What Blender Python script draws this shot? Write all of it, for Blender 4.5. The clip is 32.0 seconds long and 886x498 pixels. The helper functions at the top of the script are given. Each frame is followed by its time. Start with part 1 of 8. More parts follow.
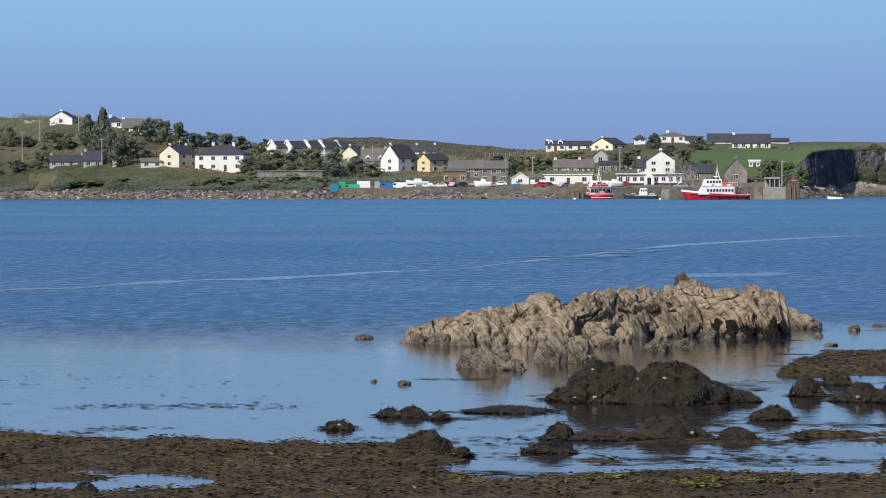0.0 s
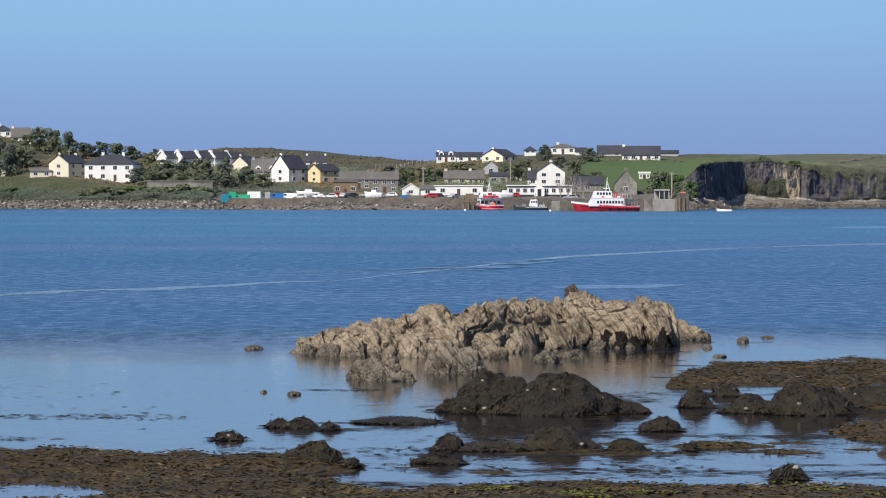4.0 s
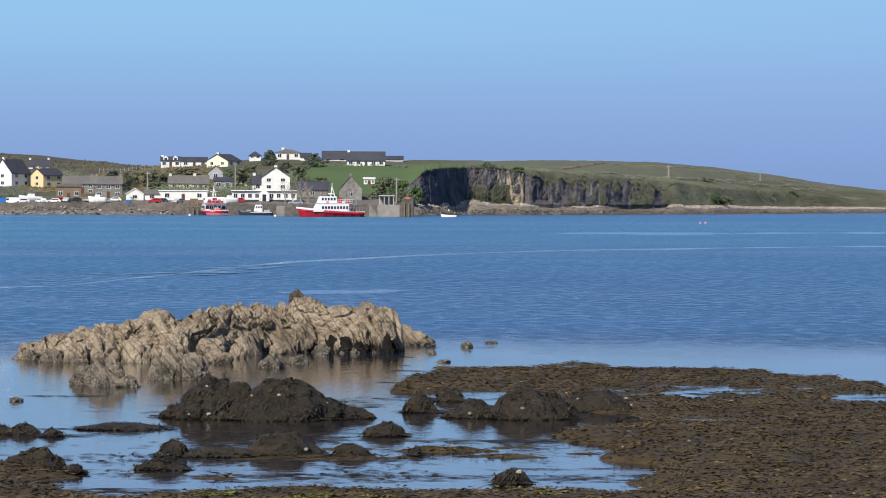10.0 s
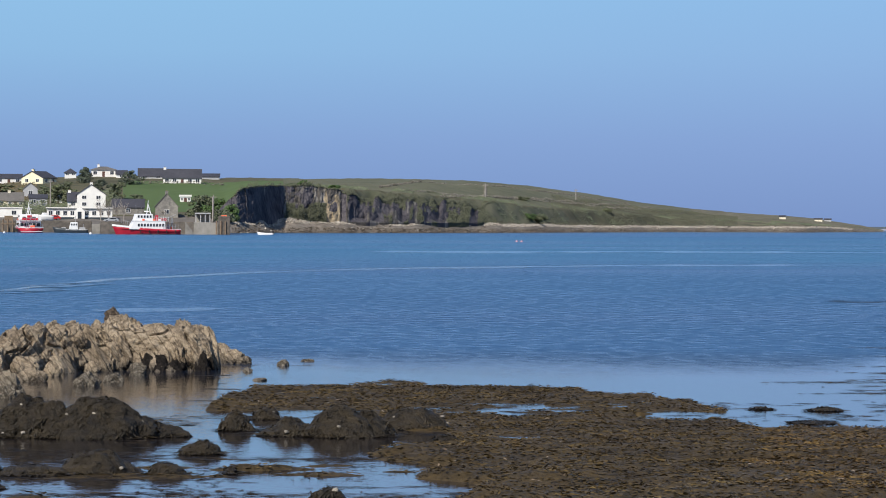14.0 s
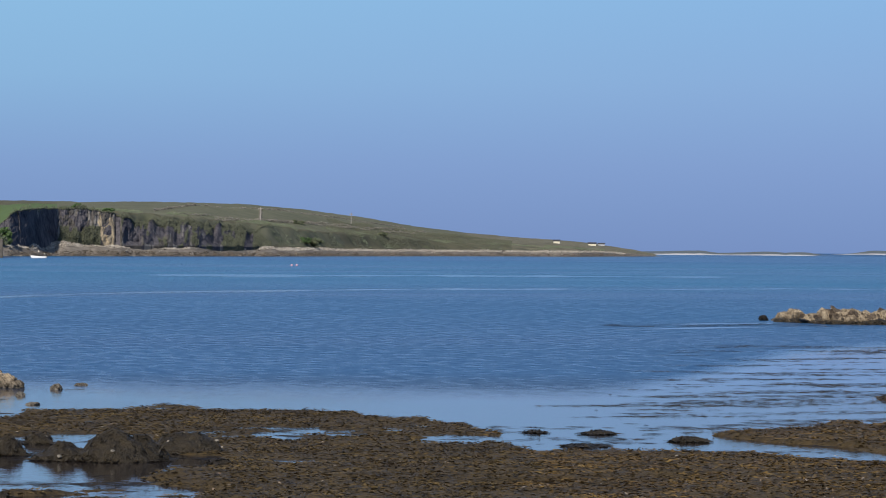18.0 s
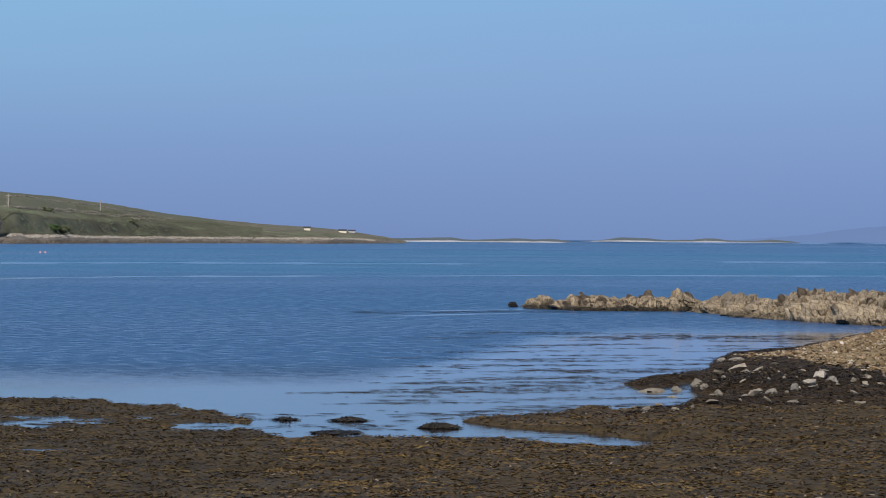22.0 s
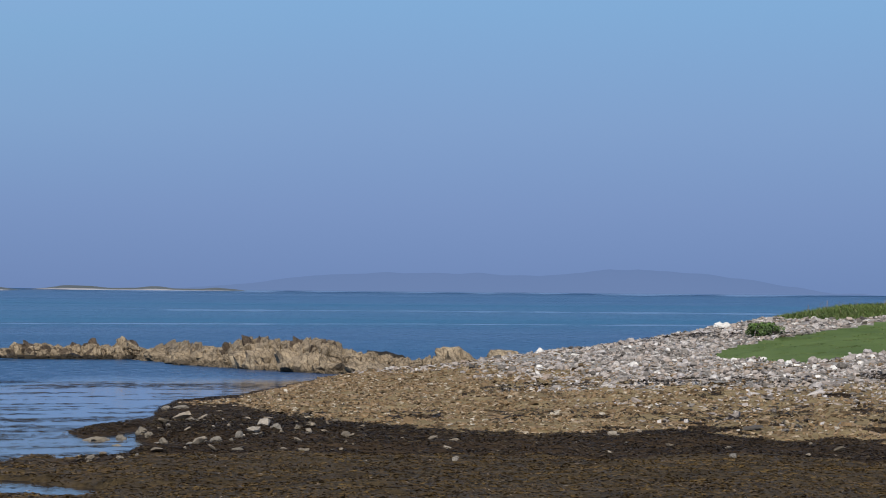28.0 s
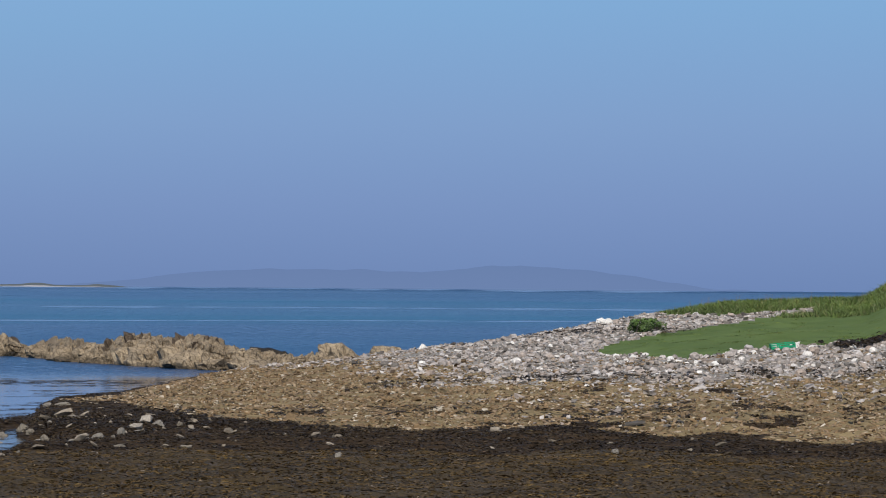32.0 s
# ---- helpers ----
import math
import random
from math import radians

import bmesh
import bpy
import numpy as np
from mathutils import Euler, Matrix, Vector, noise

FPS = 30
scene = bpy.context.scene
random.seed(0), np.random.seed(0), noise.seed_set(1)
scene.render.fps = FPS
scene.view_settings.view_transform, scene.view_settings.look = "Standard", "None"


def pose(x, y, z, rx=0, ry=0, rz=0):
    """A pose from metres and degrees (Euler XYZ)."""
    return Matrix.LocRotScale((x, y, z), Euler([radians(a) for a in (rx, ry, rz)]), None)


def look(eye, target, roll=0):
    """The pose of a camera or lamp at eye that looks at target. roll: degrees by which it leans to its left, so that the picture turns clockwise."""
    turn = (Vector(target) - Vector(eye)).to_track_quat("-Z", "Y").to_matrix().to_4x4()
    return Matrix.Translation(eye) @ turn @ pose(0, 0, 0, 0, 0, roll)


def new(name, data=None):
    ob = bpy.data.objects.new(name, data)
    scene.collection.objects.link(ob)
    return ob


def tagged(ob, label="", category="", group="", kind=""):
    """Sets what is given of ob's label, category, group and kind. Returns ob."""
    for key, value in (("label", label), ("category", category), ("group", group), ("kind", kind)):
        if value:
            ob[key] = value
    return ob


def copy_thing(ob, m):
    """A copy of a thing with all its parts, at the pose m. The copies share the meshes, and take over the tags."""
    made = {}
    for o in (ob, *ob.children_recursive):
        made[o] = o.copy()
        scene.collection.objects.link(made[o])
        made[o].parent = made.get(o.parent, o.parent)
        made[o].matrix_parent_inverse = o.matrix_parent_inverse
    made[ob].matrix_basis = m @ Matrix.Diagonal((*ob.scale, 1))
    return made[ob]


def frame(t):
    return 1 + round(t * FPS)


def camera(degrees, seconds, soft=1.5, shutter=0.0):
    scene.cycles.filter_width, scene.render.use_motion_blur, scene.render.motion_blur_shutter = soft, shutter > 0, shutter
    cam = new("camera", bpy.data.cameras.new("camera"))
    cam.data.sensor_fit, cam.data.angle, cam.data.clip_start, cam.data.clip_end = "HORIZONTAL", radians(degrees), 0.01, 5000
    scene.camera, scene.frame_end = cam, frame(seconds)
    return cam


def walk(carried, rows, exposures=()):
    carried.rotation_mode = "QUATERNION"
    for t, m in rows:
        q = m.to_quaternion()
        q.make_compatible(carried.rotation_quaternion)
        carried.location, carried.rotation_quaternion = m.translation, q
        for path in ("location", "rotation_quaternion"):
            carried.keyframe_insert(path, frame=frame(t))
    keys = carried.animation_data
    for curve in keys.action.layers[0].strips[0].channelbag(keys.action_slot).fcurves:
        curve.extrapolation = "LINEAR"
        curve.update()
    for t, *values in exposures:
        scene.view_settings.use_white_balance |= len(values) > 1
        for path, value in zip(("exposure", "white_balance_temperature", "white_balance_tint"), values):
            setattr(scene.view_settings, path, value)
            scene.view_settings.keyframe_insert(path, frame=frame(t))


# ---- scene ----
# the station: a fixed spot on the shore, eye 3 m over the low-tide water; bearings run clockwise from +y
EYE = 3.0
cam = camera(16.145, 32.0, 1.0)
# seconds, turn, tilt, lean (degrees)
ROWS = [
    (0.0, -0.000, -1.110, -0.230),
    (0.5, -0.052, -1.110, -0.182),
    (1.0, -0.141, -1.127, -0.148),
    (1.5, -0.222, -1.137, -0.060),
    (2.0, -0.538, -1.111, -0.055),
    (2.5, -0.888, -1.100, -0.047),
    (4.5, -2.437, -0.878, 0.016),
    (5.0, -2.886, -0.882, 0.055),
    (5.5, -3.347, -0.898, 0.089),
    (6.0, -3.793, -0.888, 0.156),
    (6.5, -4.217, -0.825, 0.124),
    (7.0, -4.583, -0.763, 0.070),
    (7.5, -4.978, -0.736, 0.112),
    (8.0, -5.456, -0.679, 0.169),
    (8.5, -5.902, -0.699, 0.133),
    (9.0, -6.276, -0.685, 0.131),
    (9.5, -6.655, -0.718, 0.174),
    (10.0, -7.057, -0.809, 0.156),
    (10.5, -7.439, -0.805, 0.221),
    (11.0, -7.941, -0.759, 0.192),
    (11.5, -8.374, -0.730, 0.230),
    (12.0, -8.806, -0.692, 0.213),
    (12.5, -9.263, -0.473, 0.305),
    (13.0, -9.705, -0.456, 0.263),
    (13.5, -10.066, -0.482, 0.273),
    (15.5, -11.663, -0.287, 0.345),
    (16.0, -12.129, -0.158, 0.356),
    (16.5, -12.577, -0.031, 0.426),
    (17.0, -13.366, -0.010, 0.459),
    (17.5, -14.254, 0.032, 0.449),
    (18.0, -14.538, -0.002, 0.423),
    (18.5, -14.978, -0.045, 0.430),
    (19.0, -15.633, -0.067, 0.420),
    (19.5, -16.492, -0.191, 0.451),
    (20.0, -17.227, -0.186, 0.432),
    (20.5, -17.739, -0.120, 0.423),
    (21.0, -18.269, -0.160, 0.387),
    (21.5, -18.589, -0.235, 0.388),
    (22.0, -19.114, -0.209, 0.394),
    (22.5, -19.831, -0.182, 0.436),
    (23.0, -21.106, -0.105, 0.495),
    (23.5, -22.021, 0.018, 0.516),
    (24.0, -22.515, 0.017, 0.493),
    (24.5, -23.659, 0.159, 0.553),
    (25.0, -24.410, 0.233, 0.557),
    (25.5, -25.497, 0.335, 0.596),
    (26.0, -26.331, 0.467, 0.559),
    (26.5, -27.258, 0.619, 0.568),
    (28.5, -29.915, 0.763, 0.505),
    (29.0, -30.699, 0.801, 0.520),
    (29.5, -31.447, 0.825, 0.509),
    (30.0, -31.845, 0.783, 0.501),
    (30.5, -31.810, 0.714, 0.552),
    (31.0, -31.464, 0.665, 0.521),
    (31.5, -31.409, 0.667, 0.419),
    (32.0, -31.410, 0.699, 0.472),
]
walk(cam, [(t, pose(0, 0, EYE, 0, 0, yaw) @ pose(0, 0, 0, 90 + pitch, 0, 0) @ pose(0, 0, 0, 0, 0, lean)) for t, yaw, pitch, lean in ROWS],
     [(0.0, 0.22), (2.5, 0.25), (5.0, 0.26), (7.0, 0.26), (8.0, 0.29), (9.0, 0.35), (11.0, 0.40), (13.0, 0.31), (16.0, 0.22), (19.0, 0.13), (22.0, 0.08), (24.0, 0.08), (26.0, -0.01), (32.0, -0.06)])

# ---- world and sun ----
SUN_AZ, SUN_EL = -142.0, 40.0
world = bpy.data.worlds.new("world")
scene.world = world
world.use_nodes = True
wt = world.node_tree
wt.nodes.clear()
w_out = wt.nodes.new("ShaderNodeOutputWorld")
w_bg = wt.nodes.new("ShaderNodeBackground")
w_sky = wt.nodes.new("ShaderNodeTexSky")
w_sky.sky_type = "NISHITA"
w_sky.sun_disc = False
w_sky.sun_elevation = radians(SUN_EL)
w_sky.sun_rotation = radians(SUN_AZ)
w_sky.air_density, w_sky.dust_density, w_sky.ozone_density = 1.0, 0.6, 2.0
w_scale = wt.nodes.new("ShaderNodeVectorMath")
w_scale.operation = "MULTIPLY"
w_scale.inputs[1].default_value = (0.075, 0.082, 0.092)
w_co = wt.nodes.new("ShaderNodeTexCoord")
w_sep = wt.nodes.new("ShaderNodeSeparateXYZ")
w_ramp = wt.nodes.new("ShaderNodeValToRGB")      # the sea haze low over the horizon
w_fac = wt.nodes.new("ShaderNodeMapRange")
w_fac.inputs["From Min"].default_value, w_fac.inputs["From Max"].default_value = 0.10, 0.32
w_fac.inputs["To Min"].default_value, w_fac.inputs["To Max"].default_value = 1.0, 0.0
w_mix = wt.nodes.new("ShaderNodeMix")
w_mix.data_type = "RGBA"
cr = w_ramp.color_ramp
cr.elements[0].position, cr.elements[0].color = 0.0, (0.166, 0.256, 0.490, 1)
cr.elements[1].position, cr.elements[1].color = 0.092, (0.228, 0.425, 0.700, 1)
for pos_, col_ in ((0.026, (0.202, 0.308, 0.560, 1)), (0.052, (0.226, 0.362, 0.620, 1)), (0.115, (0.260, 0.405, 0.710, 1)), (0.2, (0.12, 0.30, 0.64, 1)), (0.32, (0.075, 0.235, 0.58, 1))):
    e_ = cr.elements.new(pos_)
    e_.color = col_
w_ramp2 = wt.nodes.new("ShaderNodeValToRGB")     # clearer and greener away from the open sea
c2 = w_ramp2.color_ramp
c2.elements[0].position, c2.elements[0].color = 0.0, (0.168, 0.252, 0.476, 1)
c2.elements[1].position, c2.elements[1].color = 0.082, (0.237, 0.449, 0.680, 1)
for pos_, col_ in ((0.026, (0.196, 0.310, 0.552, 1)), (0.055, (0.228, 0.412, 0.640, 1)), (0.098, (0.285, 0.418, 0.710, 1)), (0.14, (0.255, 0.370, 0.690, 1)), (0.2, (0.12, 0.30, 0.64, 1)), (0.32, (0.075, 0.235, 0.58, 1))):
    e_ = c2.elements.new(pos_)
    e_.color = col_
w_side = wt.nodes.new("ShaderNodeMapRange")
w_side.inputs["From Min"].default_value, w_side.inputs["From Max"].default_value = 0.10, 0.46
w_two = wt.nodes.new("ShaderNodeMix")
w_two.data_type = "RGBA"
lk = wt.links.new
lk(w_sep.outputs["X"], w_side.inputs["Value"])
lk(w_side.outputs[0], w_two.inputs["Factor"])
lk(w_sep.outputs["Z"], w_ramp2.inputs["Fac"])
lk(w_ramp2.outputs["Color"], w_two.inputs["A"])
lk(w_ramp.outputs["Color"], w_two.inputs["B"])
lk(w_co.outputs["Generated"], w_sep.inputs[0])
lk(w_sep.outputs["Z"], w_ramp.inputs["Fac"])
lk(w_sep.outputs["Z"], w_fac.inputs["Value"])
lk(w_sky.outputs[0], w_scale.inputs[0])
lk(w_fac.outputs[0], w_mix.inputs["Factor"])
lk(w_scale.outputs[0], w_mix.inputs["A"])
lk(w_two.outputs["Result"], w_mix.inputs["B"])
lk(w_mix.outputs["Result"], w_bg.inputs["Color"])
lk(w_bg.outputs[0], w_out.inputs[0])

sun_data = bpy.data.lights.new("sun", "SUN")
sun_data.energy, sun_data.angle, sun_data.color = 4.4, radians(0.5), (1.0, 0.93, 0.82)
sun = new("sun", sun_data)
_a, _e = radians(SUN_AZ), radians(SUN_EL)
sun.matrix_world = look((50 * math.sin(_a) * math.cos(_e), 50 * math.cos(_a) * math.cos(_e), 50 * math.sin(_e)), (0, 0, 0))

# ---- tools ----
def at(az, r, z=0.0):
    """A place by its bearing and distance from the station."""
    a = radians(az)
    return Vector((r * math.sin(a), r * math.cos(a), z))


def link_mesh(name, bm, material, smooth=False):
    me = bpy.data.meshes.new(name)
    bm.to_mesh(me)
    bm.free()
    for m in (material if isinstance(material, (list, tuple)) else [material]):
        me.materials.append(m)
    if smooth:
        me.polygons.foreach_set("use_smooth", [True] * len(me.polygons))
    return new(name, me)


def part(name, bm, material, parent, label="", smooth=False):
    ob = link_mesh(name, bm, material, smooth)
    ob.parent = parent
    if label:
        ob["label"] = label
    return ob


def shared(name, me, parent, m):
    ob = new(name, me)
    ob.parent = parent
    ob.matrix_basis = m
    return ob


def thing(name, m, label, category, group="", kind=""):
    e = new(name)
    e.empty_display_size = 0.2
    e.matrix_basis = m
    return tagged(e, label, category, group, kind)


def box(bm, x0, x1, y0, y1, z0, z1, bevel=0.0):
    vs = [bm.verts.new((x, y, z)) for x in (x0, x1) for y in (y0, y1) for z in (z0, z1)]
    fs = []
    for q in ((0, 1, 3, 2), (4, 6, 7, 5), (0, 4, 5, 1), (2, 3, 7, 6), (0, 2, 6, 4), (1, 5, 7, 3)):
        fs.append(bm.faces.new([vs[i] for i in q]))
    if bevel > 0:
        es = list({e for f in fs for e in f.edges})
        bmesh.ops.bevel(bm, geom=es, offset=bevel, segments=1, affect="EDGES")
    return bm


def boxes(*specs, bevel=0.0):
    bm = bmesh.new()
    for s in specs:
        box(bm, *s, bevel=bevel)
    return bm


def prism(outline, y0, y1):
    """An outline in x and z, drawn out along y."""
    bm = bmesh.new()
    a = [bm.verts.new((x, y0, z)) for x, z in outline]
    b = [bm.verts.new((x, y1, z)) for x, z in outline]
    n = len(a)
    bm.faces.new(a)
    bm.faces.new(b[::-1])
    for i in range(n):
        bm.faces.new((a[i], b[i], b[(i + 1) % n], a[(i + 1) % n]))
    bmesh.ops.recalc_face_normals(bm, faces=bm.faces)
    return bm


def rod(bm, p, q, r0, r1=None, n=6):
    p, q = Vector(p), Vector(q)
    r1 = r0 if r1 is None else r1
    d = (q - p).normalized()
    s = d.orthogonal().normalized()
    t = d.cross(s)
    ra, rb = [], []
    for i in range(n):
        o = s * math.cos(2 * math.pi * i / n) + t * math.sin(2 * math.pi * i / n)
        ra.append(bm.verts.new(p + o * r0))
        rb.append(bm.verts.new(q + o * r1))
    for i in range(n):
        bm.faces.new((ra[i], ra[(i + 1) % n], rb[(i + 1) % n], rb[i]))
    bm.faces.new(ra[::-1])
    bm.faces.new(rb)
    return bm


def grid_mesh(name, X, Y, Z, material, smooth=True):
    """One sheet over a grid of places."""
    n, m = X.shape
    co = np.stack([X, Y, Z], -1).reshape(-1, 3).astype(np.float32)
    idx = np.arange(n * m).reshape(n, m)
    q = np.stack([idx[:-1, :-1], idx[:-1, 1:], idx[1:, 1:], idx[1:, :-1]], -1).reshape(-1, 4).astype(np.int32)
    return np_mesh(name, co, q, material, smooth)


def np_mesh(name, co, q, material, smooth=False):
    me = bpy.data.meshes.new(name)
    k = q.shape[1]
    me.vertices.add(len(co))
    me.vertices.foreach_set("co", np.ascontiguousarray(co, np.float32).ravel())
    me.loops.add(q.size)
    me.loops.foreach_set("vertex_index", np.ascontiguousarray(q, np.int32).ravel())
    me.polygons.add(len(q))
    me.polygons.foreach_set("loop_start", np.arange(len(q), dtype=np.int32) * k)
    me.polygons.foreach_set("use_smooth", np.full(len(q), smooth))
    me.update(calc_edges=True)
    for m_ in (material if isinstance(material, (list, tuple)) else [material]):
        me.materials.append(m_)
    return new(name, me)


def hash2(i, j, seed):
    h = np.sin(i * 127.1 + j * 311.7 + seed * 74.7) * 43758.5453
    return h - np.floor(h)


def vnoise(x, y, seed=0):
    """Smooth value noise over arrays, -1 to 1."""
    i, j = np.floor(x), np.floor(y)
    u, v = x - i, y - j
    u, v = u * u * (3 - 2 * u), v * v * (3 - 2 * v)
    a, b = hash2(i, j, seed), hash2(i + 1, j, seed)
    c, d = hash2(i, j + 1, seed), hash2(i + 1, j + 1, seed)
    return 2 * ((a * (1 - u) + b * u) * (1 - v) + (c * (1 - u) + d * u) * v) - 1


def fbm(x, y, seed=0, octaves=4):
    s, a, t = 0, 1.0, 0
    for k in range(octaves):
        s = s + a * vnoise(x * 2 ** k, y * 2 ** k, seed + 11 * k)
        t += a
        a *= 0.5
    return s / t

# ---- materials ----
def nodes_of(name):
    m = bpy.data.materials.new(name)
    m.use_nodes = True
    nt = m.node_tree
    return m, nt, nt.nodes["Principled BSDF"]


def ramp_node(nt, stops):
    r = nt.nodes.new("ShaderNodeValToRGB")
    el = r.color_ramp.elements
    while len(el) < len(stops):
        el.new(0.5)
    for e, (p, c) in zip(el, stops):
        e.position = p
        e.color = (*c, 1)
    return r


def noise_node(nt, scale, detail=4.0, rough=0.55, vec=None, stretch=None):
    n = nt.nodes.new("ShaderNodeTexNoise")
    n.inputs["Scale"].default_value, n.inputs["Detail"].default_value, n.inputs["Roughness"].default_value = scale, detail, rough
    co = nt.nodes.new("ShaderNodeNewGeometry").outputs["Position"] if vec is None else vec
    if stretch:
        mp = nt.nodes.new("ShaderNodeVectorMath")
        mp.operation = "MULTIPLY"
        mp.inputs[1].default_value = stretch
        nt.links.new(co, mp.inputs[0])
        co = mp.outputs[0]
    nt.links.new(co, n.inputs["Vector"])
    return n


def mix_node(nt, fac, a, b, mode="MIX"):
    n = nt.nodes.new("ShaderNodeMix")
    n.data_type, n.blend_type = "RGBA", mode
    for k, v in (("Factor", fac), ("A", a), ("B", b)):
        if isinstance(v, (int, float)):
            n.inputs[k].default_value = v
        elif isinstance(v, tuple):
            n.inputs[k].default_value = (*v, 1)
        else:
            nt.links.new(v, n.inputs[k])
    return n.outputs["Result"]


def mathn(nt, op, a, b=0.0):
    n = nt.nodes.new("ShaderNodeMath")
    n.operation = op
    for i, v in enumerate((a, b)):
        if isinstance(v, (int, float)):
            n.inputs[i].default_value = v
        else:
            nt.links.new(v, n.inputs[i])
    return n.outputs[0]


def surface(name, dark, light, scale=3.0, rough=0.8, bump=0.3, bump_scale=None, spread=0.22, big=None, dist=0.02, per=0.0, island=False, spec=0.3, stretch=None, metal=0.0):
    """A weathered surface: two colours mottled at two scales, fine relief, and a shift from piece to piece."""
    m, nt, p = nodes_of(name)
    lk_ = nt.links.new
    n1 = noise_node(nt, scale, 6, 0.6, stretch=stretch)
    n2 = noise_node(nt, scale * 0.17 if big is None else big, 3, 0.5)
    f = mathn(nt, "ADD", mathn(nt, "MULTIPLY", n1.outputs["Fac"], 0.6), mathn(nt, "MULTIPLY", n2.outputs["Fac"], 0.4))
    r = ramp_node(nt, [(0.5 - spread, dark), (0.5 + spread, light)])
    lk_(f, r.inputs["Fac"])
    col = r.outputs["Color"]
    if per:
        if island:
            rnd = nt.nodes.new("ShaderNodeNewGeometry").outputs["Random Per Island"]
        else:
            rnd = nt.nodes.new("ShaderNodeObjectInfo").outputs["Random"]
        h = nt.nodes.new("ShaderNodeHueSaturation")
        lk_(mathn(nt, "ADD", mathn(nt, "MULTIPLY", rnd, 2 * per), 1 - per), h.inputs["Value"])
        lk_(mathn(nt, "ADD", mathn(nt, "MULTIPLY", mathn(nt, "FRACT", mathn(nt, "MULTIPLY", rnd, 7.31)), 0.5), 0.6), h.inputs["Saturation"])
        lk_(col, h.inputs["Color"])
        col = h.outputs["Color"]
    lk_(col, p.inputs["Base Color"])
    p.inputs["Roughness"].default_value = rough
    p.inputs["Specular IOR Level"].default_value = spec
    p.inputs["Metallic"].default_value = metal
    if bump:
        n3 = noise_node(nt, bump_scale or scale * 3, 5, 0.65)
        b = nt.nodes.new("ShaderNodeBump")
        b.inputs["Strength"].default_value, b.inputs["Distance"].default_value = bump, dist
        lk_(n3.outputs["Fac"], b.inputs["Height"])
        lk_(b.outputs[0], p.inputs["Normal"])
    return m


def flat(name, c, rough=0.5, metal=0.0, vary=0.12, scale=2.0):
    return surface(name, tuple(v * (1 - vary) for v in c), tuple(min(1, v * (1 + vary)) for v in c), scale, rough, 0.05, metal=metal)


M_WHITE = surface("white_plaster", (0.62, 0.61, 0.58), (0.80, 0.79, 0.76), 0.9, 0.85, 0.1)
M_CREAM = surface("cream_plaster", (0.58, 0.53, 0.41), (0.70, 0.64, 0.51), 0.9, 0.85, 0.1)
M_YELLOW = surface("yellow_plaster", (0.62, 0.49, 0.27), (0.74, 0.60, 0.35), 0.9, 0.85, 0.1)
M_PALEYEL = surface("pale_yellow_plaster", (0.70, 0.65, 0.46), (0.80, 0.75, 0.56), 0.9, 0.85, 0.1)
M_GREYR = surface("grey_plaster", (0.30, 0.31, 0.33), (0.42, 0.42, 0.43), 0.9, 0.85, 0.1)
M_STONE = surface("grey_stone_wall", (0.10, 0.10, 0.095), (0.30, 0.28, 0.25), 1.6, 0.9, 0.4, spread=0.16)
M_SLATE = surface("slate_roof", (0.032, 0.034, 0.044), (0.068, 0.068, 0.082), 1.2, 0.6, 0.2)
M_SLATE2 = surface("weathered_slate_roof", (0.09, 0.085, 0.08), (0.17, 0.16, 0.15), 1.2, 0.7, 0.2)
M_GLASS = flat("window_glass", (0.03, 0.035, 0.045), 0.08)
M_FRAME = flat("white_window_frame", (0.72, 0.72, 0.72), 0.4)
M_DOOR = flat("painted_door", (0.10, 0.05, 0.04), 0.5)
M_CONC = surface("concrete", (0.15, 0.145, 0.13), (0.33, 0.31, 0.28), 0.8, 0.9, 0.3, spread=0.2)
M_QUAY = surface("quay_masonry", (0.050, 0.045, 0.040), (0.18, 0.155, 0.130), 1.1, 0.9, 0.9, spread=0.18)
M_WOOD = surface("weathered_timber", (0.12, 0.085, 0.055), (0.26, 0.19, 0.13), 2.0, 0.85, 0.3)
M_RED = surface("red_hull_paint", (0.33, 0.011, 0.026), (0.44, 0.022, 0.040), 1.0, 0.35, 0.05)
M_BOATWHITE = flat("white_boat_paint", (0.75, 0.75, 0.74), 0.35, vary=0.08)
M_DARKHULL = surface("dark_hull_paint", (0.02, 0.03, 0.04), (0.05, 0.06, 0.07), 1.0, 0.4, 0.05)
M_GREEN = flat("green_paint", (0.02, 0.36, 0.20), 0.5)
M_TEAL = flat("teal_paint", (0.02, 0.22, 0.32), 0.5)
M_BLUE = flat("blue_paint", (0.03, 0.16, 0.45), 0.45)
M_REDCAR = flat("red_car_paint", (0.5, 0.03, 0.03), 0.3)
M_SILVER = flat("silver_car_paint", (0.45, 0.46, 0.48), 0.3, 0.3)
M_BLACK = flat("black_rubber", (0.02, 0.02, 0.02), 0.7)
M_STEEL = flat("galvanised_steel", (0.35, 0.36, 0.37), 0.45, 0.6)
M_ORANGE = flat("orange_plastic", (0.8, 0.18, 0.1), 0.5)
M_LAND = surface("rough_pasture", (0.050, 0.052, 0.030), (0.130, 0.116, 0.068), 0.14, 0.95, 0.6, bump_scale=0.6, big=0.018, spread=0.15, dist=0.6)
M_FIELD = surface("green_field", (0.060, 0.098, 0.030), (0.088, 0.130, 0.045), 0.15, 0.95, 0.3, bump_scale=1.0, dist=0.2)
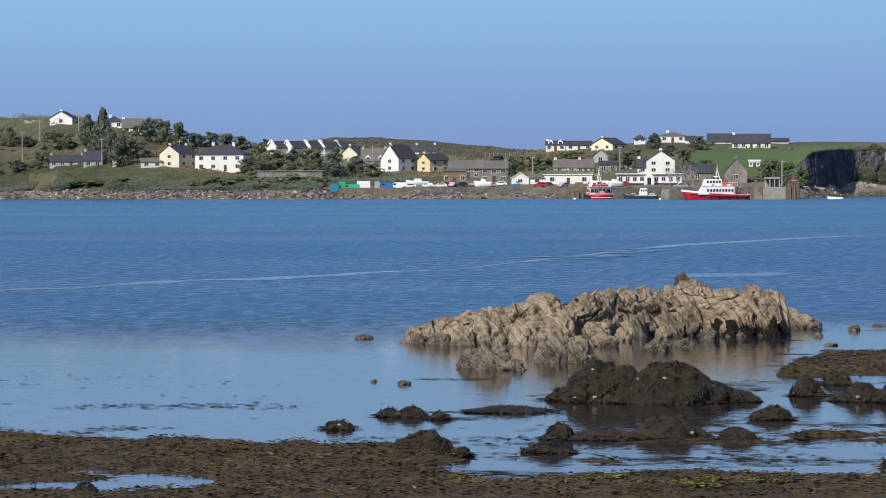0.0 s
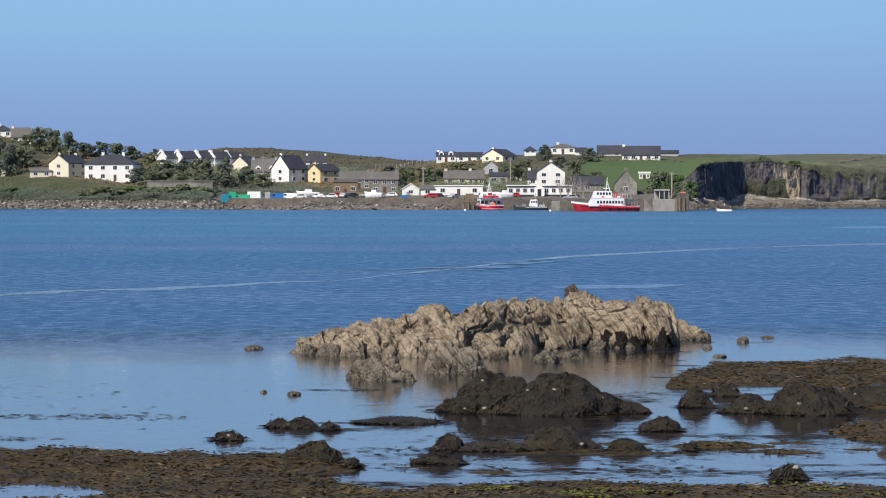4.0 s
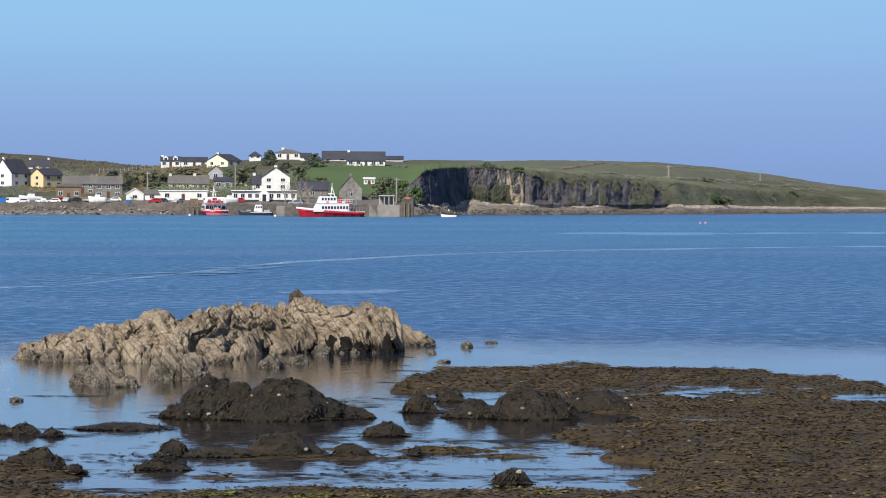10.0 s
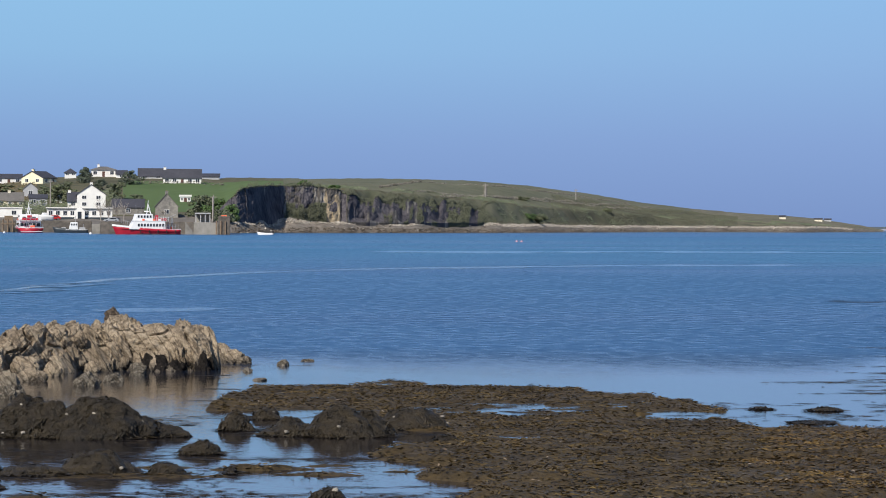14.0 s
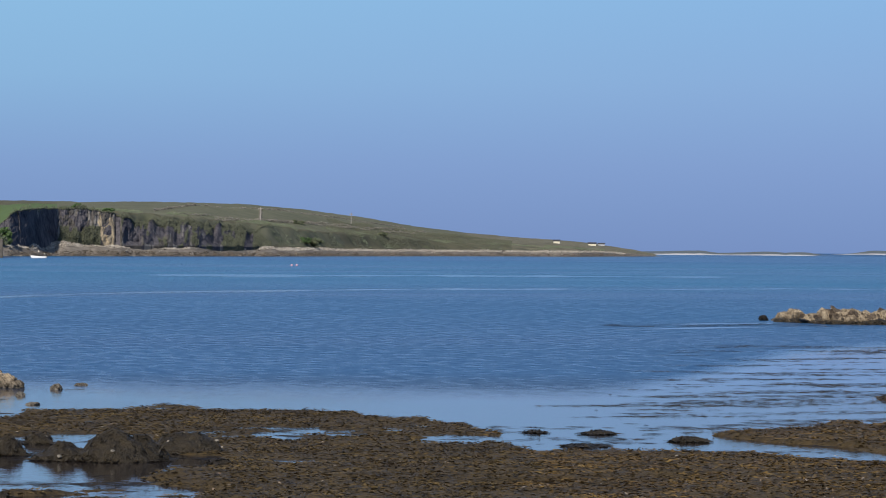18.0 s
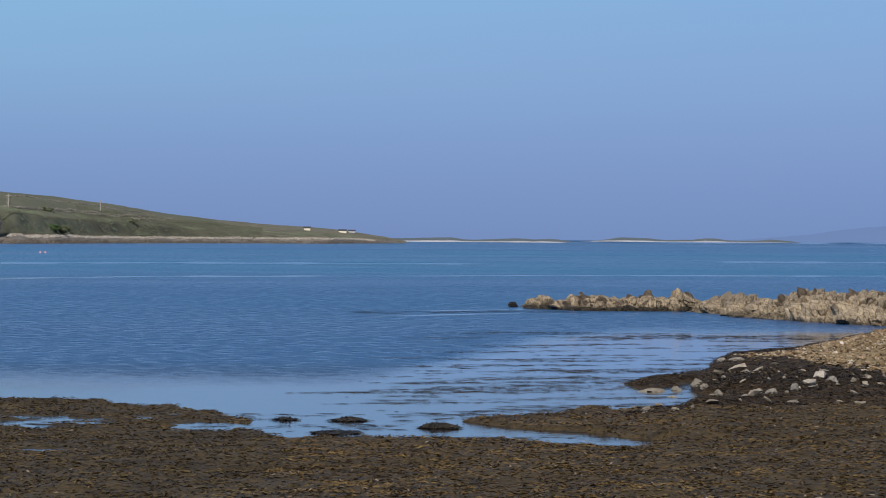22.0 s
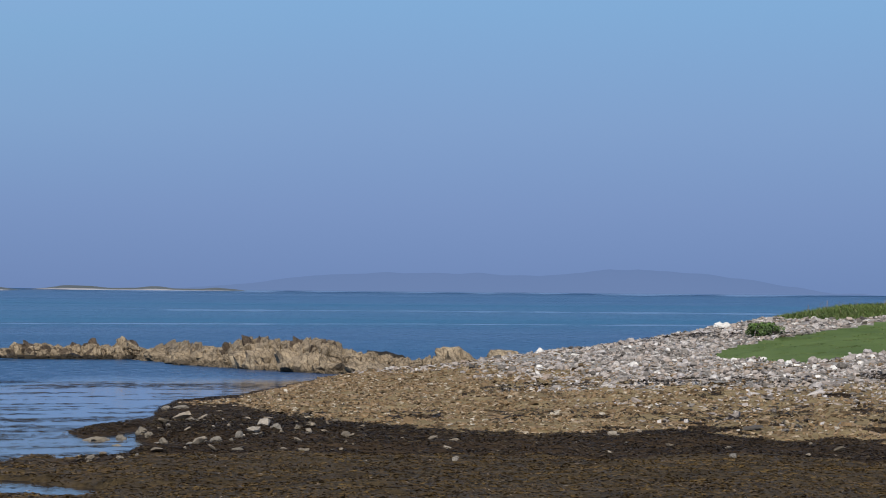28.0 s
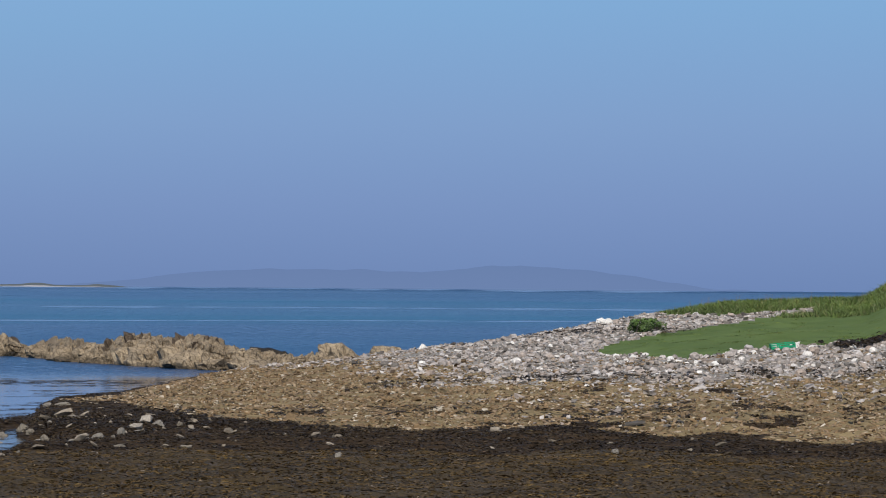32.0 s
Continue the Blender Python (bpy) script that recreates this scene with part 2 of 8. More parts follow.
M_FARROCK = surface("shore_rock_far", (0.045, 0.041, 0.038), (0.25, 0.22, 0.19), 0.8, 0.9, 0.5, spread=0.13, dist=0.3)
# dark rock with the cliff's shade and bluish haze put into its colour
M_CLIFF = surface("shaded_cliff_rock", (0.030, 0.030, 0.040), (0.130, 0.120, 0.128), 0.9, 0.9, 0.9, bump_scale=1.6, spread=0.13, big=0.12, dist=0.5, stretch=(1, 1, 0.4), spec=0.05)
M_CLIFFTAN = surface("bare_cliff_rock", (0.13, 0.105, 0.07), (0.42, 0.34, 0.23), 0.4, 0.9, 0.8, spread=0.2, dist=0.8, stretch=(1, 1, 0.3))
M_LEAF = surface("tree_foliage", (0.072, 0.092, 0.050), (0.145, 0.166, 0.088), 0.25, 0.8, 0.0, per=0.12, island=True)
M_LEAFDARK = surface("conifer_foliage", (0.052, 0.070, 0.050), (0.112, 0.136, 0.090), 0.5, 0.8, 0.0, per=0.25, island=True)
M_BUSH = surface("shrub_foliage", (0.080, 0.098, 0.042), (0.16, 0.175, 0.085), 0.25, 0.8, 0.0, per=0.12, island=True)
M_BARK = surface("bark", (0.05, 0.04, 0.03), (0.13, 0.11, 0.09), 4.0, 0.9, 0.4)
M_WEEDROCK = surface("weed_covered_rock", (0.008, 0.0065, 0.005), (0.046, 0.034, 0.018), 7.0, 0.5, 1.0, bump_scale=24, spread=0.16, dist=0.06, spec=0.35)


# ---- the sea ----
def sea_material(name, calm):
    m, nt, p = nodes_of(name)
    lk_ = nt.links.new
    pos = nt.nodes.new("ShaderNodeNewGeometry").outputs["Position"]
    dist_ = nt.nodes.new("ShaderNodeVectorMath")
    dist_.operation = "LENGTH"
    lk_(pos, dist_.inputs[0])
    d = dist_.outputs["Value"]
    # wind streaks, long across the bay
    big = noise_node(nt, 1.0, 4, 0.6, pos, (0.0022, 0.011, 0.0))
    mid = noise_node(nt, 1.0, 4, 0.65, pos, (0.055, 0.045, 0.0))
    edge = noise_node(nt, 1.0, 3, 0.5, pos, (0.05, 0.03, 0.0))
    # sheltered water inside about sixty metres lies calm
    reach = mathn(nt, "ADD", d, mathn(nt, "MULTIPLY", mathn(nt, "SUBTRACT", edge.outputs["Fac"], 0.5), 24.0))
    # the cove behind the spit is sheltered further out
    sp_ = nt.nodes.new("ShaderNodeSeparateXYZ")
    lk_(pos, sp_.inputs[0])
    cove = nt.nodes.new("ShaderNodeMapRange")
    cove.interpolation_type = "SMOOTHSTEP"
    cove.inputs["From Min"].default_value, cove.inputs["From Max"].default_value = 0.29, 0.39
    lk_(mathn(nt, "DIVIDE", sp_.outputs["X"], d), cove.inputs["Value"])
    reach = mathn(nt, "SUBTRACT", reach, mathn(nt, "MULTIPLY", cove.outputs[0], 36.0))
    open_ = nt.nodes.new("ShaderNodeMapRange")
    open_.interpolation_type = "SMOOTHSTEP"
    open_.inputs["From Min"].default_value, open_.inputs["From Max"].default_value = 0.12, 0.18
    lk_(mathn(nt, "DIVIDE", sp_.outputs["X"], d), open_.inputs["Value"])
    reach = mathn(nt, "ADD", reach, mathn(nt, "MULTIPLY", mathn(nt, "MULTIPLY", open_.outputs[0], mathn(nt, "SUBTRACT", 1.0, cove.outputs[0])), 2.0))
    port = nt.nodes.new("ShaderNodeMapRange")
    port.interpolation_type = "SMOOTHSTEP"
    port.inputs["From Min"].default_value, port.inputs["From Max"].default_value = 0.05, -0.05
    lk_(mathn(nt, "DIVIDE", sp_.outputs["X"], d), port.inputs["Value"])
    reach = mathn(nt, "ADD", reach, mathn(nt, "MULTIPLY", port.outputs[0], 3.0))
    ruf = nt.nodes.new("ShaderNodeMapRange")
    ruf.interpolation_type = "SMOOTHSTEP"
    ruf.inputs["From Min"].default_value, ruf.inputs["From Max"].default_value = 60.0, 73.0
    lk_(reach, ruf.inputs["Value"])
    rf = mathn(nt, "MULTIPLY", ruf.outputs[0], calm)
    streak = ramp_node(nt, [(0.36, (0.68, 0.68, 0.68)), (0.60, (1.0, 1.0, 1.0))])
    lk_(mathn(nt, "ADD", mathn(nt, "MULTIPLY", big.outputs["Fac"], 0.74), mathn(nt, "MULTIPLY", mid.outputs["Fac"], 0.26)), streak.inputs["Fac"])
    rip = noise_node(nt, 1.0, 4, 0.7, pos, (2.0, 0.95, 0.0))
    dash = ramp_node(nt, [(0.34, (0.56, 0.56, 0.56)), (0.66, (1.18, 1.18, 1.18))])
    lk_(rip.outputs["Fac"], dash.inputs["Fac"])
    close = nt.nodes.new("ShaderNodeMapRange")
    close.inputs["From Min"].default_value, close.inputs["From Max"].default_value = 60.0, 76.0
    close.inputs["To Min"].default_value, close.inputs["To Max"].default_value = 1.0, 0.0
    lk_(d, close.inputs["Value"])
    amp = mathn(nt, "MULTIPLY", mathn(nt, "MULTIPLY", rf, streak.outputs["Color"]), dash.outputs["Color"])
    rimr = nt.nodes.new("ShaderNodeMapRange")
    rimr.inputs["From Min"].default_value, rimr.inputs["From Max"].default_value = 1800.0, 3200.0
    rimr.inputs["To Min"].default_value, rimr.inputs["To Max"].default_value = 1.0, 1.5
    lk_(d, rimr.inputs["Value"])
    amp = mathn(nt, "MULTIPLY", amp, rimr.outputs[0])
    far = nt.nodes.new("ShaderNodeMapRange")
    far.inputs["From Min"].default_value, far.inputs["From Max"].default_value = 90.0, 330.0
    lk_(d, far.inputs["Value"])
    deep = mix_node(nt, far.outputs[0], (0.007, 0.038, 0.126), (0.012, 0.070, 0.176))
    # paler green water over sand in the middle of the bay, towards the village
    sand = ramp_node(nt, [(0.06, (0.34, 0.34, 0.34)), (0.21, (0.36, 0.36, 0.36)), (0.27, (0.95, 0.95, 0.95)), (0.62, (0.85, 0.85, 0.85)), (0.80, (0.1, 0.1, 0.1))])
    lk_(mathn(nt, "DIVIDE", mathn(nt, "ADD", d, mathn(nt, "MULTIPLY", mathn(nt, "SUBTRACT", big.outputs["Fac"], 0.5), 160.0)), 1000.0), sand.inputs["Fac"])
    west = nt.nodes.new("ShaderNodeMapRange")
    west.interpolation_type = "SMOOTHSTEP"
    west.inputs["From Min"].default_value, west.inputs["From Max"].default_value = 0.16, 0.0
    west.inputs["To Min"].default_value, west.inputs["To Max"].default_value = 0.62, 1.0
    lk_(mathn(nt, "DIVIDE", sp_.outputs["X"], d), west.inputs["Value"])
    deep = mix_node(nt, mathn(nt, "MULTIPLY", sand.outputs["Color"], west.outputs[0]), deep, (0.003, 0.100, 0.190))
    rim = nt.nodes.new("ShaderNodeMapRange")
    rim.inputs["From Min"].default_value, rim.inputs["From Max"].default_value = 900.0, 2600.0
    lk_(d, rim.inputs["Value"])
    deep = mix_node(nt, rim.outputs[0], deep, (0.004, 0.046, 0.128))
    band = ramp_node(nt, [(0.42, (0.75, 0.80, 0.9)), (0.6, (1.15, 1.2, 1.15))])
    lk_(big.outputs["Fac"], band.inputs["Fac"])
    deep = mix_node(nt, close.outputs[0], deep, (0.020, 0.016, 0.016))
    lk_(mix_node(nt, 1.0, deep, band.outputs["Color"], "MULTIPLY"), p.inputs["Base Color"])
    p.inputs["IOR"].default_value = 1.333
    lk_(mathn(nt, "ADD", mathn(nt, "MULTIPLY", amp, 0.36), 0.03), p.inputs["Roughness"])
    w1 = noise_node(nt, 1.0, 3, 0.6, pos, (8.0, 5.6, 0.0))
    w2 = noise_node(nt, 1.0, 4, 0.6, pos, (2.1, 1.5, 0.0))
    w3 = noise_node(nt, 1.0, 3, 0.6, pos, (7.0, 5.0, 0.0))
    h = mathn(nt, "ADD", mathn(nt, "MULTIPLY", w1.outputs["Fac"], 0.07), mathn(nt, "MULTIPLY", w2.outputs["Fac"], 0.21))
    h = mathn(nt, "ADD", h, mathn(nt, "MULTIPLY", mathn(nt, "MULTIPLY", w3.outputs["Fac"], close.outputs[0]), 0.15))
    b = nt.nodes.new("ShaderNodeBump")
    b.inputs["Distance"].default_value = 0.55
    lk_(mathn(nt, "ADD", mathn(nt, "ADD", mathn(nt, "MULTIPLY", amp, 0.52), 0.050), mathn(nt, "MULTIPLY", close.outputs[0], 0.006)), b.inputs["Strength"])
    lk_(h, b.inputs["Height"])
    lk_(b.outputs[0], p.inputs["Normal"])
    return m


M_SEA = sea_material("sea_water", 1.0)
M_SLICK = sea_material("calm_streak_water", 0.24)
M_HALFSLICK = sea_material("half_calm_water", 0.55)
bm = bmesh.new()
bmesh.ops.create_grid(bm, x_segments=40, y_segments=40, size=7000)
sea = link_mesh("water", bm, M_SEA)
tagged(sea, "blue sea water, rippled far out and calm inshore", "water", kind="structure")


def slick(stations, width, lift=0.006, mat=M_SLICK):
    """A narrow calm streak lying on the rippled water."""
    az = np.array([s[0] for s in stations], float)
    rr = np.array([s[1] for s in stations], float)
    a = np.linspace(az[0], az[-1], 160)
    r = np.interp(a, az, rr) * (1 + 0.012 * vnoise(a * 0.9, a * 0, 5))
    w = width * r / 150 * (0.6 + 0.5 * vnoise(a * 1.7, a * 0 + 3, 9)) * np.clip((a - az[0]) * 2, 0, 1) * np.clip((az[-1] - a) * 2, 0, 1) + 0.01
    R = np.stack([r - w, r + w], 1)
    A = np.radians(np.stack([a, a], 1))
    ob = grid_mesh("calm_streak", R * np.sin(A), R * np.cos(A), np.full_like(R, lift), mat)
    return tagged(ob, "narrow smooth streak on the rippled blue sea", "water streak", kind="structure")


slick([(-9, 92), (-5, 101), (-1.9, 109), (0.2, 116), (2.2, 136), (4.3, 163), (8, 197), (12, 222), (17.7, 241), (25, 262), (33.5, 280), (42, 290)], 2.6)
for k in range(30):
    a_, f_ = random.uniform(-1.2, 3.6), random.uniform(0.0, 1.0)
    r_ = 118 + 6.5 * max(0.0, a_) + 16 * f_
    l_ = random.uniform(0.5, 1.5)
    slick([(a_, r_), (a_ + l_ * 0.5, r_ + 1.2 * l_), (a_ + l_, r_ + 3.4 * l_)], random.uniform(0.5, 1.5), 0.009 + 0.0006 * k, M_HALFSLICK)
slick([(4, 106), (6.5, 109)], 3.5, 0.006, M_HALFSLICK)
slick([(21, 2300), (30, 2350), (42, 2400)], 5.0, 0.008)
slick([(22.5, 3650), (30, 3650), (36.5, 3650)], 46.0, 0.012)
slick([(9, 330), (14, 345), (20, 360)], 6.0, 0.008, M_HALFSLICK)
slick([(17.6, 118), (19.0, 121.5), (20.6, 124)], 2.2, 0.005)
slick([(18.6, 128), (20.9, 131)], 1.6, 0.005)
slick([(24, 420), (32, 440), (42, 450)], 7.0, 0.008, M_HALFSLICK)

# ---- the far shore ----
AZ_ = lambda rows, col: np.array([r[col] for r in rows], float)
# bearing, shoreline, bank height, height of the middle slope, height of the far ridge
FAR = [(-17, 1090, 10, 31, 36), (-8, 1050, 9.2, 30.5, 36), (-6.6, 1010, 8.7, 29.5, 30), (-6, 1000, 8.5, 27, 30), (-5, 975, 8, 22, 24), (-3.5, 935, 4.5, 17.5, 31), (-2, 905, 3.4, 15.5, 35.5), (-1.1, 892, 3.3, 14.3, 36.4),
       (-0.3, 880, 3.3, 13.5, 35.4), (0.4, 876, 3.3, 13.7, 32.4), (1.2, 872, 3.3, 14, 28.6), (2, 872, 3.3, 17.2, 25.6), (4.0, 872, 3.4, 20.3, 24), (6.4, 880, 4.2, 19.5, 32), (6.6, 890, 8, 19.3, 32.2), (6.95, 908, 12.8, 19, 32.4),
       (7.5, 950, 14.3, 18.5, 32.4), (8.4, 962, 13.9, 18.2, 32.4), (9, 972, 13.6, 18, 32.3), (10, 1000, 12.8, 18.2, 32), (11, 1040, 11.4, 18, 31), (12, 1095, 9.6, 16.3, 28), (13, 1160, 8.4, 13.8, 24), (14, 1230, 6.8, 10.6, 17.8),
       (15, 1285, 5.5, 8.5, 13.5), (16, 1330, 4.5, 6.5, 10.8), (17, 1350, 3.6, 5.0, 8.6), (17.7, 1450, 2.6, 3.6, 5.6), (18.4, 1540, 1.4, 1.6, 2.4), (19, 1600, -2, -3, -3)]
f_az, f_R, f_zb, f_zm, f_zf = (AZ_(FAR, k) for k in range(5))


def far_shore(az):
    return np.interp(az, f_az, f_R) + 5 * vnoise(az * 2.1, az * 0, 3) + 2 * vnoise(az * 8, az * 0, 4)


def far_height(az, r):
    R = far_shore(az)
    s = r - R
    zb, zm, zf = (np.interp(az, f_az, c) for c in (f_zb, f_zm, f_zf))
    cliff = np.clip((az - 6.35) / 0.3, 0, 1) * np.clip((13.5 - az) / 2.5, 0, 1)
    w = 26 - 14 * cliff * np.clip((10.2 - az) / 1.5, 0.3, 1)              # how wide the bank is
    beach = np.clip(s / 20, -1.5, 1) * (2.6 + 0.8 * cliff)
    beach = np.where(s < 0, s * 0.12, beach)
    sb = s + cliff * np.clip((8.9 - az) / 0.3, 0.2, 1) * (4.0 * vnoise(az * 4, az * 0, 61) + 2.6 * vnoise(az * 10, az * 0, 62) + 1.6 * vnoise(az * 24, az * 0, 63))
    t = np.clip((sb - 20) / w, 0, 1)
    t = t * t * (3 - 2 * t)
    z = beach + (np.maximum(zb, beach) - beach) * t
    rm = np.maximum(1165, R + 160)
    z = z + (zm - np.maximum(zb, 2.0)) * np.clip((r - R - 46) / (rm - R - 46), 0, 1)
    z = z + (zf - zm) * np.clip((r - rm) / (2050 - rm), 0, 1) ** 1.2
    z = z - np.clip((r - 2050) / 700, 0, 1) * 50
    x, y = r * np.sin(np.radians(az)), r * np.cos(np.radians(az))
    inland = np.clip((s - 25) / 60, 0, 1) * np.clip((zm - 3) / 8, 0, 1)
    z = z + 0.9 * fbm(x / 45, y / 90, 21) * inland + 0.35 * fbm(x / 6, y / 6, 8) * np.clip(s / 10, 0, 1) * np.where(zb > 4, 1, 0.35)
    z = z + cliff * np.clip((8.9 - az) / 0.3, 0.45, 1) * 1.6 * fbm(x / 9, y / 9, 31) * np.clip(s / 22, 0, 1) * np.clip((70 - s) / 40, 0, 1)
    z = z - 4.0 * np.clip((az - 17.4) / 1.6, 0, 1) ** 1.3 * np.clip(s / 15, 0, 1)       # the point runs out into the bay
    return z


M_QUAYFLOOR = surface("quay_gravel", (0.095, 0.085, 0.075), (0.19, 0.17, 0.15), 0.5, 0.95, 0.3)
M_HILL = surface("pale_hill_pasture", (0.066, 0.074, 0.042), (0.142, 0.138, 0.088), 0.16, 0.95, 0.5, bump_scale=0.6, big=0.022, spread=0.16, dist=0.4)
M_HEATH = surface("brown_heath", (0.046, 0.046, 0.034), (0.098, 0.090, 0.064), 0.10, 0.95, 0.5, bump_scale=0.5, big=0.02, spread=0.15, dist=0.4)
M_POINT = surface("stony_pasture", (0.058, 0.060, 0.036), (0.20, 0.178, 0.118), 0.12, 0.95, 0.5, bump_scale=0.5, big=0.03, spread=0.13, dist=0.4)
M_PALESTRAND = surface("pale_strand_gravel", (0.060, 0.053, 0.045), (0.26, 0.225, 0.185), 0.5, 0.92, 0.4, spread=0.15, big=0.06, dist=0.2)
a1 = np.linspace(-17, 19, 420)
s1 = np.concatenate([[-60, -20], np.linspace(-6, 60, 34), np.linspace(66, 330, 46), np.linspace(345, 1900, 40)])
A, S = np.meshgrid(a1, s1, indexing="ij")
Rr = far_shore(A) + S
Z = far_height(A, Rr)
X, Y = Rr * np.sin(np.radians(A)), Rr * np.cos(np.radians(A))
land = grid_mesh("ground_far_shore", X, Y, Z, [M_LAND, M_FIELD, M_FARROCK, M_CLIFF, M_CLIFFTAN, M_QUAYFLOOR, M_HILL, M_PALESTRAND, M_HEATH, M_POINT])
Ac, Sc = (0.25 * (q[:-1, :-1] + q[1:, 1:] + q[1:, :-1] + q[:-1, 1:]) for q in (A, S))
rise = np.abs(Z[:-1, 1:] - Z[:-1, :-1]) / np.maximum(S[:-1, 1:] - S[:-1, :-1], 0.1)
mi = np.zeros(Ac.shape, int)
jit = 0.25 * vnoise(Ac * 3, Sc / 15, 7)
mi[(Ac > 4.6) & (Ac < 7.9) & (Sc > 75) & (Sc < 255)] = 1
mi[(Ac + jit > -3.2) & (Ac < 6.6) & (Sc > 18) & (Sc < 60)] = 5
mi[(Sc < 21 + 3 * jit)] = 2
cl = (Ac + 0.2 * jit > 6.42) & (Ac < 13.6) & (Sc > 19) & (Sc < 42) & (rise > 0.28)
mi[cl] = 3
mi[cl & (Ac > 8.6)] = 6
mi[(Ac > 7.5) & (Sc >= 42)] = 6
mi[(Ac > 12.6 + 0.6 * jit) & (Sc < 150)] = 0
mi[(Ac > 15.0 + 0.9 * jit)] = 9
mi[(Ac < 5.0 + 2 * jit) & (Sc > 330)] = 8
mi[(Ac > 6.55) & (Sc < 21)] = 7
land.data.polygons.foreach_set("material_index", mi.ravel().astype(np.int32))
tagged(land, "green and brown far shore with a dark cliff and rocky strand", "land", kind="structure")


def low_isle(name, az0, az1, r, h, mat, label):
    n = 90
    a = np.linspace(az0, az1, n)
    u = np.linspace(-1, 1, 14)
    A, U = np.meshgrid(a, u, indexing="ij")
    env = np.clip((A - az0) / (0.15 * (az1 - az0)), 0, 1) * np.clip((az1 - A) / (0.15 * (az1 - az0)), 0, 1)
    Rq = r + U * 90
    Zq = h * env * (1 - U * U) * (0.85 + 0.35 * vnoise(A * 2.5, U * 0, 6)) - 0.25 + 0.15 * vnoise(A * 9, U * 3, 2)
    ob = grid_mesh(name, Rq * np.sin(np.radians(A)), Rq * np.cos(np.radians(A)), Zq, mat)
    return tagged(ob, label, "island", kind="structure")


# distance haze is painted in: both shore colours are greyed towards blue
M_ISLE = surface("hazed_pale_shore", (0.16, 0.16, 0.19), (0.58, 0.56, 0.56), 0.02, 0.95, 0.2, spread=0.12, stretch=(1, 1, 5))
M_ISLEGREEN = surface("hazed_green_shore", (0.075, 0.095, 0.11), (0.13, 0.145, 0.14), 0.02, 0.95, 0.2)
low_isle("ground_sand_bar", 17.4, 21.6, 2300, 1.15, M_ISLE, "low pale sandy point across the bay")
low_isle("ground_low_isle", 17.7, 21.7, 2600, 3.1, M_ISLEGREEN, "low grassy point behind a pale strand")
low_isle("ground_low_isle", 21.5, 25.5, 3300, 1.6, M_ISLE, "low pale rocky island far out")
low_isle("ground_low_isle", 21.7, 25.7, 3500, 4.2, M_ISLEGREEN, "low grassy island far out")

# the hills on the horizon, their haze painted as an even blue glow
hm, _, hp = nodes_of("painted_haze")
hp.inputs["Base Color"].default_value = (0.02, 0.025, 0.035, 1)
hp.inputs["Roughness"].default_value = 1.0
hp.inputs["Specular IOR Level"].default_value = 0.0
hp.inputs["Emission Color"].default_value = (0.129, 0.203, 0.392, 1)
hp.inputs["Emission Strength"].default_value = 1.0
HILL = [(24.2, 0), (25.4, 0.08), (26.9, 0.25), (28.5, 0.33), (29.9, 0.32), (31, 0.29), (32.1, 0.385), (32.8, 0.43), (33.6, 0.375), (34.7, 0.27), (35.7, 0.12), (36.4, 0.0), (44, -0.05)]
a = np.linspace(24.2, 38, 220)
prof = 3 + 4700 * np.tan(np.radians(np.interp(a, AZ_(HILL, 0), AZ_(HILL, 1)))) + 2.2 * fbm(a * 2.2, a * 0, 12)
U = np.linspace(-1, 1, 9)
A, Uu = np.meshgrid(a, U, indexing="ij")
Rq = 4700 + 160 * Uu
Zq = (prof[:, None]) * (1 - np.abs(Uu) ** 1.6) - 1
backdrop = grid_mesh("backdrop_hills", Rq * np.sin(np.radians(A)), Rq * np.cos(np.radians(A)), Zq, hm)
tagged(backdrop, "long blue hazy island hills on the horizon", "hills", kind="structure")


# the cliff: a broken rock face under the turf, in columns, ledges and hollows
M_CLIFFBROWN = surface("brown_cliff_rock", (0.030, 0.028, 0.027), (0.150, 0.135, 0.120), 1.1, 0.9, 0.9, spread=0.15, dist=0.6, stretch=(1, 1, 0.5))
M_TALUS = surface("grassy_talus", (0.036, 0.042, 0.024), (0.090, 0.092, 0.058), 0.6, 0.95, 0.5, spread=0.16, dist=0.3)
M_PALECLIFF = surface("pale_cliff_streak", (0.09, 0.085, 0.08), (0.25, 0.23, 0.205), 0.6, 0.9, 0.6, spread=0.2, dist=0.4, stretch=(1, 1, 0.4))
a = np.linspace(6.22, 11.4, 400)
u = np.concatenate([np.linspace(0, 1, 58), [1.08, 1.25]])
A, U = np.meshgrid(a, u, indexing="ij")
R0 = np.interp(A, f_az, f_R) + 1.5 * vnoise(A * 2.1, A * 0, 3)
wide = (26 - 14 * np.clip((A - 6.35) / 0.3, 0, 1) * np.clip((13.5 - A) / 2.5, 0, 1) * np.clip((10.2 - A) / 1.5, 0.3, 1)) * 0.86
top = np.interp(A, [6.22, 6.34, 6.5, 6.8, 7.1, 7.6, 8.0, 8.5, 8.7, 9.0, 9.5, 10.0, 10.45, 11.0, 11.4], [3.5, 7.4, 10.2, 13.5, 14.4, 14.8, 14.7, 13.7, 12.0, 11.2, 10.6, 10.8, 10.4, 8.4, 6.5]) + 0.5 * fbm(A * 6, A * 0, 19, 3) + 1.6 * fbm(A * 9, A * 0, 20, 2) * np.clip((A - 8.6) / 0.2, 0, 1)
xa = np.radians(A) * 1000
S_ = 17.2 + wide * U ** 1.15
zf = 3.1 + (top - 3.1) * np.clip(U, 0, 1)
rock = np.clip((8.9 - A) / 0.4, 0.6, 1)
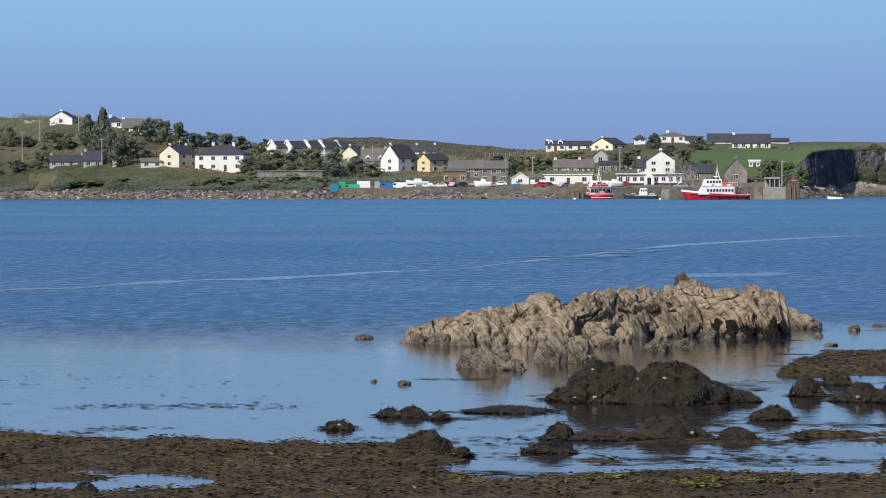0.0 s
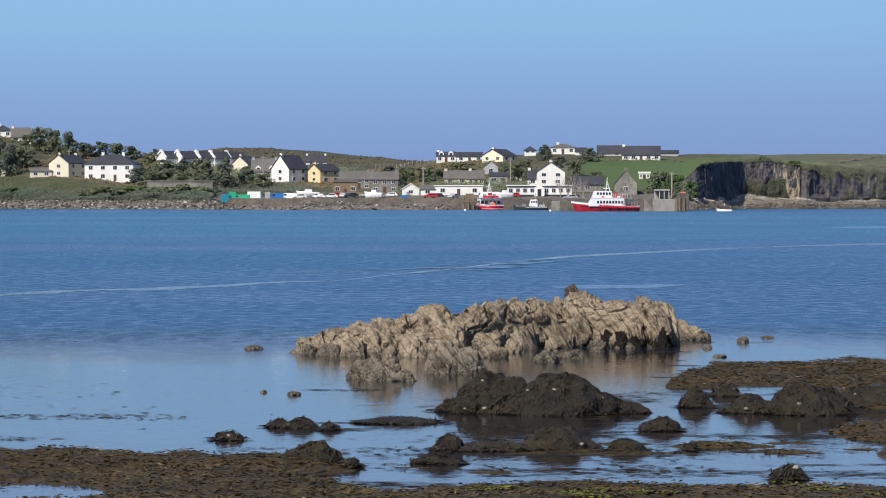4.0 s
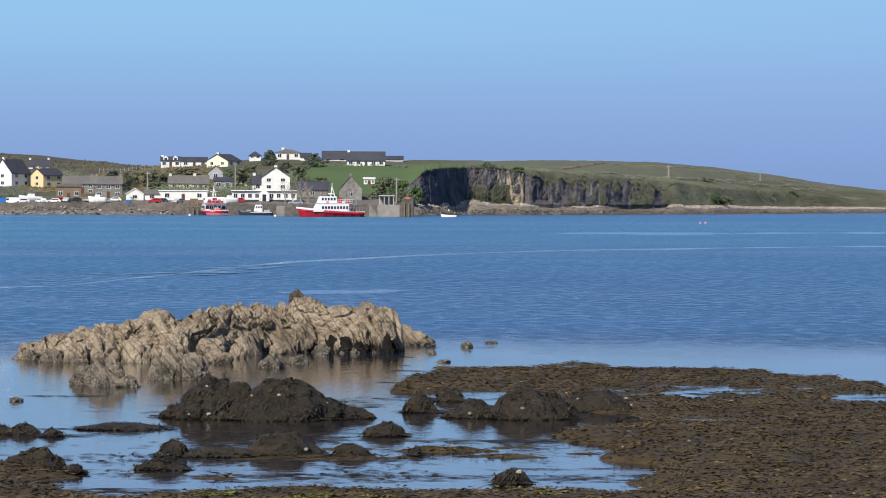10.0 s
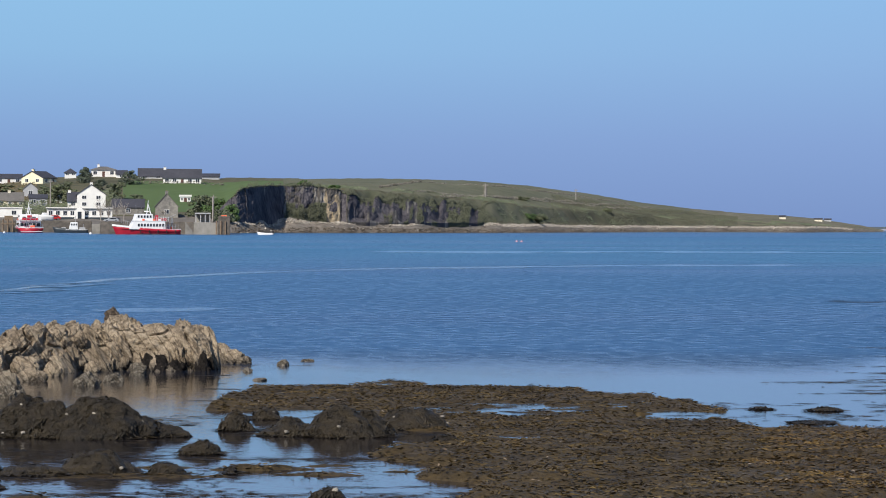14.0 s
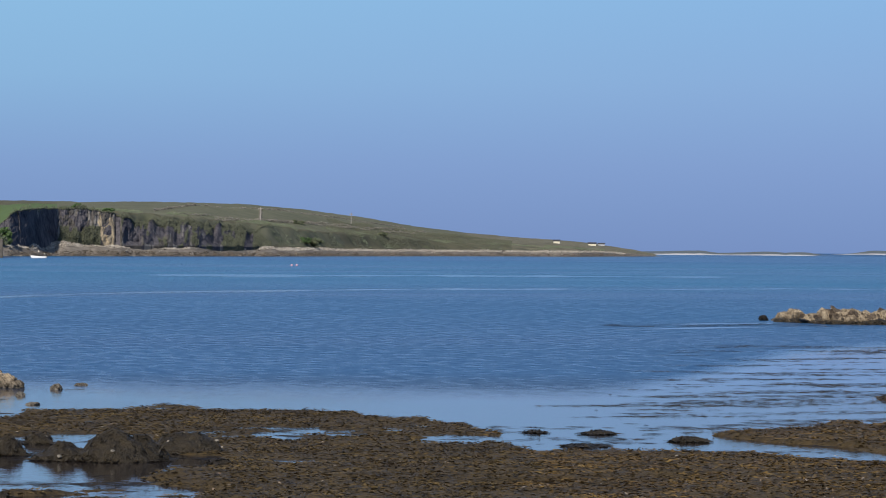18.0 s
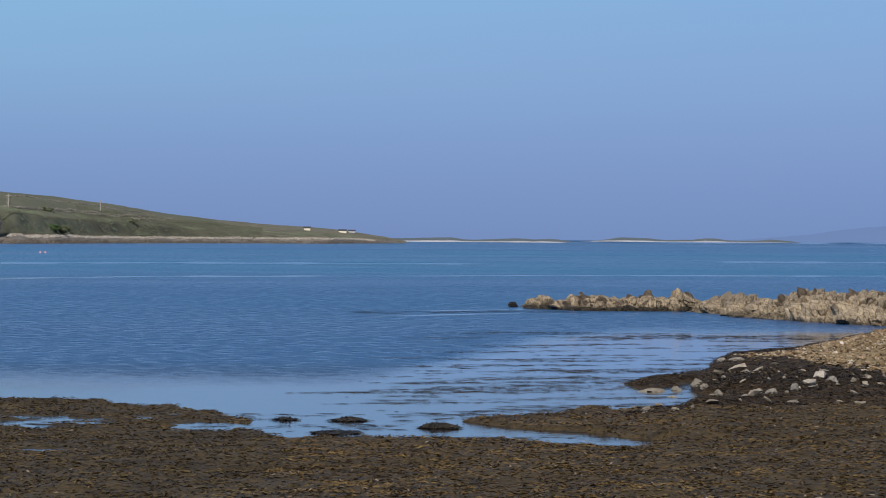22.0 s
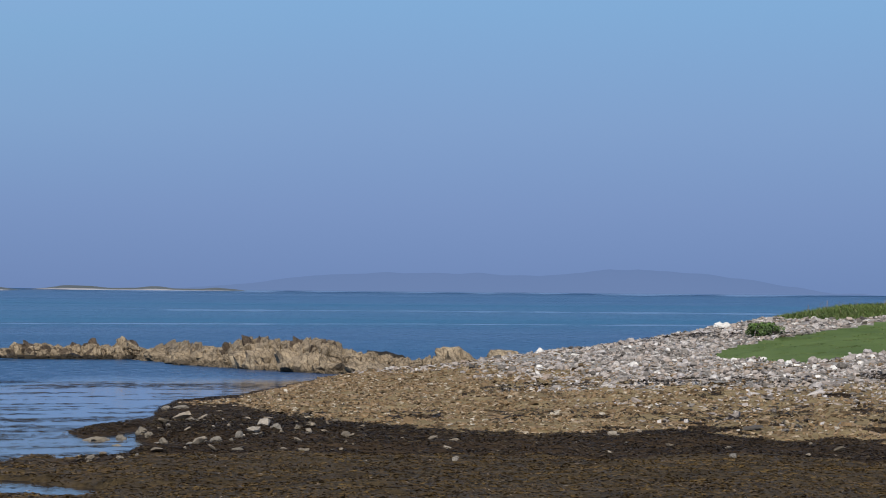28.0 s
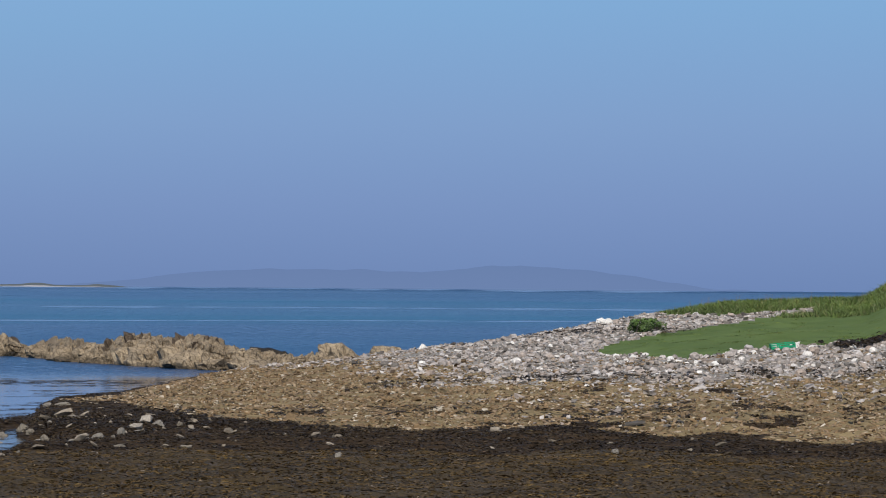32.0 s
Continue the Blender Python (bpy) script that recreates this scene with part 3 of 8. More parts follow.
S_ = S_ - 3.5 * np.clip((A - 8.56) / 0.1, 0, 1) * np.clip((11.3 - A) / 0.4, 0, 1)
rough_ = rock * np.clip(U * 6, 0, 1) * np.clip((1.06 - U) * 8, 0, 1)
step_ = xa / 3.1 + 0.6 * vnoise(xa / 4, zf / 6, 91)
col_ = hash2(np.floor(step_), 0 * step_, 14) - 0.5
S_ = S_ - rough_ * (1.6 * col_ + 2.0 * fbm(xa / 6, zf / 16, 92, 3) + 1.5 * fbm(xa / 1.9, zf / 3.2, 93, 3) + 0.6 * fbm(xa / 0.6, zf / 0.9, 94, 2))
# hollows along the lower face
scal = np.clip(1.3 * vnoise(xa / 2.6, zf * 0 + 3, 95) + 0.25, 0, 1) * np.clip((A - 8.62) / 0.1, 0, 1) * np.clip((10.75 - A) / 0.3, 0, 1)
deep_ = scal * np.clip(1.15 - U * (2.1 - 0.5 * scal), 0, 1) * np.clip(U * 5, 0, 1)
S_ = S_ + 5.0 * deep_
back = U > 1.01
Rc = R0 + S_
zland = far_height(A, Rc)
Zq = np.where(back, zland - 0.25, np.where(U > 0.97, np.maximum(zf, zland), zf + 0.35 * rough_ * fbm(xa / 1.2, zf / 1.2, 96, 2)))
Zq[:, 0] = 1.0
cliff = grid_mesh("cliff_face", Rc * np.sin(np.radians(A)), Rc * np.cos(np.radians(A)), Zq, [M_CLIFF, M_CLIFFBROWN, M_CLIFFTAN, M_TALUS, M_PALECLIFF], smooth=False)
mid = lambda q: 0.25 * (q[:-1, :-1] + q[1:, 1:] + q[1:, :-1] + q[:-1, 1:])
Am, Um, Xm, Zm, Dm = (mid(q) for q in (A, U, xa, zf, deep_))
n1 = fbm(Xm / 3, Zm / 4, 97, 3)
n2 = fbm(Xm / 1.1, Zm / 3.5, 98, 2)
# index 0 paints the shaded face and the clefts dark
mi = np.zeros(Am.shape, int)
mi[(Am > 7.48 + 0.10 * n1) & (n1 > -0.05)] = 1
mi[(Am > 7.50 + 0.06 * n2) & (Am < 8.28) & (Um < 0.44 + 0.40 * n1)] = 3
mi[(Am > 7.60) & (Am < 8.6) & (Um > 0.5) & (n2 > 0.34)] = 4
mi[(Am + 0.09 * n2 > 8.29) & (Am + 0.10 * n1 < 8.53) & (Um < 0.78 + 0.4 * n2) & (n1 > -0.4)] = 2
mi[(Am > 8.54) & (Am < 8.64) & (n1 > -0.3)] = 0
mi[(Am > 8.66) & (Um > 0.86 + 0.30 * n1)] = 3
mi[(Am > 8.66) & (Um <= 0.86 + 0.30 * n1) & (n2 > 0.24)] = 4
mi[(Am > 8.66) & (Um <= 0.86 + 0.30 * n1) & (n2 < -0.42)] = 3
mi[(Am > 8.68) & (Am < 9.85) & (Um > 0.50 + 0.25 * n2) & (Um < 0.88 + 0.2 * n2) & (n1 > -0.12)] = 0
mi[(Am > 8.70) & (Am < 8.90) & (Um > 0.38 + 0.3 * n2) & (Um < 0.95)] = 0
mi[(Am + 0.08 * n1 > 9.93) & (Am + 0.08 * n1 < 9.98) & (Um < 0.9) & (n2 > -0.25)] = 4
mi[(Am > 10.0) & (n1 > -0.1 - 0.30 * (Am - 10.0))] = 3
mi[(Am + 0.05 * n2 > 10.30) & (Am + 0.05 * n2 < 10.48) & (Um > 0.2)] = 0
mi[(Am + 0.06 * n2 > 10.92) & (Am + 0.06 * n2 < 11.06) & (Um < 0.9)] = 0
# shade inside the hollows, painted with the same dark rock
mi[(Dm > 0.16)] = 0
streak_ = fbm(Xm / 0.9, Zm / 9, 99, 2)
mi[(Am < 7.7) & (streak_ > 0.40) & (Um > 0.2) & (n1 > -0.1)] = 4
mi[(Am < 6.36)] = 0
mi[Um > 0.97] = 3
cliff_spots = (Am, mid(Rc), mid(Zq), mi.copy(), Um)
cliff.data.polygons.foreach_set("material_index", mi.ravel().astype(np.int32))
tagged(cliff, "dark broken sea cliff with a pale tan column and grassy talus", "cliff", kind="structure")

# ---- the near shore: weed flats, cobble beach, grassy bank ----
# bearing, outer edge of the flats, foot of the stony beach, crest distance, crest height
NEAR = [(-180, 36, 400, 500, 0.2), (-8, 38, 400, 500, 0.2), (-5, 37, 400, 500, 0.2), (-2, 35.6, 400, 500, 0.2), (1, 36, 400, 500, 0.2), (3, 42, 400, 500, 0.2), (4.3, 46, 400, 500, 0.2), (6, 49, 400, 500, 0.2),
        (7, 56.3, 400, 500, 0.2), (9.9, 57.6, 400, 500, 0.2), (12.5, 57.2, 400, 500, 0.2), (14, 55.2, 400, 500, 0.2), (15.3, 52.2, 400, 500, 0.2), (16.0, 50.0, 400, 500, 0.2), (16.6, 48.5, 400, 500, 0.2), (18.8, 48.8, 400, 500, 0.2),
        (21.3, 52.3, 400, 500, 0.2), (22.7, 55, 300, 320, 0.2), (23.5, 57, 120, 130, 0.1), (23.85, 66, 100, 110, 0.1), (24.1, 76, 86, 97, 0.1), (24.4, 82, 78, 93, 0.12),
        (24.8, 85, 73, 90, 0.15), (25.6, 89, 74, 94, 0.18), (26.3, 94.5, 70, 98, 0.22), (26.85, 100.5, 66.5, 101, 0.26), (27.5, 107, 65, 103, 0.32)]
BEACH = [(29, 118, 63, 98, 0.62), (31, 116, 61, 96, 1.12), (32.6, 116, 62, 98, 1.42), (34.3, 118, 63, 100, 1.95), (35.2, 122, 61.5, 102, 2.22),
         (36.6, 128, 59.5, 105, 2.62), (39.1, 135, 57.5, 105, 2.75), (39.8, 150, 57, 108, 3.5), (48, 200, 56, 115, 6.0), (180, 200, 56, 115, 6.0)]
n_az, n_edge, n_foot, n_rc, n_zc = (AZ_(NEAR + BEACH, k) for k in range(5))


def near_height(az, r, fine=True):
    edge, foot, rc, zc = (np.interp(az, n_az, c) for c in (n_edge, n_foot, n_rc, n_zc))
    x, y = r * np.sin(np.radians(az)), r * np.cos(np.radians(az))
    edge = edge + (1.5 * fbm(x / 5, y / 3, 51, 3) + 1.6 * fbm(x / 1.6, y / 1.0, 53, 3) * np.clip((az - 6) / 2, 0, 1)) * np.where(az < 24, 1, 0.6)
    low = np.clip((az - 6) / 1.5, 0, 1) * np.clip((24 - az) / 1.5, 0, 1) * np.clip((r - 40) / 4, 0, 1)
    flats = 0.105 + 0.10 * np.clip((az - 12) / 14, 0, 1) - 0.030 * np.clip((4 - az) / 3, 0, 1) - 0.09 * low
    z = flats + 1.3 * np.clip((27 - r) / 22, 0, 1)                               # the rise to the station
    # pools between the weed, most of all inside the outcrop
    azw = az + 1.5 * fbm(x / 2.2, y / 1.1, 57, 3)
    wet = np.clip((az + 1) / 2, 0, 1) * np.clip((11.4 - 0.12 * (r - 33) - azw) / 1.2, 0, 1) * np.clip((r - 31.4) / 2.2, 0, 1) * np.clip((50.5 - r) / 1.5, 0, 1)
    left = np.clip((0 - az) / 3, 0, 1) * np.clip((r - 29) / 3, 0, 1)
    wet = np.maximum(wet, np.clip((-3.5 - az) / 1.5, 0, 1) * np.clip(1.2 - np.abs(r - 31.6) / 0.9, 0, 1))
    wet = np.clip(wet * 1.4, 0, 1)
    z = z - 0.03 * left
    z = z + (0.07 - 0.035 * low) * 1.35 * fbm(x / 2.6, y / 1.3, 61, 4) + (0.052 - 0.03 * low) * fbm(x / 0.55, y / 0.4, 63, 3)
    pool = -0.063 + 0.012 * np.clip((41 - r) / 5, 0, 1) * np.clip((2 - az) / 2, 0, 1) + 0.085 * fbm(x / 2.6, y / 1.05, 65, 4) + 0.085 * fbm(x / 0.9, y / 0.26, 67, 3)
    pool = pool - 0.022 * np.clip((r - 40) / 3, 0, 1) * np.clip((az - 5.5) / 1.0, 0, 1)
    z = z + (pool - z) * wet
    # tufts of weed standing up all over the flats
    tuft = np.clip(fbm(x / 0.34, y / 0.42, 68, 2) + 0.15, 0, 1) * np.clip(0.55 + 1.3 * fbm(x / 1.9, y / 2.3, 69, 2), 0.1, 1.3)
    z = z + 0.042 * tuft * (1 - 0.65 * wet) * np.clip((z + 0.03) / 0.05, 0, 1) * np.clip((r - 27) / 3, 0, 1) * np.clip((66 - r) / 8, 0, 1)
    # the channel through the flats
    mid = np.interp(az, [10.5, 13, 16.5, 19, 23.4], [50.0, 49.0, 48.6, 48.6, 45.6])
    half = np.interp(az, [10.3, 11.5, 15.5, 16.5, 19, 22.8, 23.5], [0.0, 0.8, 1.2, 2.2, 2.1, 1.3, 0.0])
    broken = np.clip((16.2 - az) / 2.5, 0, 1)
    mid = mid + 0.45 * fbm(x / 0.45, y / 0.35, 75, 2)
    half = half * (1 - broken + broken * np.clip(0.30 + 1.4 * fbm(x / 1.1, y / 2, 73, 3), 0.0, 1.1))
    z = z - 0.42 * np.clip(1.25 - np.abs(r - mid - 0.9 * fbm(x / 1.5, y / 1.5, 71, 3)) / np.maximum(half, 0.01), 0, 1) * (half > 0.02)
    z = np.where(r > edge, np.minimum(z, z - (r - edge) * 0.16), z)
    z = np.where((az > 22.2) & (z > 0.02), 0.02 + (z - 0.02) * np.clip(0.12 + (edge - r) / 11, 0.12, 1), z)
    z = np.maximum(z, -1.2 - 0.0 * r)
    # the beach
    t = np.clip((r - foot) / np.maximum(rc - foot, 1), 0, 1)
    rise_ = (zc - 0.25) * (0.75 * t + 0.25 * t * t)
    on = np.clip((az - 24.2) / 1.0, 0, 1)
    z = z + on * rise_
    # a tongue of water left among the boulders at the cove's edge
    z = z - 0.42 * np.exp(-((az - 23.75) / 0.72) ** 2 - ((r - 59.2 - 1.0 * fbm(x / 2, y / 2, 77, 2)) / 2.2) ** 2) * np.clip(0.9 + 0.9 * fbm(x / 1.2, y / 1.6, 79, 3), 0.2, 1.5)
    # a spur of weed and stones running out into the cove
    spur = 1.0 - np.abs(r - 64.3 - 3.4 * np.clip(az - 22.7, 0, 2) - 0.8 * fbm(x / 1.5, y / 1.2, 83, 2)) / 2.4 - np.clip((22.9 - az) / 0.5, 0, 3)
    z = np.where((az > 21.5) & (az < 24.5), np.maximum(z, 0.09 * np.clip(spur * 1.6, -1.5, 1) + 0.05 * fbm(x / 0.5, y / 0.6, 87, 3)), z)
    z = np.where((r > rc) & (az > 24.5), z - (r - rc) * np.interp(az, [24.5, 34, 38, 40, 180], [0.09, 0.12, 0.06, 0.0, 0.0]), z)
    return z


def zone(az, r, x, y):
    """0 weed, 1 black weed, 2 tan stones, 3 grey stones, 4 grass"""
    foot = np.interp(az, n_az, n_foot)
    rc = np.interp(az, n_az, n_rc)
    j = 1.6 * fbm(x / 3, y / 2, 81, 3)
    k = np.zeros(np.shape(az), int)
    k[(az > 22.4 - 0.3 * j) & (r > np.interp(az, [22, 24, 27, 31, 45], [52, 52.5, 53.5, 53.5, 51]) + j)] = 1
    k[(r > foot + 1.6 * j) & (az > 24.3)] = 2
    k[(k == 2) & (r < foot + 24) & (fbm(x / 0.8, y / 1.1, 85, 3) > np.interp(az, [28, 30], [0.27, 0.40]) + 0.012 * (r - foot))] = 1
    k[(k == 2) & (near_height(az, r) < 0.13 + 0.04 * j) & (az < 29.5)] = 1
    gl = np.interp(az, [24.5, 29, 31, 33, 40, 60], [140, 100, 86, 77, 73, 72])
    k[(r > gl + 3 * j) & (az > 24.3) & (r > foot + j) & (k != 1)] = 3
    g0 = np.interp(az, [34.0, 34.3, 36, 38.2, 40, 60], [99, 86.5, 81.5, 86.5, 86.5, 86])
    g1 = np.interp(az, [34.0, 34.6, 36.5, 38.2, 39, 60], [86, 90.5, 95.0, 99, 200, 200])
    k[(r > g0 + 0.5 * j) & (r < g1 + 0.5 * j) & (az > 34.05)] = 4
    k[(r > np.interp(az, [35.4, 36.5, 38.5, 39], [101.5, 98.5, 101, 100]) + 0.5 * j) & (az > 35.35)] = 4
    return k


M_WEED = surface("brown_seaweed", (0.044, 0.031, 0.014), (0.098, 0.068, 0.030), 9.0, 0.6, 1.0, bump_scale=30, spread=0.11, big=2.4, dist=0.05, spec=0.2)
M_WEEDBLACK = surface("black_seaweed", (0.012, 0.009, 0.006), (0.085, 0.056, 0.032), 8.0, 0.8, 1.0, bump_scale=14, spread=0.18, big=0.4, dist=0.05, spec=0.08)
M_TANSTONE = surface("tan_shingle_bed", (0.13, 0.095, 0.045), (0.33, 0.25, 0.13), 6.0, 0.9, 0.8, spread=0.16, big=0.6, dist=0.05)
M_GREYSTONE = surface("grey_shingle_bed", (0.16, 0.15, 0.135), (0.40, 0.38, 0.35), 6.0, 0.9, 0.8, spread=0.16, dist=0.05)
M_GRASS = surface("bank_grass", (0.058, 0.098, 0.022), (0.12, 0.175, 0.048), 1.2, 0.9, 0.5, bump_scale=20, spread=0.2, big=0.25)
NEAR_MATS = [M_WEED, M_WEEDBLACK, M_TANSTONE, M_GREYSTONE, M_GRASS]


def near_sheet(name, az0, az1, na, rs, label):
    a = np.linspace(az0, az1, na)
    A, Rq = np.meshgrid(a, rs, indexing="ij")
    X, Y = Rq * np.sin(np.radians(A)), Rq * np.cos(np.radians(A))
    Z = near_height(A, Rq)
    ob = grid_mesh(name, X, Y, Z, NEAR_MATS)
    c = lambda q: 0.25 * (q[:-1, :-1] + q[1:, 1:] + q[1:, :-1] + q[:-1, 1:])
    ob.data.polygons.foreach_set("material_index", zone(c(A), c(Rq), c(X), c(Y)).ravel().astype(np.int32))
    return tagged(ob, label, "shore", kind="structure")


rs_ = np.concatenate([np.linspace(25, 29.9, 24), np.linspace(30, 52, 236), np.linspace(52.12, 62, 72), np.linspace(62.4, 160, 120)])
near_sheet("ground_shore", -10, 43, 560, rs_, "seaweed flats rising to a cobble beach and grassy bank")
rs_ = np.concatenate([[0.0], np.linspace(1.5, 24.9, 26)])
near_sheet("ground_station", -10, 43, 60, rs_, "weedy stony ground at the station")
rs_ = np.concatenate([[0.0], np.linspace(1.5, 60, 50), np.linspace(65, 250, 20)])
near_sheet("ground_behind", 43, 180, 90, rs_, "grassy shore bank behind the station")
near_sheet("ground_behind", -180, -10, 90, rs_, "weedy shore running along the bay")

# ---- rocks on the near shore ----
def tidal_rock(name, dark, light, foot, scale=3.2, line=0.22, lean=0.72):
    """Pale rock, with a darker barnacle and weed zone up to the tide line, cracks and lichen."""
    m, nt, p = nodes_of(name)
    lk_ = nt.links.new
    pos = nt.nodes.new("ShaderNodeNewGeometry").outputs["Position"]
    sp_ = nt.nodes.new("ShaderNodeSeparateXYZ")
    lk_(pos, sp_.inputs[0])
    grain = nt.nodes.new("ShaderNodeCombineXYZ")                          # runs down the leaning strata
    lk_(mathn(nt, "MULTIPLY", mathn(nt, "ADD", sp_.outputs["X"], mathn(nt, "MULTIPLY", sp_.outputs["Z"], lean)), 1.7), grain.inputs["X"])
    lk_(mathn(nt, "MULTIPLY", sp_.outputs["Y"], 0.7), grain.inputs["Y"])
    lk_(mathn(nt, "MULTIPLY", sp_.outputs["Z"], 0.40), grain.inputs["Z"])
    n1, n2, n3 = noise_node(nt, scale * 0.8, 6, 0.65, grain.outputs[0]), noise_node(nt, scale * 0.22, 3), noise_node(nt, scale * 6, 4, 0.7)
    f = mathn(nt, "ADD", mathn(nt, "MULTIPLY", n1.outputs["Fac"], 0.55), mathn(nt, "MULTIPLY", n2.outputs["Fac"], 0.45))
    r = ramp_node(nt, [(0.32, dark), (0.50, tuple(0.45 * a_ + 0.55 * b_ for a_, b_ in zip(dark, light))), (0.68, light)])
    lk_(f, r.inputs["Fac"])
    sep = nt.nodes.new("ShaderNodeSeparateXYZ")
    lk_(pos, sep.inputs[0])
    zz = mathn(nt, "ADD", sep.outputs["Z"], mathn(nt, "MULTIPLY", mathn(nt, "SUBTRACT", n2.outputs["Fac"], 0.5), 0.55))
    mr = nt.nodes.new("ShaderNodeMapRange")
    mr.inputs["From Min"].default_value, mr.inputs["From Max"].default_value = line - 0.08, line + 0.10
    mr.inputs["To Min"].default_value, mr.inputs["To Max"].default_value = 0.8, 0.0
    lk_(zz, mr.inputs["Value"])
    speck = ramp_node(nt, [(0.42, foot), (0.62, tuple(min(1, c * 2.6) for c in foot))])
    lk_(n3.outputs["Fac"], speck.inputs["Fac"])
    col = mix_node(nt, mr.outputs[0], r.outputs["Color"], speck.outputs["Color"])
    vor = nt.nodes.new("ShaderNodeTexVoronoi")
    vor.feature = "DISTANCE_TO_EDGE"
    vor.inputs["Scale"].default_value = 2.8
    warp = nt.nodes.new("ShaderNodeVectorMath")
    warp.operation = "ADD"
    lk_(grain.outputs[0], warp.inputs[0])
    sc = nt.nodes.new("ShaderNodeVectorMath")
    sc.operation = "SCALE"
    sc.inputs["Scale"].default_value = 0.35
    lk_(n1.outputs["Color"], sc.inputs[0])
    lk_(sc.outputs[0], warp.inputs[1])
    lk_(warp.outputs[0], vor.inputs["Vector"])
    cr_ = ramp_node(nt, [(0.0, (0.10, 0.09, 0.08)), (0.045, (0.55, 0.52, 0.5)), (0.08, (1, 1, 1))])
    lk_(vor.outputs["Distance"], cr_.inputs["Fac"])
    col = mix_node(nt, 0.62, col, mix_node(nt, 1.0, col, cr_.outputs["Color"], "MULTIPLY"))
    grit = ramp_node(nt, [(0.34, (0.72, 0.70, 0.68)), (0.62, (1.18, 1.17, 1.15))])
    lk_(n3.outputs["Fac"], grit.inputs["Fac"])
    lk_(mix_node(nt, 1.0, col, grit.outputs["Color"], "MULTIPLY"), p.inputs["Base Color"])
    p.inputs["Roughness"].default_value = 0.9
    p.inputs["Specular IOR Level"].default_value = 0.2
    b = nt.nodes.new("ShaderNodeBump")
    b.inputs["Strength"].default_value, b.inputs["Distance"].default_value = 1.0, 0.09
    lk_(mathn(nt, "ADD", n3.outputs["Fac"], mathn(nt, "MULTIPLY", n1.outputs["Fac"], 1.2)), b.inputs["Height"])
    lk_(b.outputs[0], p.inputs["Normal"])
    return m


M_OUTCROP = tidal_rock("pale_tidal_rock", (0.21, 0.165, 0.118), (0.60, 0.495, 0.365), (0.070, 0.062, 0.052), 4.5, 0.10)
M_SPIT = tidal_rock("tan_tidal_rock", (0.165, 0.132, 0.092), (0.50, 0.405, 0.285), (0.060, 0.048, 0.034), 2.2, 0.16, 0.2)
# near-black colour that paints the shade inside the outcrop's hollows
M_SHADEROCK = tidal_rock("hollow_shade_rock", (0.008, 0.007, 0.006), (0.040, 0.033, 0.027), (0.012, 0.010, 0.009), 5.0)
M_KNOB = tidal_rock("stained_rock", (0.060, 0.046, 0.036), (0.20, 0.155, 0.115), (0.05, 0.045, 0.04), 5.0)
M_BARNACLE = tidal_rock("barnacled_rock", (0.16, 0.134, 0.104), (0.50, 0.43, 0.33), (0.105, 0.094, 0.078), 5.0, 0.20)


def ridge_mesh(name, prof, depth, material, nu, nv, seed, fin=0.30, lean=0.62, amp=0.12, jag=0.10):
    """A ridge of upturned strata: a crest line, steep in front, broken into leaning fins and cracked blocks."""
    xs, hs = (np.array([q[k] for q in prof], float) for k in (0, 1))
    x = np.linspace(xs[0], xs[-1], nu)
    h = np.interp(x, xs, hs)
    v = np.linspace(0.0, math.pi, nv)
    Xg, V = np.meshgrid(x, v, indexing="ij")
    Hg = np.repeat(h[:, None], nv, 1)
    D = depth * (0.35 + 0.65 * np.sqrt(np.clip(Hg / max(hs), 0.02, 1)))
    sv = np.clip(np.sin(V), 0, 1)
    Yg = -np.cos(V) * D + 0.25 * depth * fbm(Xg / 1.3, Xg * 0, seed + 1, 3)
    Zg = Hg * sv ** 0.62
    # leaning strata
    s = Xg * 0.87 + Zg * lean + 0.16 * fbm(Xg * 1.3, Zg * 2 + Yg, seed + 2, 3)
    q = s / fin + 0.5 * vnoise(s * 0.9, s * 0, seed + 3)
    saw = q - np.floor(q)
    width_ = 0.4 + 0.9 * hash2(np.floor(q), 0 * q, seed + 4)
    strata = (saw ** 0.7 - 0.5) * width_
    q2 = s / (fin * 0.31) + 0.7 * vnoise(s * 3.1, Zg * 0.7, seed + 13)
    strata = strata + 0.5 * np.clip(0.25 + vnoise(Xg * 1.7, Zg * 2.5, seed + 15), 0, 1) * ((q2 - np.floor(q2)) - 0.5) * (0.3 + hash2(np.floor(q2), 0 * q2, seed + 14))
    blocks = fbm(Xg * 1.1, Zg * 1.6 + Yg * 1.1, seed + 5, 3)
    cracks = np.clip(0.10 - np.abs(vnoise(Xg * 2.2 + Zg, Yg * 2.0 + Zg * 1.8, seed + 6)), 0, 1) * 10
    small = fbm(Xg * 6, (Yg + Zg) * 6, seed + 7, 4)
    hollow = np.clip(fbm(Xg * 0.8, Zg * 1.4 + Yg, seed + 17, 2) - 0.22, 0, 1)
    disp = amp * strata + 0.20 * blocks - 0.12 * cracks + 0.075 * small - 0.75 * hollow * np.clip(1.2 - V, 0, 1)
    fade = np.clip(Hg / 0.35, 0.15, 1)
    Yg = Yg - np.cos(V) * disp * fade * 1.6
    Zg = Zg + sv * (disp * fade * 0.8 + jag * strata * fade) - 0.25 * (1 - sv) ** 3
    Xg = Xg + 0.05 * fbm(Zg * 3, Yg * 3, seed + 8, 2)
    return grid_mesh(name, Xg, Yg, Zg, material, smooth=False)


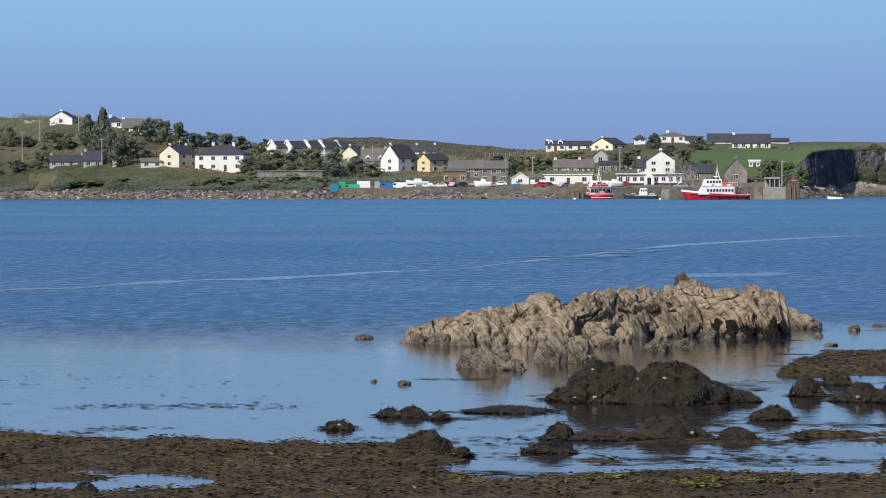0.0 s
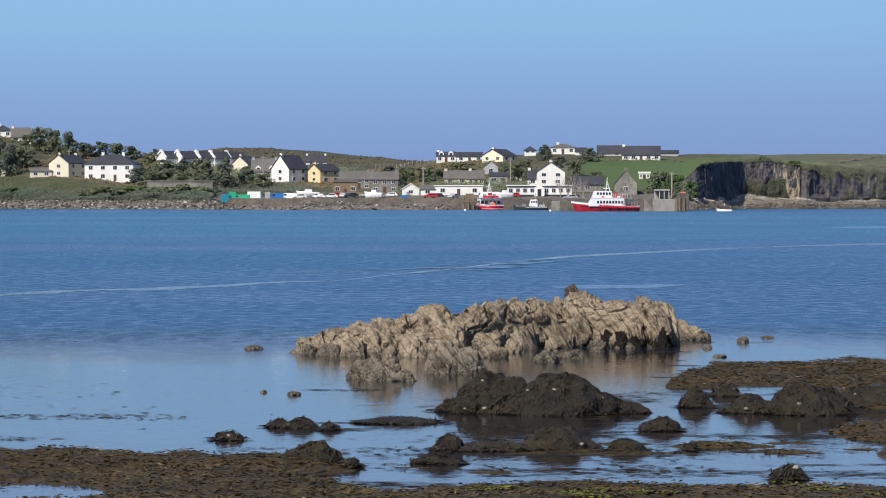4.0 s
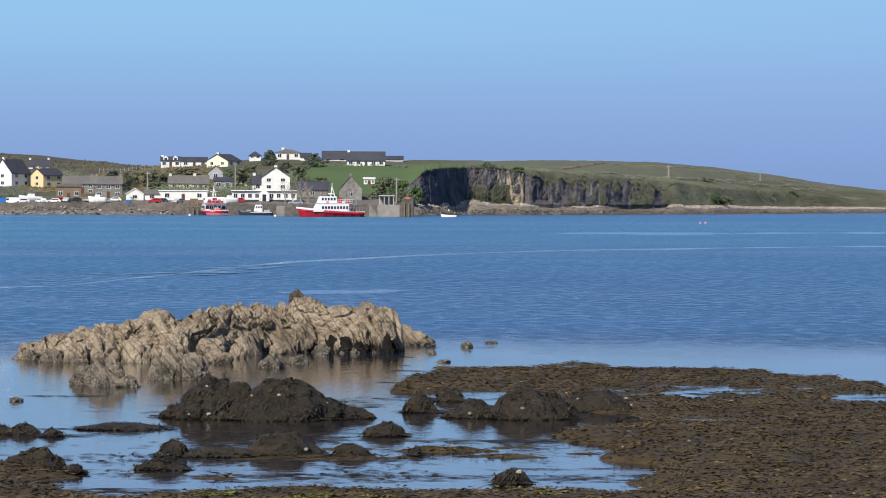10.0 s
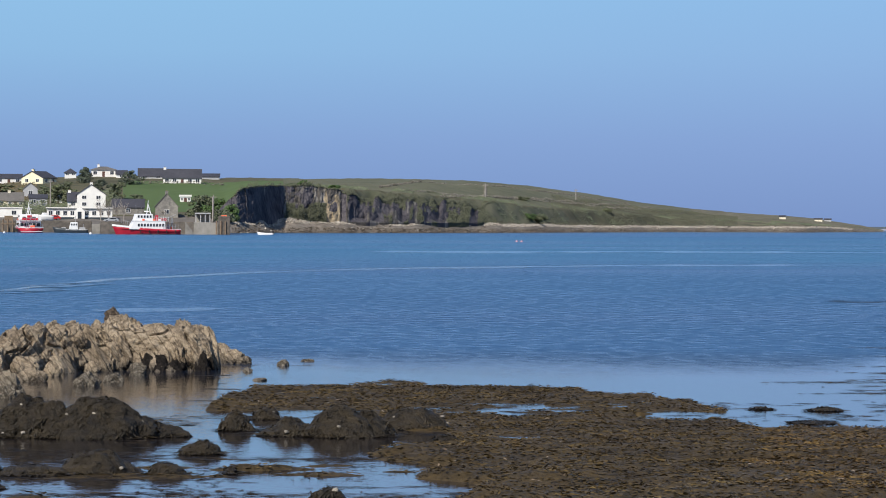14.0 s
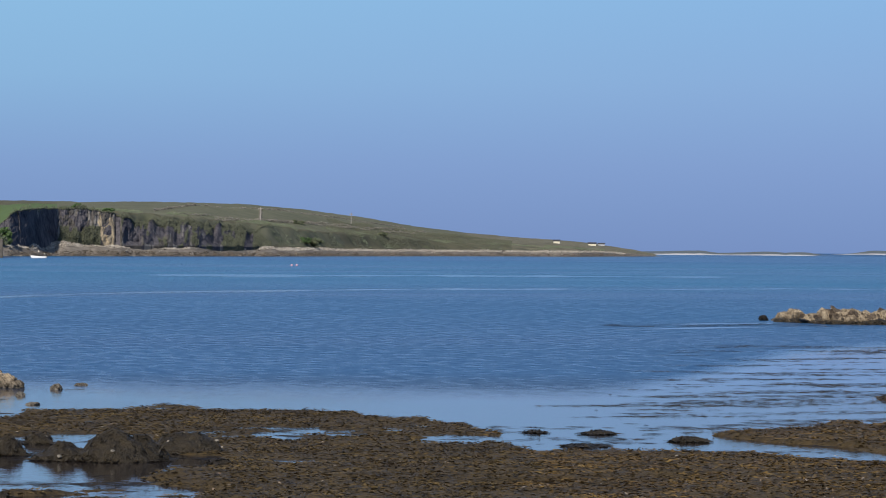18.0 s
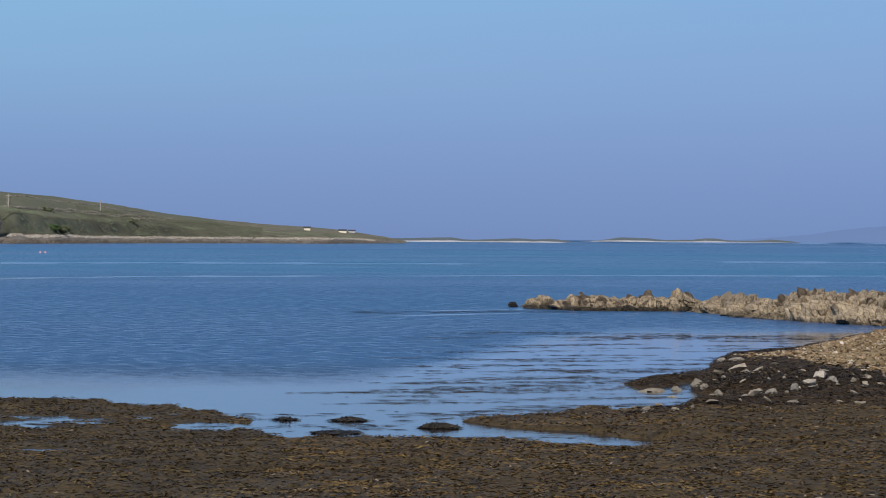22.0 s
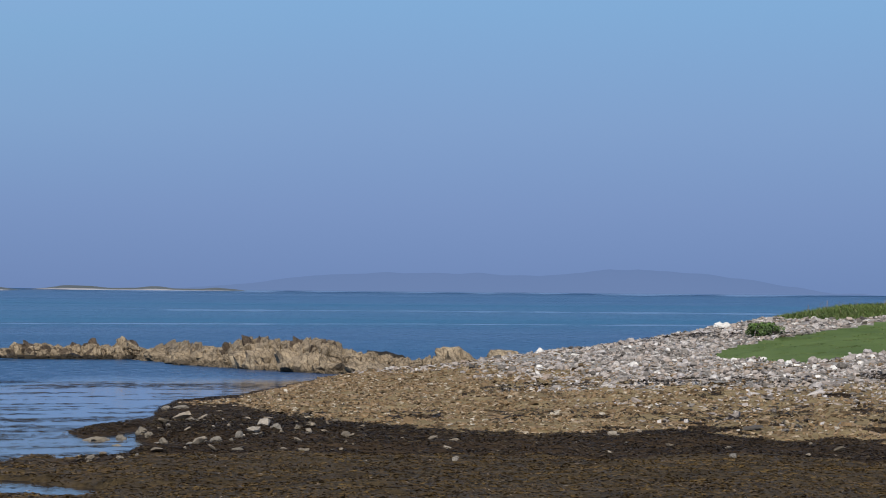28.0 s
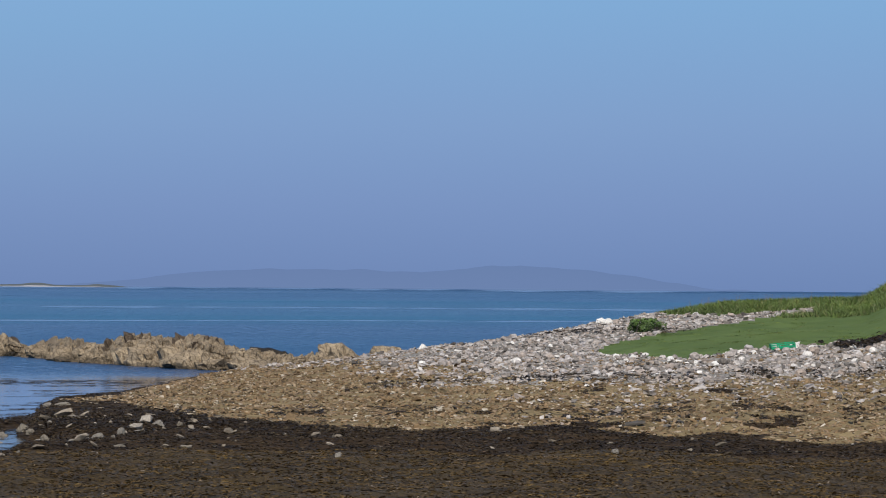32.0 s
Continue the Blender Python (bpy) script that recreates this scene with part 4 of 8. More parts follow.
def lump(w, d, h, seed, rough=0.22, sub=4, flat_=0.0):
    """A stone: a ball pushed into broad facets and hollows."""
    bm = bmesh.new()
    bmesh.ops.create_icosphere(bm, subdivisions=sub, radius=1.0)
    o = Vector((seed * 3.17, seed * 1.31, seed * 0.77))
    for v in bm.verts:
        p = v.co.copy()
        k = 1 + rough * noise.noise(p * 1.1 + o) + 0.6 * rough * noise.noise(p * 2.3 + o) + 0.35 * rough * noise.noise(p * 5 + o)
        k -= 0.5 * rough * max(0, 0.14 - abs(noise.noise(p * 1.9 - o))) * 6
        p *= k
        v.co = (p.x * w / 2, p.y * d / 2, p.z * h)
    return bm


# the pale outcrop
OUTCROP = [(-3.95, 0.02), (-3.74, 0.14), (-3.22, 0.38), (-2.74, 0.50), (-2.11, 0.60), (-1.86, 0.48), (-1.67, 0.66), (-1.38, 0.77), (-1.0, 0.68), (-0.75, 0.66), (-0.53, 0.76), (-0.12, 0.88), (0.25, 0.90),
           (0.43, 0.97), (0.83, 1.05), (1.21, 0.98), (1.43, 1.06), (1.6, 1.16), (1.79, 1.08), (2.02, 0.98), (2.32, 0.96), (2.68, 0.86), (2.94, 0.98), (3.24, 0.92), (3.45, 0.70), (3.55, 0.06)]
oc = thing("rock_outcrop", pose(*at(2.9, 61.2, 0), 0, 0, -2.9), "pale tan jagged rock outcrop of tilted strata standing in calm water", "rock")


def set_back(x):
    """The taller half of the outcrop stands further back: 0 at its low end, 1 past the middle."""
    s = np.clip((x + 1.5) / 3.2, 0, 1)
    return s * s * (3 - 2 * s)


ob = ridge_mesh("ridge", OUTCROP, 0.95, M_OUTCROP, 420, 120, 3, 0.26, 0.62, 0.13, 0.05)
ob.parent = oc
n = len(ob.data.vertices)
co = np.empty(n * 3)
ob.data.vertices.foreach_get("co", co)
co = co.reshape(-1, 3)
s_ = set_back(co[:, 0])
co[:, 0] *= 1 + 0.054 * s_
co[:, 1] += 2.9 * s_
co[:, 2] *= 1 - 0.108 * s_
ob.data.vertices.foreach_set("co", co.ravel())


def slab(name, x, y, z, w, d, h, lean, seed, turn_=0.0, grain=1.0, mat=None):
    """A block of the strata: rounded on top, its grain and cracks leaning with the beds."""
    bm = bmesh.new()
    bmesh.ops.create_icosphere(bm, subdivisions=5 if h > 1.3 else 4, radius=1.0)
    o = Vector((seed * 2.71, seed * 1.93, seed * 0.61))
    tilt = -math.tan(radians(lean)) * 0.62
    for v in bm.verts:
        p = v.co.copy()
        q = Vector([math.copysign(abs(c) ** 0.78, c) for c in p])
        g = Vector((p.x * 3.4 * w / 0.5, p.y * 2.2, p.z * 0.8))
        k = 1 + 0.30 * noise.noise(p * 1.1 + o) + 0.17 * noise.noise(p * 2.7 + o) + 0.075 * noise.noise(p * 7 - o) + 0.045 * noise.noise(p * 15 + o)
        k += 0.12 * grain * noise.noise(g + o) - grain * 0.85 * max(0.0, 0.09 - abs(noise.noise(g * 0.9 - o))) - 0.6 * max(0.0, 0.10 - abs(noise.noise(p * 1.7 + o * 2)))
        q = q * (k * 0.88)
        v.co = (q.x * w / 2 - tilt * q.z * h / 2, q.y * d / 2, q.z * h / 2)
    b = part(name, bm, mat or M_OUTCROP, oc)
    b.matrix_basis = pose(x, y, z, 0, 0, turn_)


# rounded blocks at the low end: along, back, foot, width, height
for k, (x_, y_, w_, h_) in enumerate(((-3.45, 0.1, 0.75, 0.36), (-3.05, 0.3, 0.7, 0.46), (-2.55, 0.35, 0.8, 0.62), (-2.1, 0.5, 0.55, 0.72), (-1.85, 0.4, 0.4, 0.70), (-2.25, -0.45, 0.72, 0.50),
                                      (-2.85, -0.5, 0.7, 0.32), (-3.3, -0.5, 0.5, 0.22), (-1.15, 0.3, 1.35, 0.92), (-1.5, -0.45, 0.85, 0.42), (-0.75, -0.3, 0.8, 0.55), (-0.25, 1.0, 0.95, 0.80),
                                      (-0.1, -0.35, 0.6, 0.42), (0.3, 1.6, 0.5, 0.22), (-1.0, -0.75, 0.7, 0.25), (1.6, 2.5, 0.65, 0.30), (2.1, 2.6, 0.4, 0.42), (3.0, 2.5, 0.5, 0.22), (4.25, 5.4, 0.55, 0.34), (4.5, 5.2, 0.35, 0.16))):
    slab("block", x_, y_, h_ * 0.32, w_, w_ * 0.9, h_ * 1.42, -8 + 10 * math.sin(k * 2.1), 40 + k, 20 * math.sin(k * 1.7), 0.8)
# the tilted slabs, each from the crest down to the water: along, back, width, top, lean
for k, (x_, y_, w_, t_, l_) in enumerate(((0.10, 0.1, 0.66, 0.90, -34), (0.52, 0.25, 0.62, 1.05, -36), (0.48, -0.45, 0.70, 0.78, -44), (0.95, 0.2, 0.58, 1.14, -34),
                                          (1.05, -0.35, 0.66, 0.98, -40), (1.38, 0.25, 0.50, 1.08, -32), (1.70, 0.2, 0.70, 1.26, -18), (1.62, -0.30, 0.58, 1.00, -38),
                                          (2.02, 0.25, 0.50, 1.12, -28), (2.15, -0.25, 0.50, 0.92, -42), (2.40, 0.2, 0.56, 1.00, -36), (2.70, 0.15, 0.52, 1.02, -30),
                                          (2.66, -0.45, 0.34, 0.52, -48), (2.98, 0.1, 0.56, 1.12, -22), (3.22, 0.05, 0.50, 1.10, -14), (3.10, -0.35, 0.36, 0.82, -28))):
    s_ = float(set_back(x_))
    t_ = 3 - (3 - t_) * (1 + 0.054 * s_)
    slab("slab", x_ * (1 + 0.054 * s_) + 0.12 * t_, y_ - 0.1 + 2.9 * s_, t_ * 0.30, w_ * (1.15 + 0.35 * math.sin(k * 2.3)), 1.0 + 0.3 * math.sin(k * 1.3), t_ * 1.30, l_, 70 + k, 18 * math.sin(k * 2.7), 1.3)
seed_ = 10


def boulder(az, r, w, h, mat=None):
    global seed_
    seed_ += 1
    loc = oc.matrix_basis.inverted() @ at(az, r + w * 0.4, 0)
    b = part("boulder", lump(w * 1.08, w * 0.8, h * 1.05, seed_, 0.34, 4), mat or M_BARNACLE, oc)
    b.matrix_basis = Matrix.Translation(loc) @ pose(0, 0, 0, 0, 0, random.uniform(-25, 25))


boulder(0.58, 52.1, 0.55, 0.30)
boulder(0.88, 51.6, 0.56, 0.50)
boulder(1.30, 51.4, 0.40, 0.15)
boulder(2.05, 53.5, 0.60, 0.53)
boulder(2.42, 53.5, 0.65, 0.40)
boulder(2.92, 59.0, 0.52, 0.22, M_OUTCROP)
boulder(3.93, 57.4, 0.44, 0.23)
boulder(4.02, 62.6, 0.28, 0.20, M_OUTCROP)
boulder(5.35, 63.0, 0.42, 0.20, M_OUTCROP)
boulder(-0.05, 59.6, 0.43, 0.22)
boulder(-0.45, 60.4, 0.35, 0.18)
boulder(4.43, 58.8, 0.37, 0.16)
boulder(0.75, 59.6, 0.65, 0.50, M_OUTCROP)
boulder(0.35, 59.4, 0.45, 0.34, M_OUTCROP)
boulder(1.45, 59.2, 0.55, 0.42, M_OUTCROP)
boulder(6.36, 66.8, 0.54, 0.36, M_OUTCROP)
boulder(3.3, 61.0, 0.36, 0.26, M_OUTCROP)
boulder(4.85, 61.4, 0.34, 0.22)
# near-black boulders painted as the shade of hollows along the foot, and the stained knob on the crest
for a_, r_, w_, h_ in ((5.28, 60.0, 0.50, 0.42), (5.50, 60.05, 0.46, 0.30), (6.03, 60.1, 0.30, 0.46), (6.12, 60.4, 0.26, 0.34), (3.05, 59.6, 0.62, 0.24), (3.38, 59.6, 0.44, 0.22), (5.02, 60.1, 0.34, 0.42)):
    boulder(a_, r_ + 3.0, w_ * 0.95, h_ * 0.76, M_SHADEROCK)
slab("knob", 1.69, 3.4, 0.92, 0.40, 0.5, 0.62, -10, 120, 10, 1.2, M_KNOB)


def shore_rock(az, r, w, h):
    global seed_
    seed_ += 1
    ob = link_mesh("shore_rock", lump(w, w * 0.8, h, seed_, 0.3, 3), M_BARNACLE)
    ob.matrix_basis = Matrix.Translation(at(az, r, 0.0)) @ pose(0, 0, 0, 0, 0, random.uniform(0, 90))
    tagged(ob, "small tan rock breaking the calm water surface", "rock", "rocks in the water")


shore_rock(-1.44, 62.4, 0.39, 0.093)
shore_rock(-0.73, 47.9, 0.25, 0.062)
shore_rock(-1.28, 48.5, 0.14, 0.043)
shore_rock(7.50, 65.8, 0.31, 0.112)
shore_rock(7.93, 67.7, 0.28, 0.062)
shore_rock(7.09, 59.5, 0.34, 0.056)
shore_rock(6.85, 63.0, 0.28, 0.087)
shore_rock(8.01, 67.7, 0.14, 0.056)


# weed-hung boulders among the pools
M_FROND = surface("wet_weed_fronds", (0.010, 0.008, 0.006), (0.056, 0.041, 0.020), 3.5, 0.45, 0.0, per=0.4, island=True, spec=0.35)


def strips(P, ang, ln, wd, arch, tilt=None):
    """Many small curved ribbons at the places P: corners and faces."""
    n = len(P)
    d = np.stack([np.cos(ang), np.sin(ang), np.zeros(n)], -1)
    s = np.stack([-np.sin(ang), np.cos(ang), np.zeros(n)], -1)
    up = np.array([0, 0, 1.0])
    drop = np.zeros(n) if tilt is None else tilt
    co = []
    for k, (f_, w_, z_) in enumerate(((-0.5, 0.7, 0.0), (0.0, 1.0, 1.0), (0.5, 0.35, 0.1))):
        c = P + d * (ln * f_)[:, None] + up * (arch * z_ + drop * -(f_ + 0.5))[:, None]
        tw = (hash2(np.arange(n) + 0.0, 3.0 + k, 5) - 0.5) * 0.8
        side = s * (wd * w_ * 0.5)[:, None] + up * (wd * w_ * 0.5 * tw)[:, None]
        co += [c - side, c + side]
    co = np.stack(co, 1).reshape(-1, 3)
    b = (np.arange(n) * 6)[:, None]
    q = np.concatenate([b + np.array([[0, 2, 3, 1]]), b + np.array([[2, 4, 5, 3]])], 1).reshape(-1, 4)
    return co, q


def weed_mound(az, r, w, h):
    """A boulder under hanging brown weed."""
    global seed_
    seed_ += 1
    m = thing("weed_boulder", pose(*at(az, r + max(w * 0.75, 0.3) * 0.45, 0.0), 0, 0, -az), "dark rounded boulder hung with wet brown seaweed in pools", "rock", "weed-covered boulders")
    d = max(w * 0.75, 0.3)
    b = part("stone", lump(w * 1.12, d, h, seed_, 0.24 if w > 0.7 else 0.34, 5 if w > 1.0 else (4 if w > 0.5 else 3)), M_WEEDROCK, m)
    me = b.data
    n = len(me.vertices)
    co = np.empty(n * 3)
    me.vertices.foreach_get("co", co)
    co = co.reshape(-1, 3)
    co[:, :2] *= (1.10 - 0.25 * np.clip(co[:, 2:] / h, 0, 1))                # drawn in towards the top
    me.vertices.foreach_set("co", co.ravel())
    rng = np.random.default_rng(seed_)
    k = int(160 + 1500 * w * max(h, 0.2))
    pick = co[co[:, 2] > 0.02][rng.integers(0, (co[:, 2] > 0.02).sum(), k)]
    out = np.arctan2(pick[:, 1] / d, pick[:, 0] / w) + rng.normal(0, 0.8, k)
    ln = rng.uniform(0.03, 0.09, k)
    steep = np.clip(np.hypot(pick[:, 0] / (w / 2), pick[:, 1] / (d / 2)), 0, 1)
    c, q = strips(pick + rng.normal(0, 0.012, (k, 3)), out, ln, rng.uniform(0.010, 0.030, k), rng.uniform(0.002, 0.012, k), ln * steep * 0.9)
    f = np_mesh("fronds", c, q, M_FROND)
    f.parent = m
    f["kind"] = "stuff"
    # bare barnacled chips that show through the weed
    for j in range(int(1 + 3.5 * w) if w > 0.3 else 0):
        i = rng.integers(0, n)
        if co[i, 2] < 0.04 or co[i, 1] > 0.1 * d:
            continue
        s_ = rng.uniform(0.025, 0.055)
        chip = part("barnacle_patch", lump(s_ * 1.6, s_, s_ * 0.45, seed_ + j, 0.4, 1), M_CHIP, m)
        chip.matrix_basis = Matrix.Translation(Vector(co[i])) @ pose(0, 0, 0, rng.uniform(20, 70), 0, rng.uniform(-40, 40))
    # a skirt of weed spread on the water round the foot
    k = int(110 * w + 30)
    an = rng.uniform(0, 6.283, k)
    rad = rng.uniform(0.92, 1.25, k)
    P = np.stack([np.cos(an) * w * 0.56 * rad, np.sin(an) * d * 0.5 * rad, rng.uniform(0.004, 0.016, k)], -1)
    c, q = strips(P, an + rng.normal(0, 0.7, k), rng.uniform(0.08, 0.26, k), rng.uniform(0.012, 0.04, k), rng.uniform(0.003, 0.02, k))
    f = np_mesh("weed_skirt", c, q, M_FROND)
    f.parent = m
    f["kind"] = "stuff"


M_CHIP = surface("barnacle_patch", (0.13, 0.115, 0.095), (0.36, 0.325, 0.275), 20.0, 0.9, 0.4)
weed_mound(2.96, 43.6, 1.06, 0.57)
weed_mound(4.12, 43.3, 1.16, 0.61)
weed_mound(4.74, 43.5, 0.76, 0.30)
weed_mound(5.22, 43.7, 0.66, 0.20)
weed_mound(3.55, 43.4, 0.62, 0.24)
weed_mound(2.25, 44.0, 0.55, 0.20)
weed_mound(6.65, 45.0, 0.47, 0.27)
weed_mound(7.19, 47.6, 0.39, 0.18)
weed_mound(7.65, 43.9, 0.70, 0.22)
weed_mound(8.56, 43.6, 0.95, 0.38)
weed_mound(8.98, 43.8, 0.80, 0.36)
weed_mound(9.88, 45.4, 0.90, 0.31)
weed_mound(-0.39, 35.2, 0.53, 0.25)
weed_mound(2.09, 37.2, 0.33, 0.18)
weed_mound(1.94, 35.3, 0.48, 0.16)
weed_mound(2.93, 37.1, 0.80, 0.11)
weed_mound(4.14, 37.3, 0.79, 0.27)
weed_mound(5.37, 37.1, 0.42, 0.16)
weed_mound(6.02, 40.4, 0.47, 0.16)
weed_mound(-1.93, 38.9, 0.34, 0.12)
weed_mound(-0.60, 40.9, 0.34, 0.13)
weed_mound(-0.99, 41.0, 0.30, 0.10)
weed_mound(-0.07, 40.5, 0.22, 0.10)
weed_mound(8.32, 33.5, 0.33, 0.15)
weed_mound(0.31, 34.8, 0.23, 0.10)
weed_mound(1.22, 41.6, 0.98, 0.08)
weed_mound(-6.55, 30.1, 0.28, 0.18)
weed_mound(-7.49, 30.2, 0.19, 0.11)
weed_mound(10.50, 42.2, 0.36, 0.14)
weed_mound(17.17, 47.5, 0.57, 0.04)
weed_mound(19.85, 44.8, 0.35, 0.07)
weed_mound(18.94, 44.7, 0.33, 0.06)
weed_mound(17.40, 50.8, 0.45, 0.06)
weed_mound(16.25, 51.0, 0.28, 0.04)
weed_mound(23.10, 39.2, 0.27, 0.14)
weed_mound(19.07, 49.0, 0.48, 0.09)
weed_mound(6.56, 37.3, 0.13, 0.08)

# the low rocky spit across the cove
SPIT = [(20.55, 0.03), (20.74, 0.34), (20.98, 0.69), (21.19, 0.48), (21.34, 0.42), (21.81, 0.88), (22.07, 0.76), (22.22, 0.52), (22.59, 0.66), (22.90, 0.74), (23.21, 0.68), (23.36, 0.92), (23.47, 1.10), (23.67, 0.84), (23.88, 0.44),
        (24.04, 0.64), (24.35, 1.02), (24.61, 0.95), (24.81, 0.84), (25.28, 0.90), (25.54, 1.20), (25.90, 1.32), (26.31, 1.26), (26.83, 1.34), (27.19, 1.36), (27.39, 1.10), (27.76, 0.82), (27.96, 0.90), (28.11, 0.80), (28.5, 0.7), (29.2, 0.6), (29.9, 0.4)]
SPITFOOT = [(20.3, 136), (20.9, 133), (21.7, 130), (22.7, 130), (23.7, 130.5), (24.2, 127), (24.8, 121), (25.4, 118.5), (26.3, 114.5), (27.1, 111.5), (27.9, 110), (30.5, 109)]


def spit_foot(a):
    return np.interp(a, AZ_(SPITFOOT, 0), AZ_(SPITFOOT, 1))


sp = thing("rock_spit", pose(*at(25.2, 121.5, 0), 0, 0, -25.2), "long low tan rocky spit broken into jagged strata", "rock")
prof = [((a_ - 25.2) / 57.3 * 120.0, h_ * (0.66 if a_ < 24 else 0.80)) for a_, h_ in SPIT]
ob = ridge_mesh("ridge", prof, 2.2, M_SPIT, 640, 90, 23, 0.40, 0.5, 0.14, 0.06)
n = len(ob.data.vertices)
co = np.empty(n * 3)
ob.data.vertices.foreach_get("co", co)
co = co.reshape(-1, 3)
a_ = 25.2 + co[:, 0] / 120.0 * 57.3                                      # the ridge bends along its foot
r_ = spit_foot(a_) + 2.0 + co[:, 1]
w_ = np.stack([r_ * np.sin(np.radians(a_)), r_ * np.cos(np.radians(a_)), co[:, 2], np.ones(n)], -1)
ob.data.vertices.foreach_set("co", (w_ @ np.array(sp.matrix_basis.inverted()).T)[:, :3].ravel())
ob.parent = sp


def spit_rock(az, r, w, h, mat=M_SPIT):
    """An angular tilted block of the spit, split along its beds."""
    global seed_
    seed_ += 1
    bm = bmesh.new()
    bmesh.ops.create_icosphere(bm, subdivisions=3, radius=1.0)
    o = Vector((seed_ * 2.71, seed_ * 1.93, seed_ * 0.61))
    for v in bm.verts:
        p = v.co.copy()
        q = Vector([math.copysign(abs(c) ** 0.7, c) for c in p])
        g = Vector((p.x * 2.6, p.y * 1.6, p.z * 0.7))
        k = 0.9 + 0.34 * noise.noise(p * 1.2 + o) + 0.20 * noise.noise(p * 3.0 + o) + 0.16 * noise.noise(g * 1.5 + o) - 1.1 * max(0.0, 0.10 - abs(noise.noise(g - o)))
        q = q * k
        v.co = (q.x * w / 2 - 0.45 * q.z * h, q.y * w * 0.4, q.z * h)
    b = part("boulder", bm, mat, sp)
    b.matrix_basis = sp.matrix_basis.inverted() @ Matrix.Translation(at(az, r, 0.0)) @ pose(0, 0, 0, random.uniform(-12, 12), random.uniform(-16, 16), random.uniform(-50, 50))


spit_rock(29.5, 119, 1.5, 0.72)
spit_rock(29.7, 118, 1.3, 0.7)
spit_rock(30.5, 116, 1.5, 0.75)
spit_rock(28.2, 126, 1.4, 0.55, M_WEEDROCK)
spit_rock(28.5, 125, 1.1, 0.42, M_WEEDROCK)
spit_rock(20.42, 136, 0.4, 0.3, M_WEEDROCK)
for k in range(150):
    a_ = 20.7 + 7.6 * k / 149 + random.uniform(-0.1, 0.1)
    left_ = a_ < 23.95
    w_ = random.uniform(0.5, 1.25)
    dark_ = left_ and random.random() < 0.34
    spit_rock(a_, float(spit_foot(a_)) + random.uniform(0.5, 2.2), w_ * ((0.7 if dark_ else 1.0) if left_ else 1.9), float(np.interp(a_, AZ_(SPIT, 0), AZ_(SPIT, 1))) * min(0.85, w_) * (random.uniform(0.6, 1.1) if left_ else random.uniform(0.3, 0.78)), M_KNOB if dark_ else M_SPIT)
for k in range(34):
    a_ = 24.1 + 0.12 * k
    spit_rock(a_, float(spit_foot(a_)) + random.uniform(-0.9, 0.3), random.uniform(0.35, 0.9), random.uniform(0.10, 0.28))
# wet weedy foot on the seaward half, and dark stained knobs along the crest
for k in range(40):
    a_ = 20.75 + 0.08 * k
    spit_rock(a_, float(spit_foot(a_)) + random.uniform(-0.2, 0.4), random.uniform(0.4, 0.9), random.uniform(0.10, 0.20), M_WEEDROCK)
for a_, w_ in ((21.80, 0.35), (22.9, 0.3), (25.56, 0.35), (25.8, 0.3), (25.93, 0.45), (26.1, 0.3), (26.85, 0.4), (27.12, 0.45), (27.2, 0.3), (27.35, 0.4)):
    h_ = float(np.interp(a_, AZ_(SPIT, 0), AZ_(SPIT, 1)))
    spit_rock(a_, float(spit_foot(a_)) + 1.9, w_ * 2.0, h_ * 0.93, M_KNOB)


def pale_boulder(az, r, w, h):
    global seed_
    seed_ += 1
    z = max(float(near_height(np.array([az]), np.array([r]))[0]), -0.03)
    ob = link_mesh("beach_boulder", lump(w * 0.92, w * 0.6, h * 0.58, seed_, 0.42, 3), M_PALE)
    ob.matrix_basis = Matrix.Translation(at(az, r, z + h * 0.04)) @ pose(0, 0, 0, 0, 0, random.uniform(0, 180))
    tagged(ob, "pale buff boulder lying in dark seaweed", "boulder", "boulders in the weed")


M_PALE = surface("pale_beach_stone", (0.115, 0.098, 0.075), (0.265, 0.235, 0.19), 5.0, 0.85, 0.5, bump_scale=25, per=0.2, dist=0.03)
# bearing, distance, width, height
for a_, r_, w_, h_ in ((22.99, 61.6, 0.74, 0.18), (23.41, 62.2, 0.34, 0.21), (23.79, 62.8, 0.44, 0.24), (23.93, 61.3, 0.26, 0.15), (24.23, 72.6, 0.39, 0.17), (24.26, 62.8, 0.21, 0.12), (24.18, 55.2, 0.30, 0.16), (23.39, 52.9, 0.20, 0.10),
                         (23.70, 51.9, 0.14, 0.08), (24.57, 53.7, 0.11, 0.09), (24.66, 55.2, 0.23, 0.09), (24.69, 65.1, 0.41, 0.14), (25.14, 56.4, 0.31, 0.18), (25.56, 58.1, 0.27, 0.22), (25.42, 56.9, 0.17, 0.09), (24.90, 56.4, 0.28, 0.12),
                         (26.23, 61.7, 0.31, 0.18), (25.52, 54.1, 0.45, 0.11), (26.37, 54.0, 0.20, 0.08), (26.74, 53.9, 0.29, 0.07), (27.26, 54.3, 0.16, 0.06), (29.52, 51.0, 0.15, 0.12), (26.33, 60.8, 0.13, 0.11), (26.62, 61.9, 0.21, 0.13),
                         (26.84, 60.2, 0.18, 0.09), (25.60, 62.9, 0.16, 0.09), (24.47, 59.2, 0.15, 0.09), (23.33, 59.5, 0.25, 0.10), (24.05, 60.3, 0.20, 0.10), (25.91, 60.1, 0.37, 0.07), (24.51, 71.6, 0.45, 0.10), (25.19, 71.0, 0.35, 0.09)):
    pale_boulder(a_, r_, w_ * 0.86, h_ * 0.86)
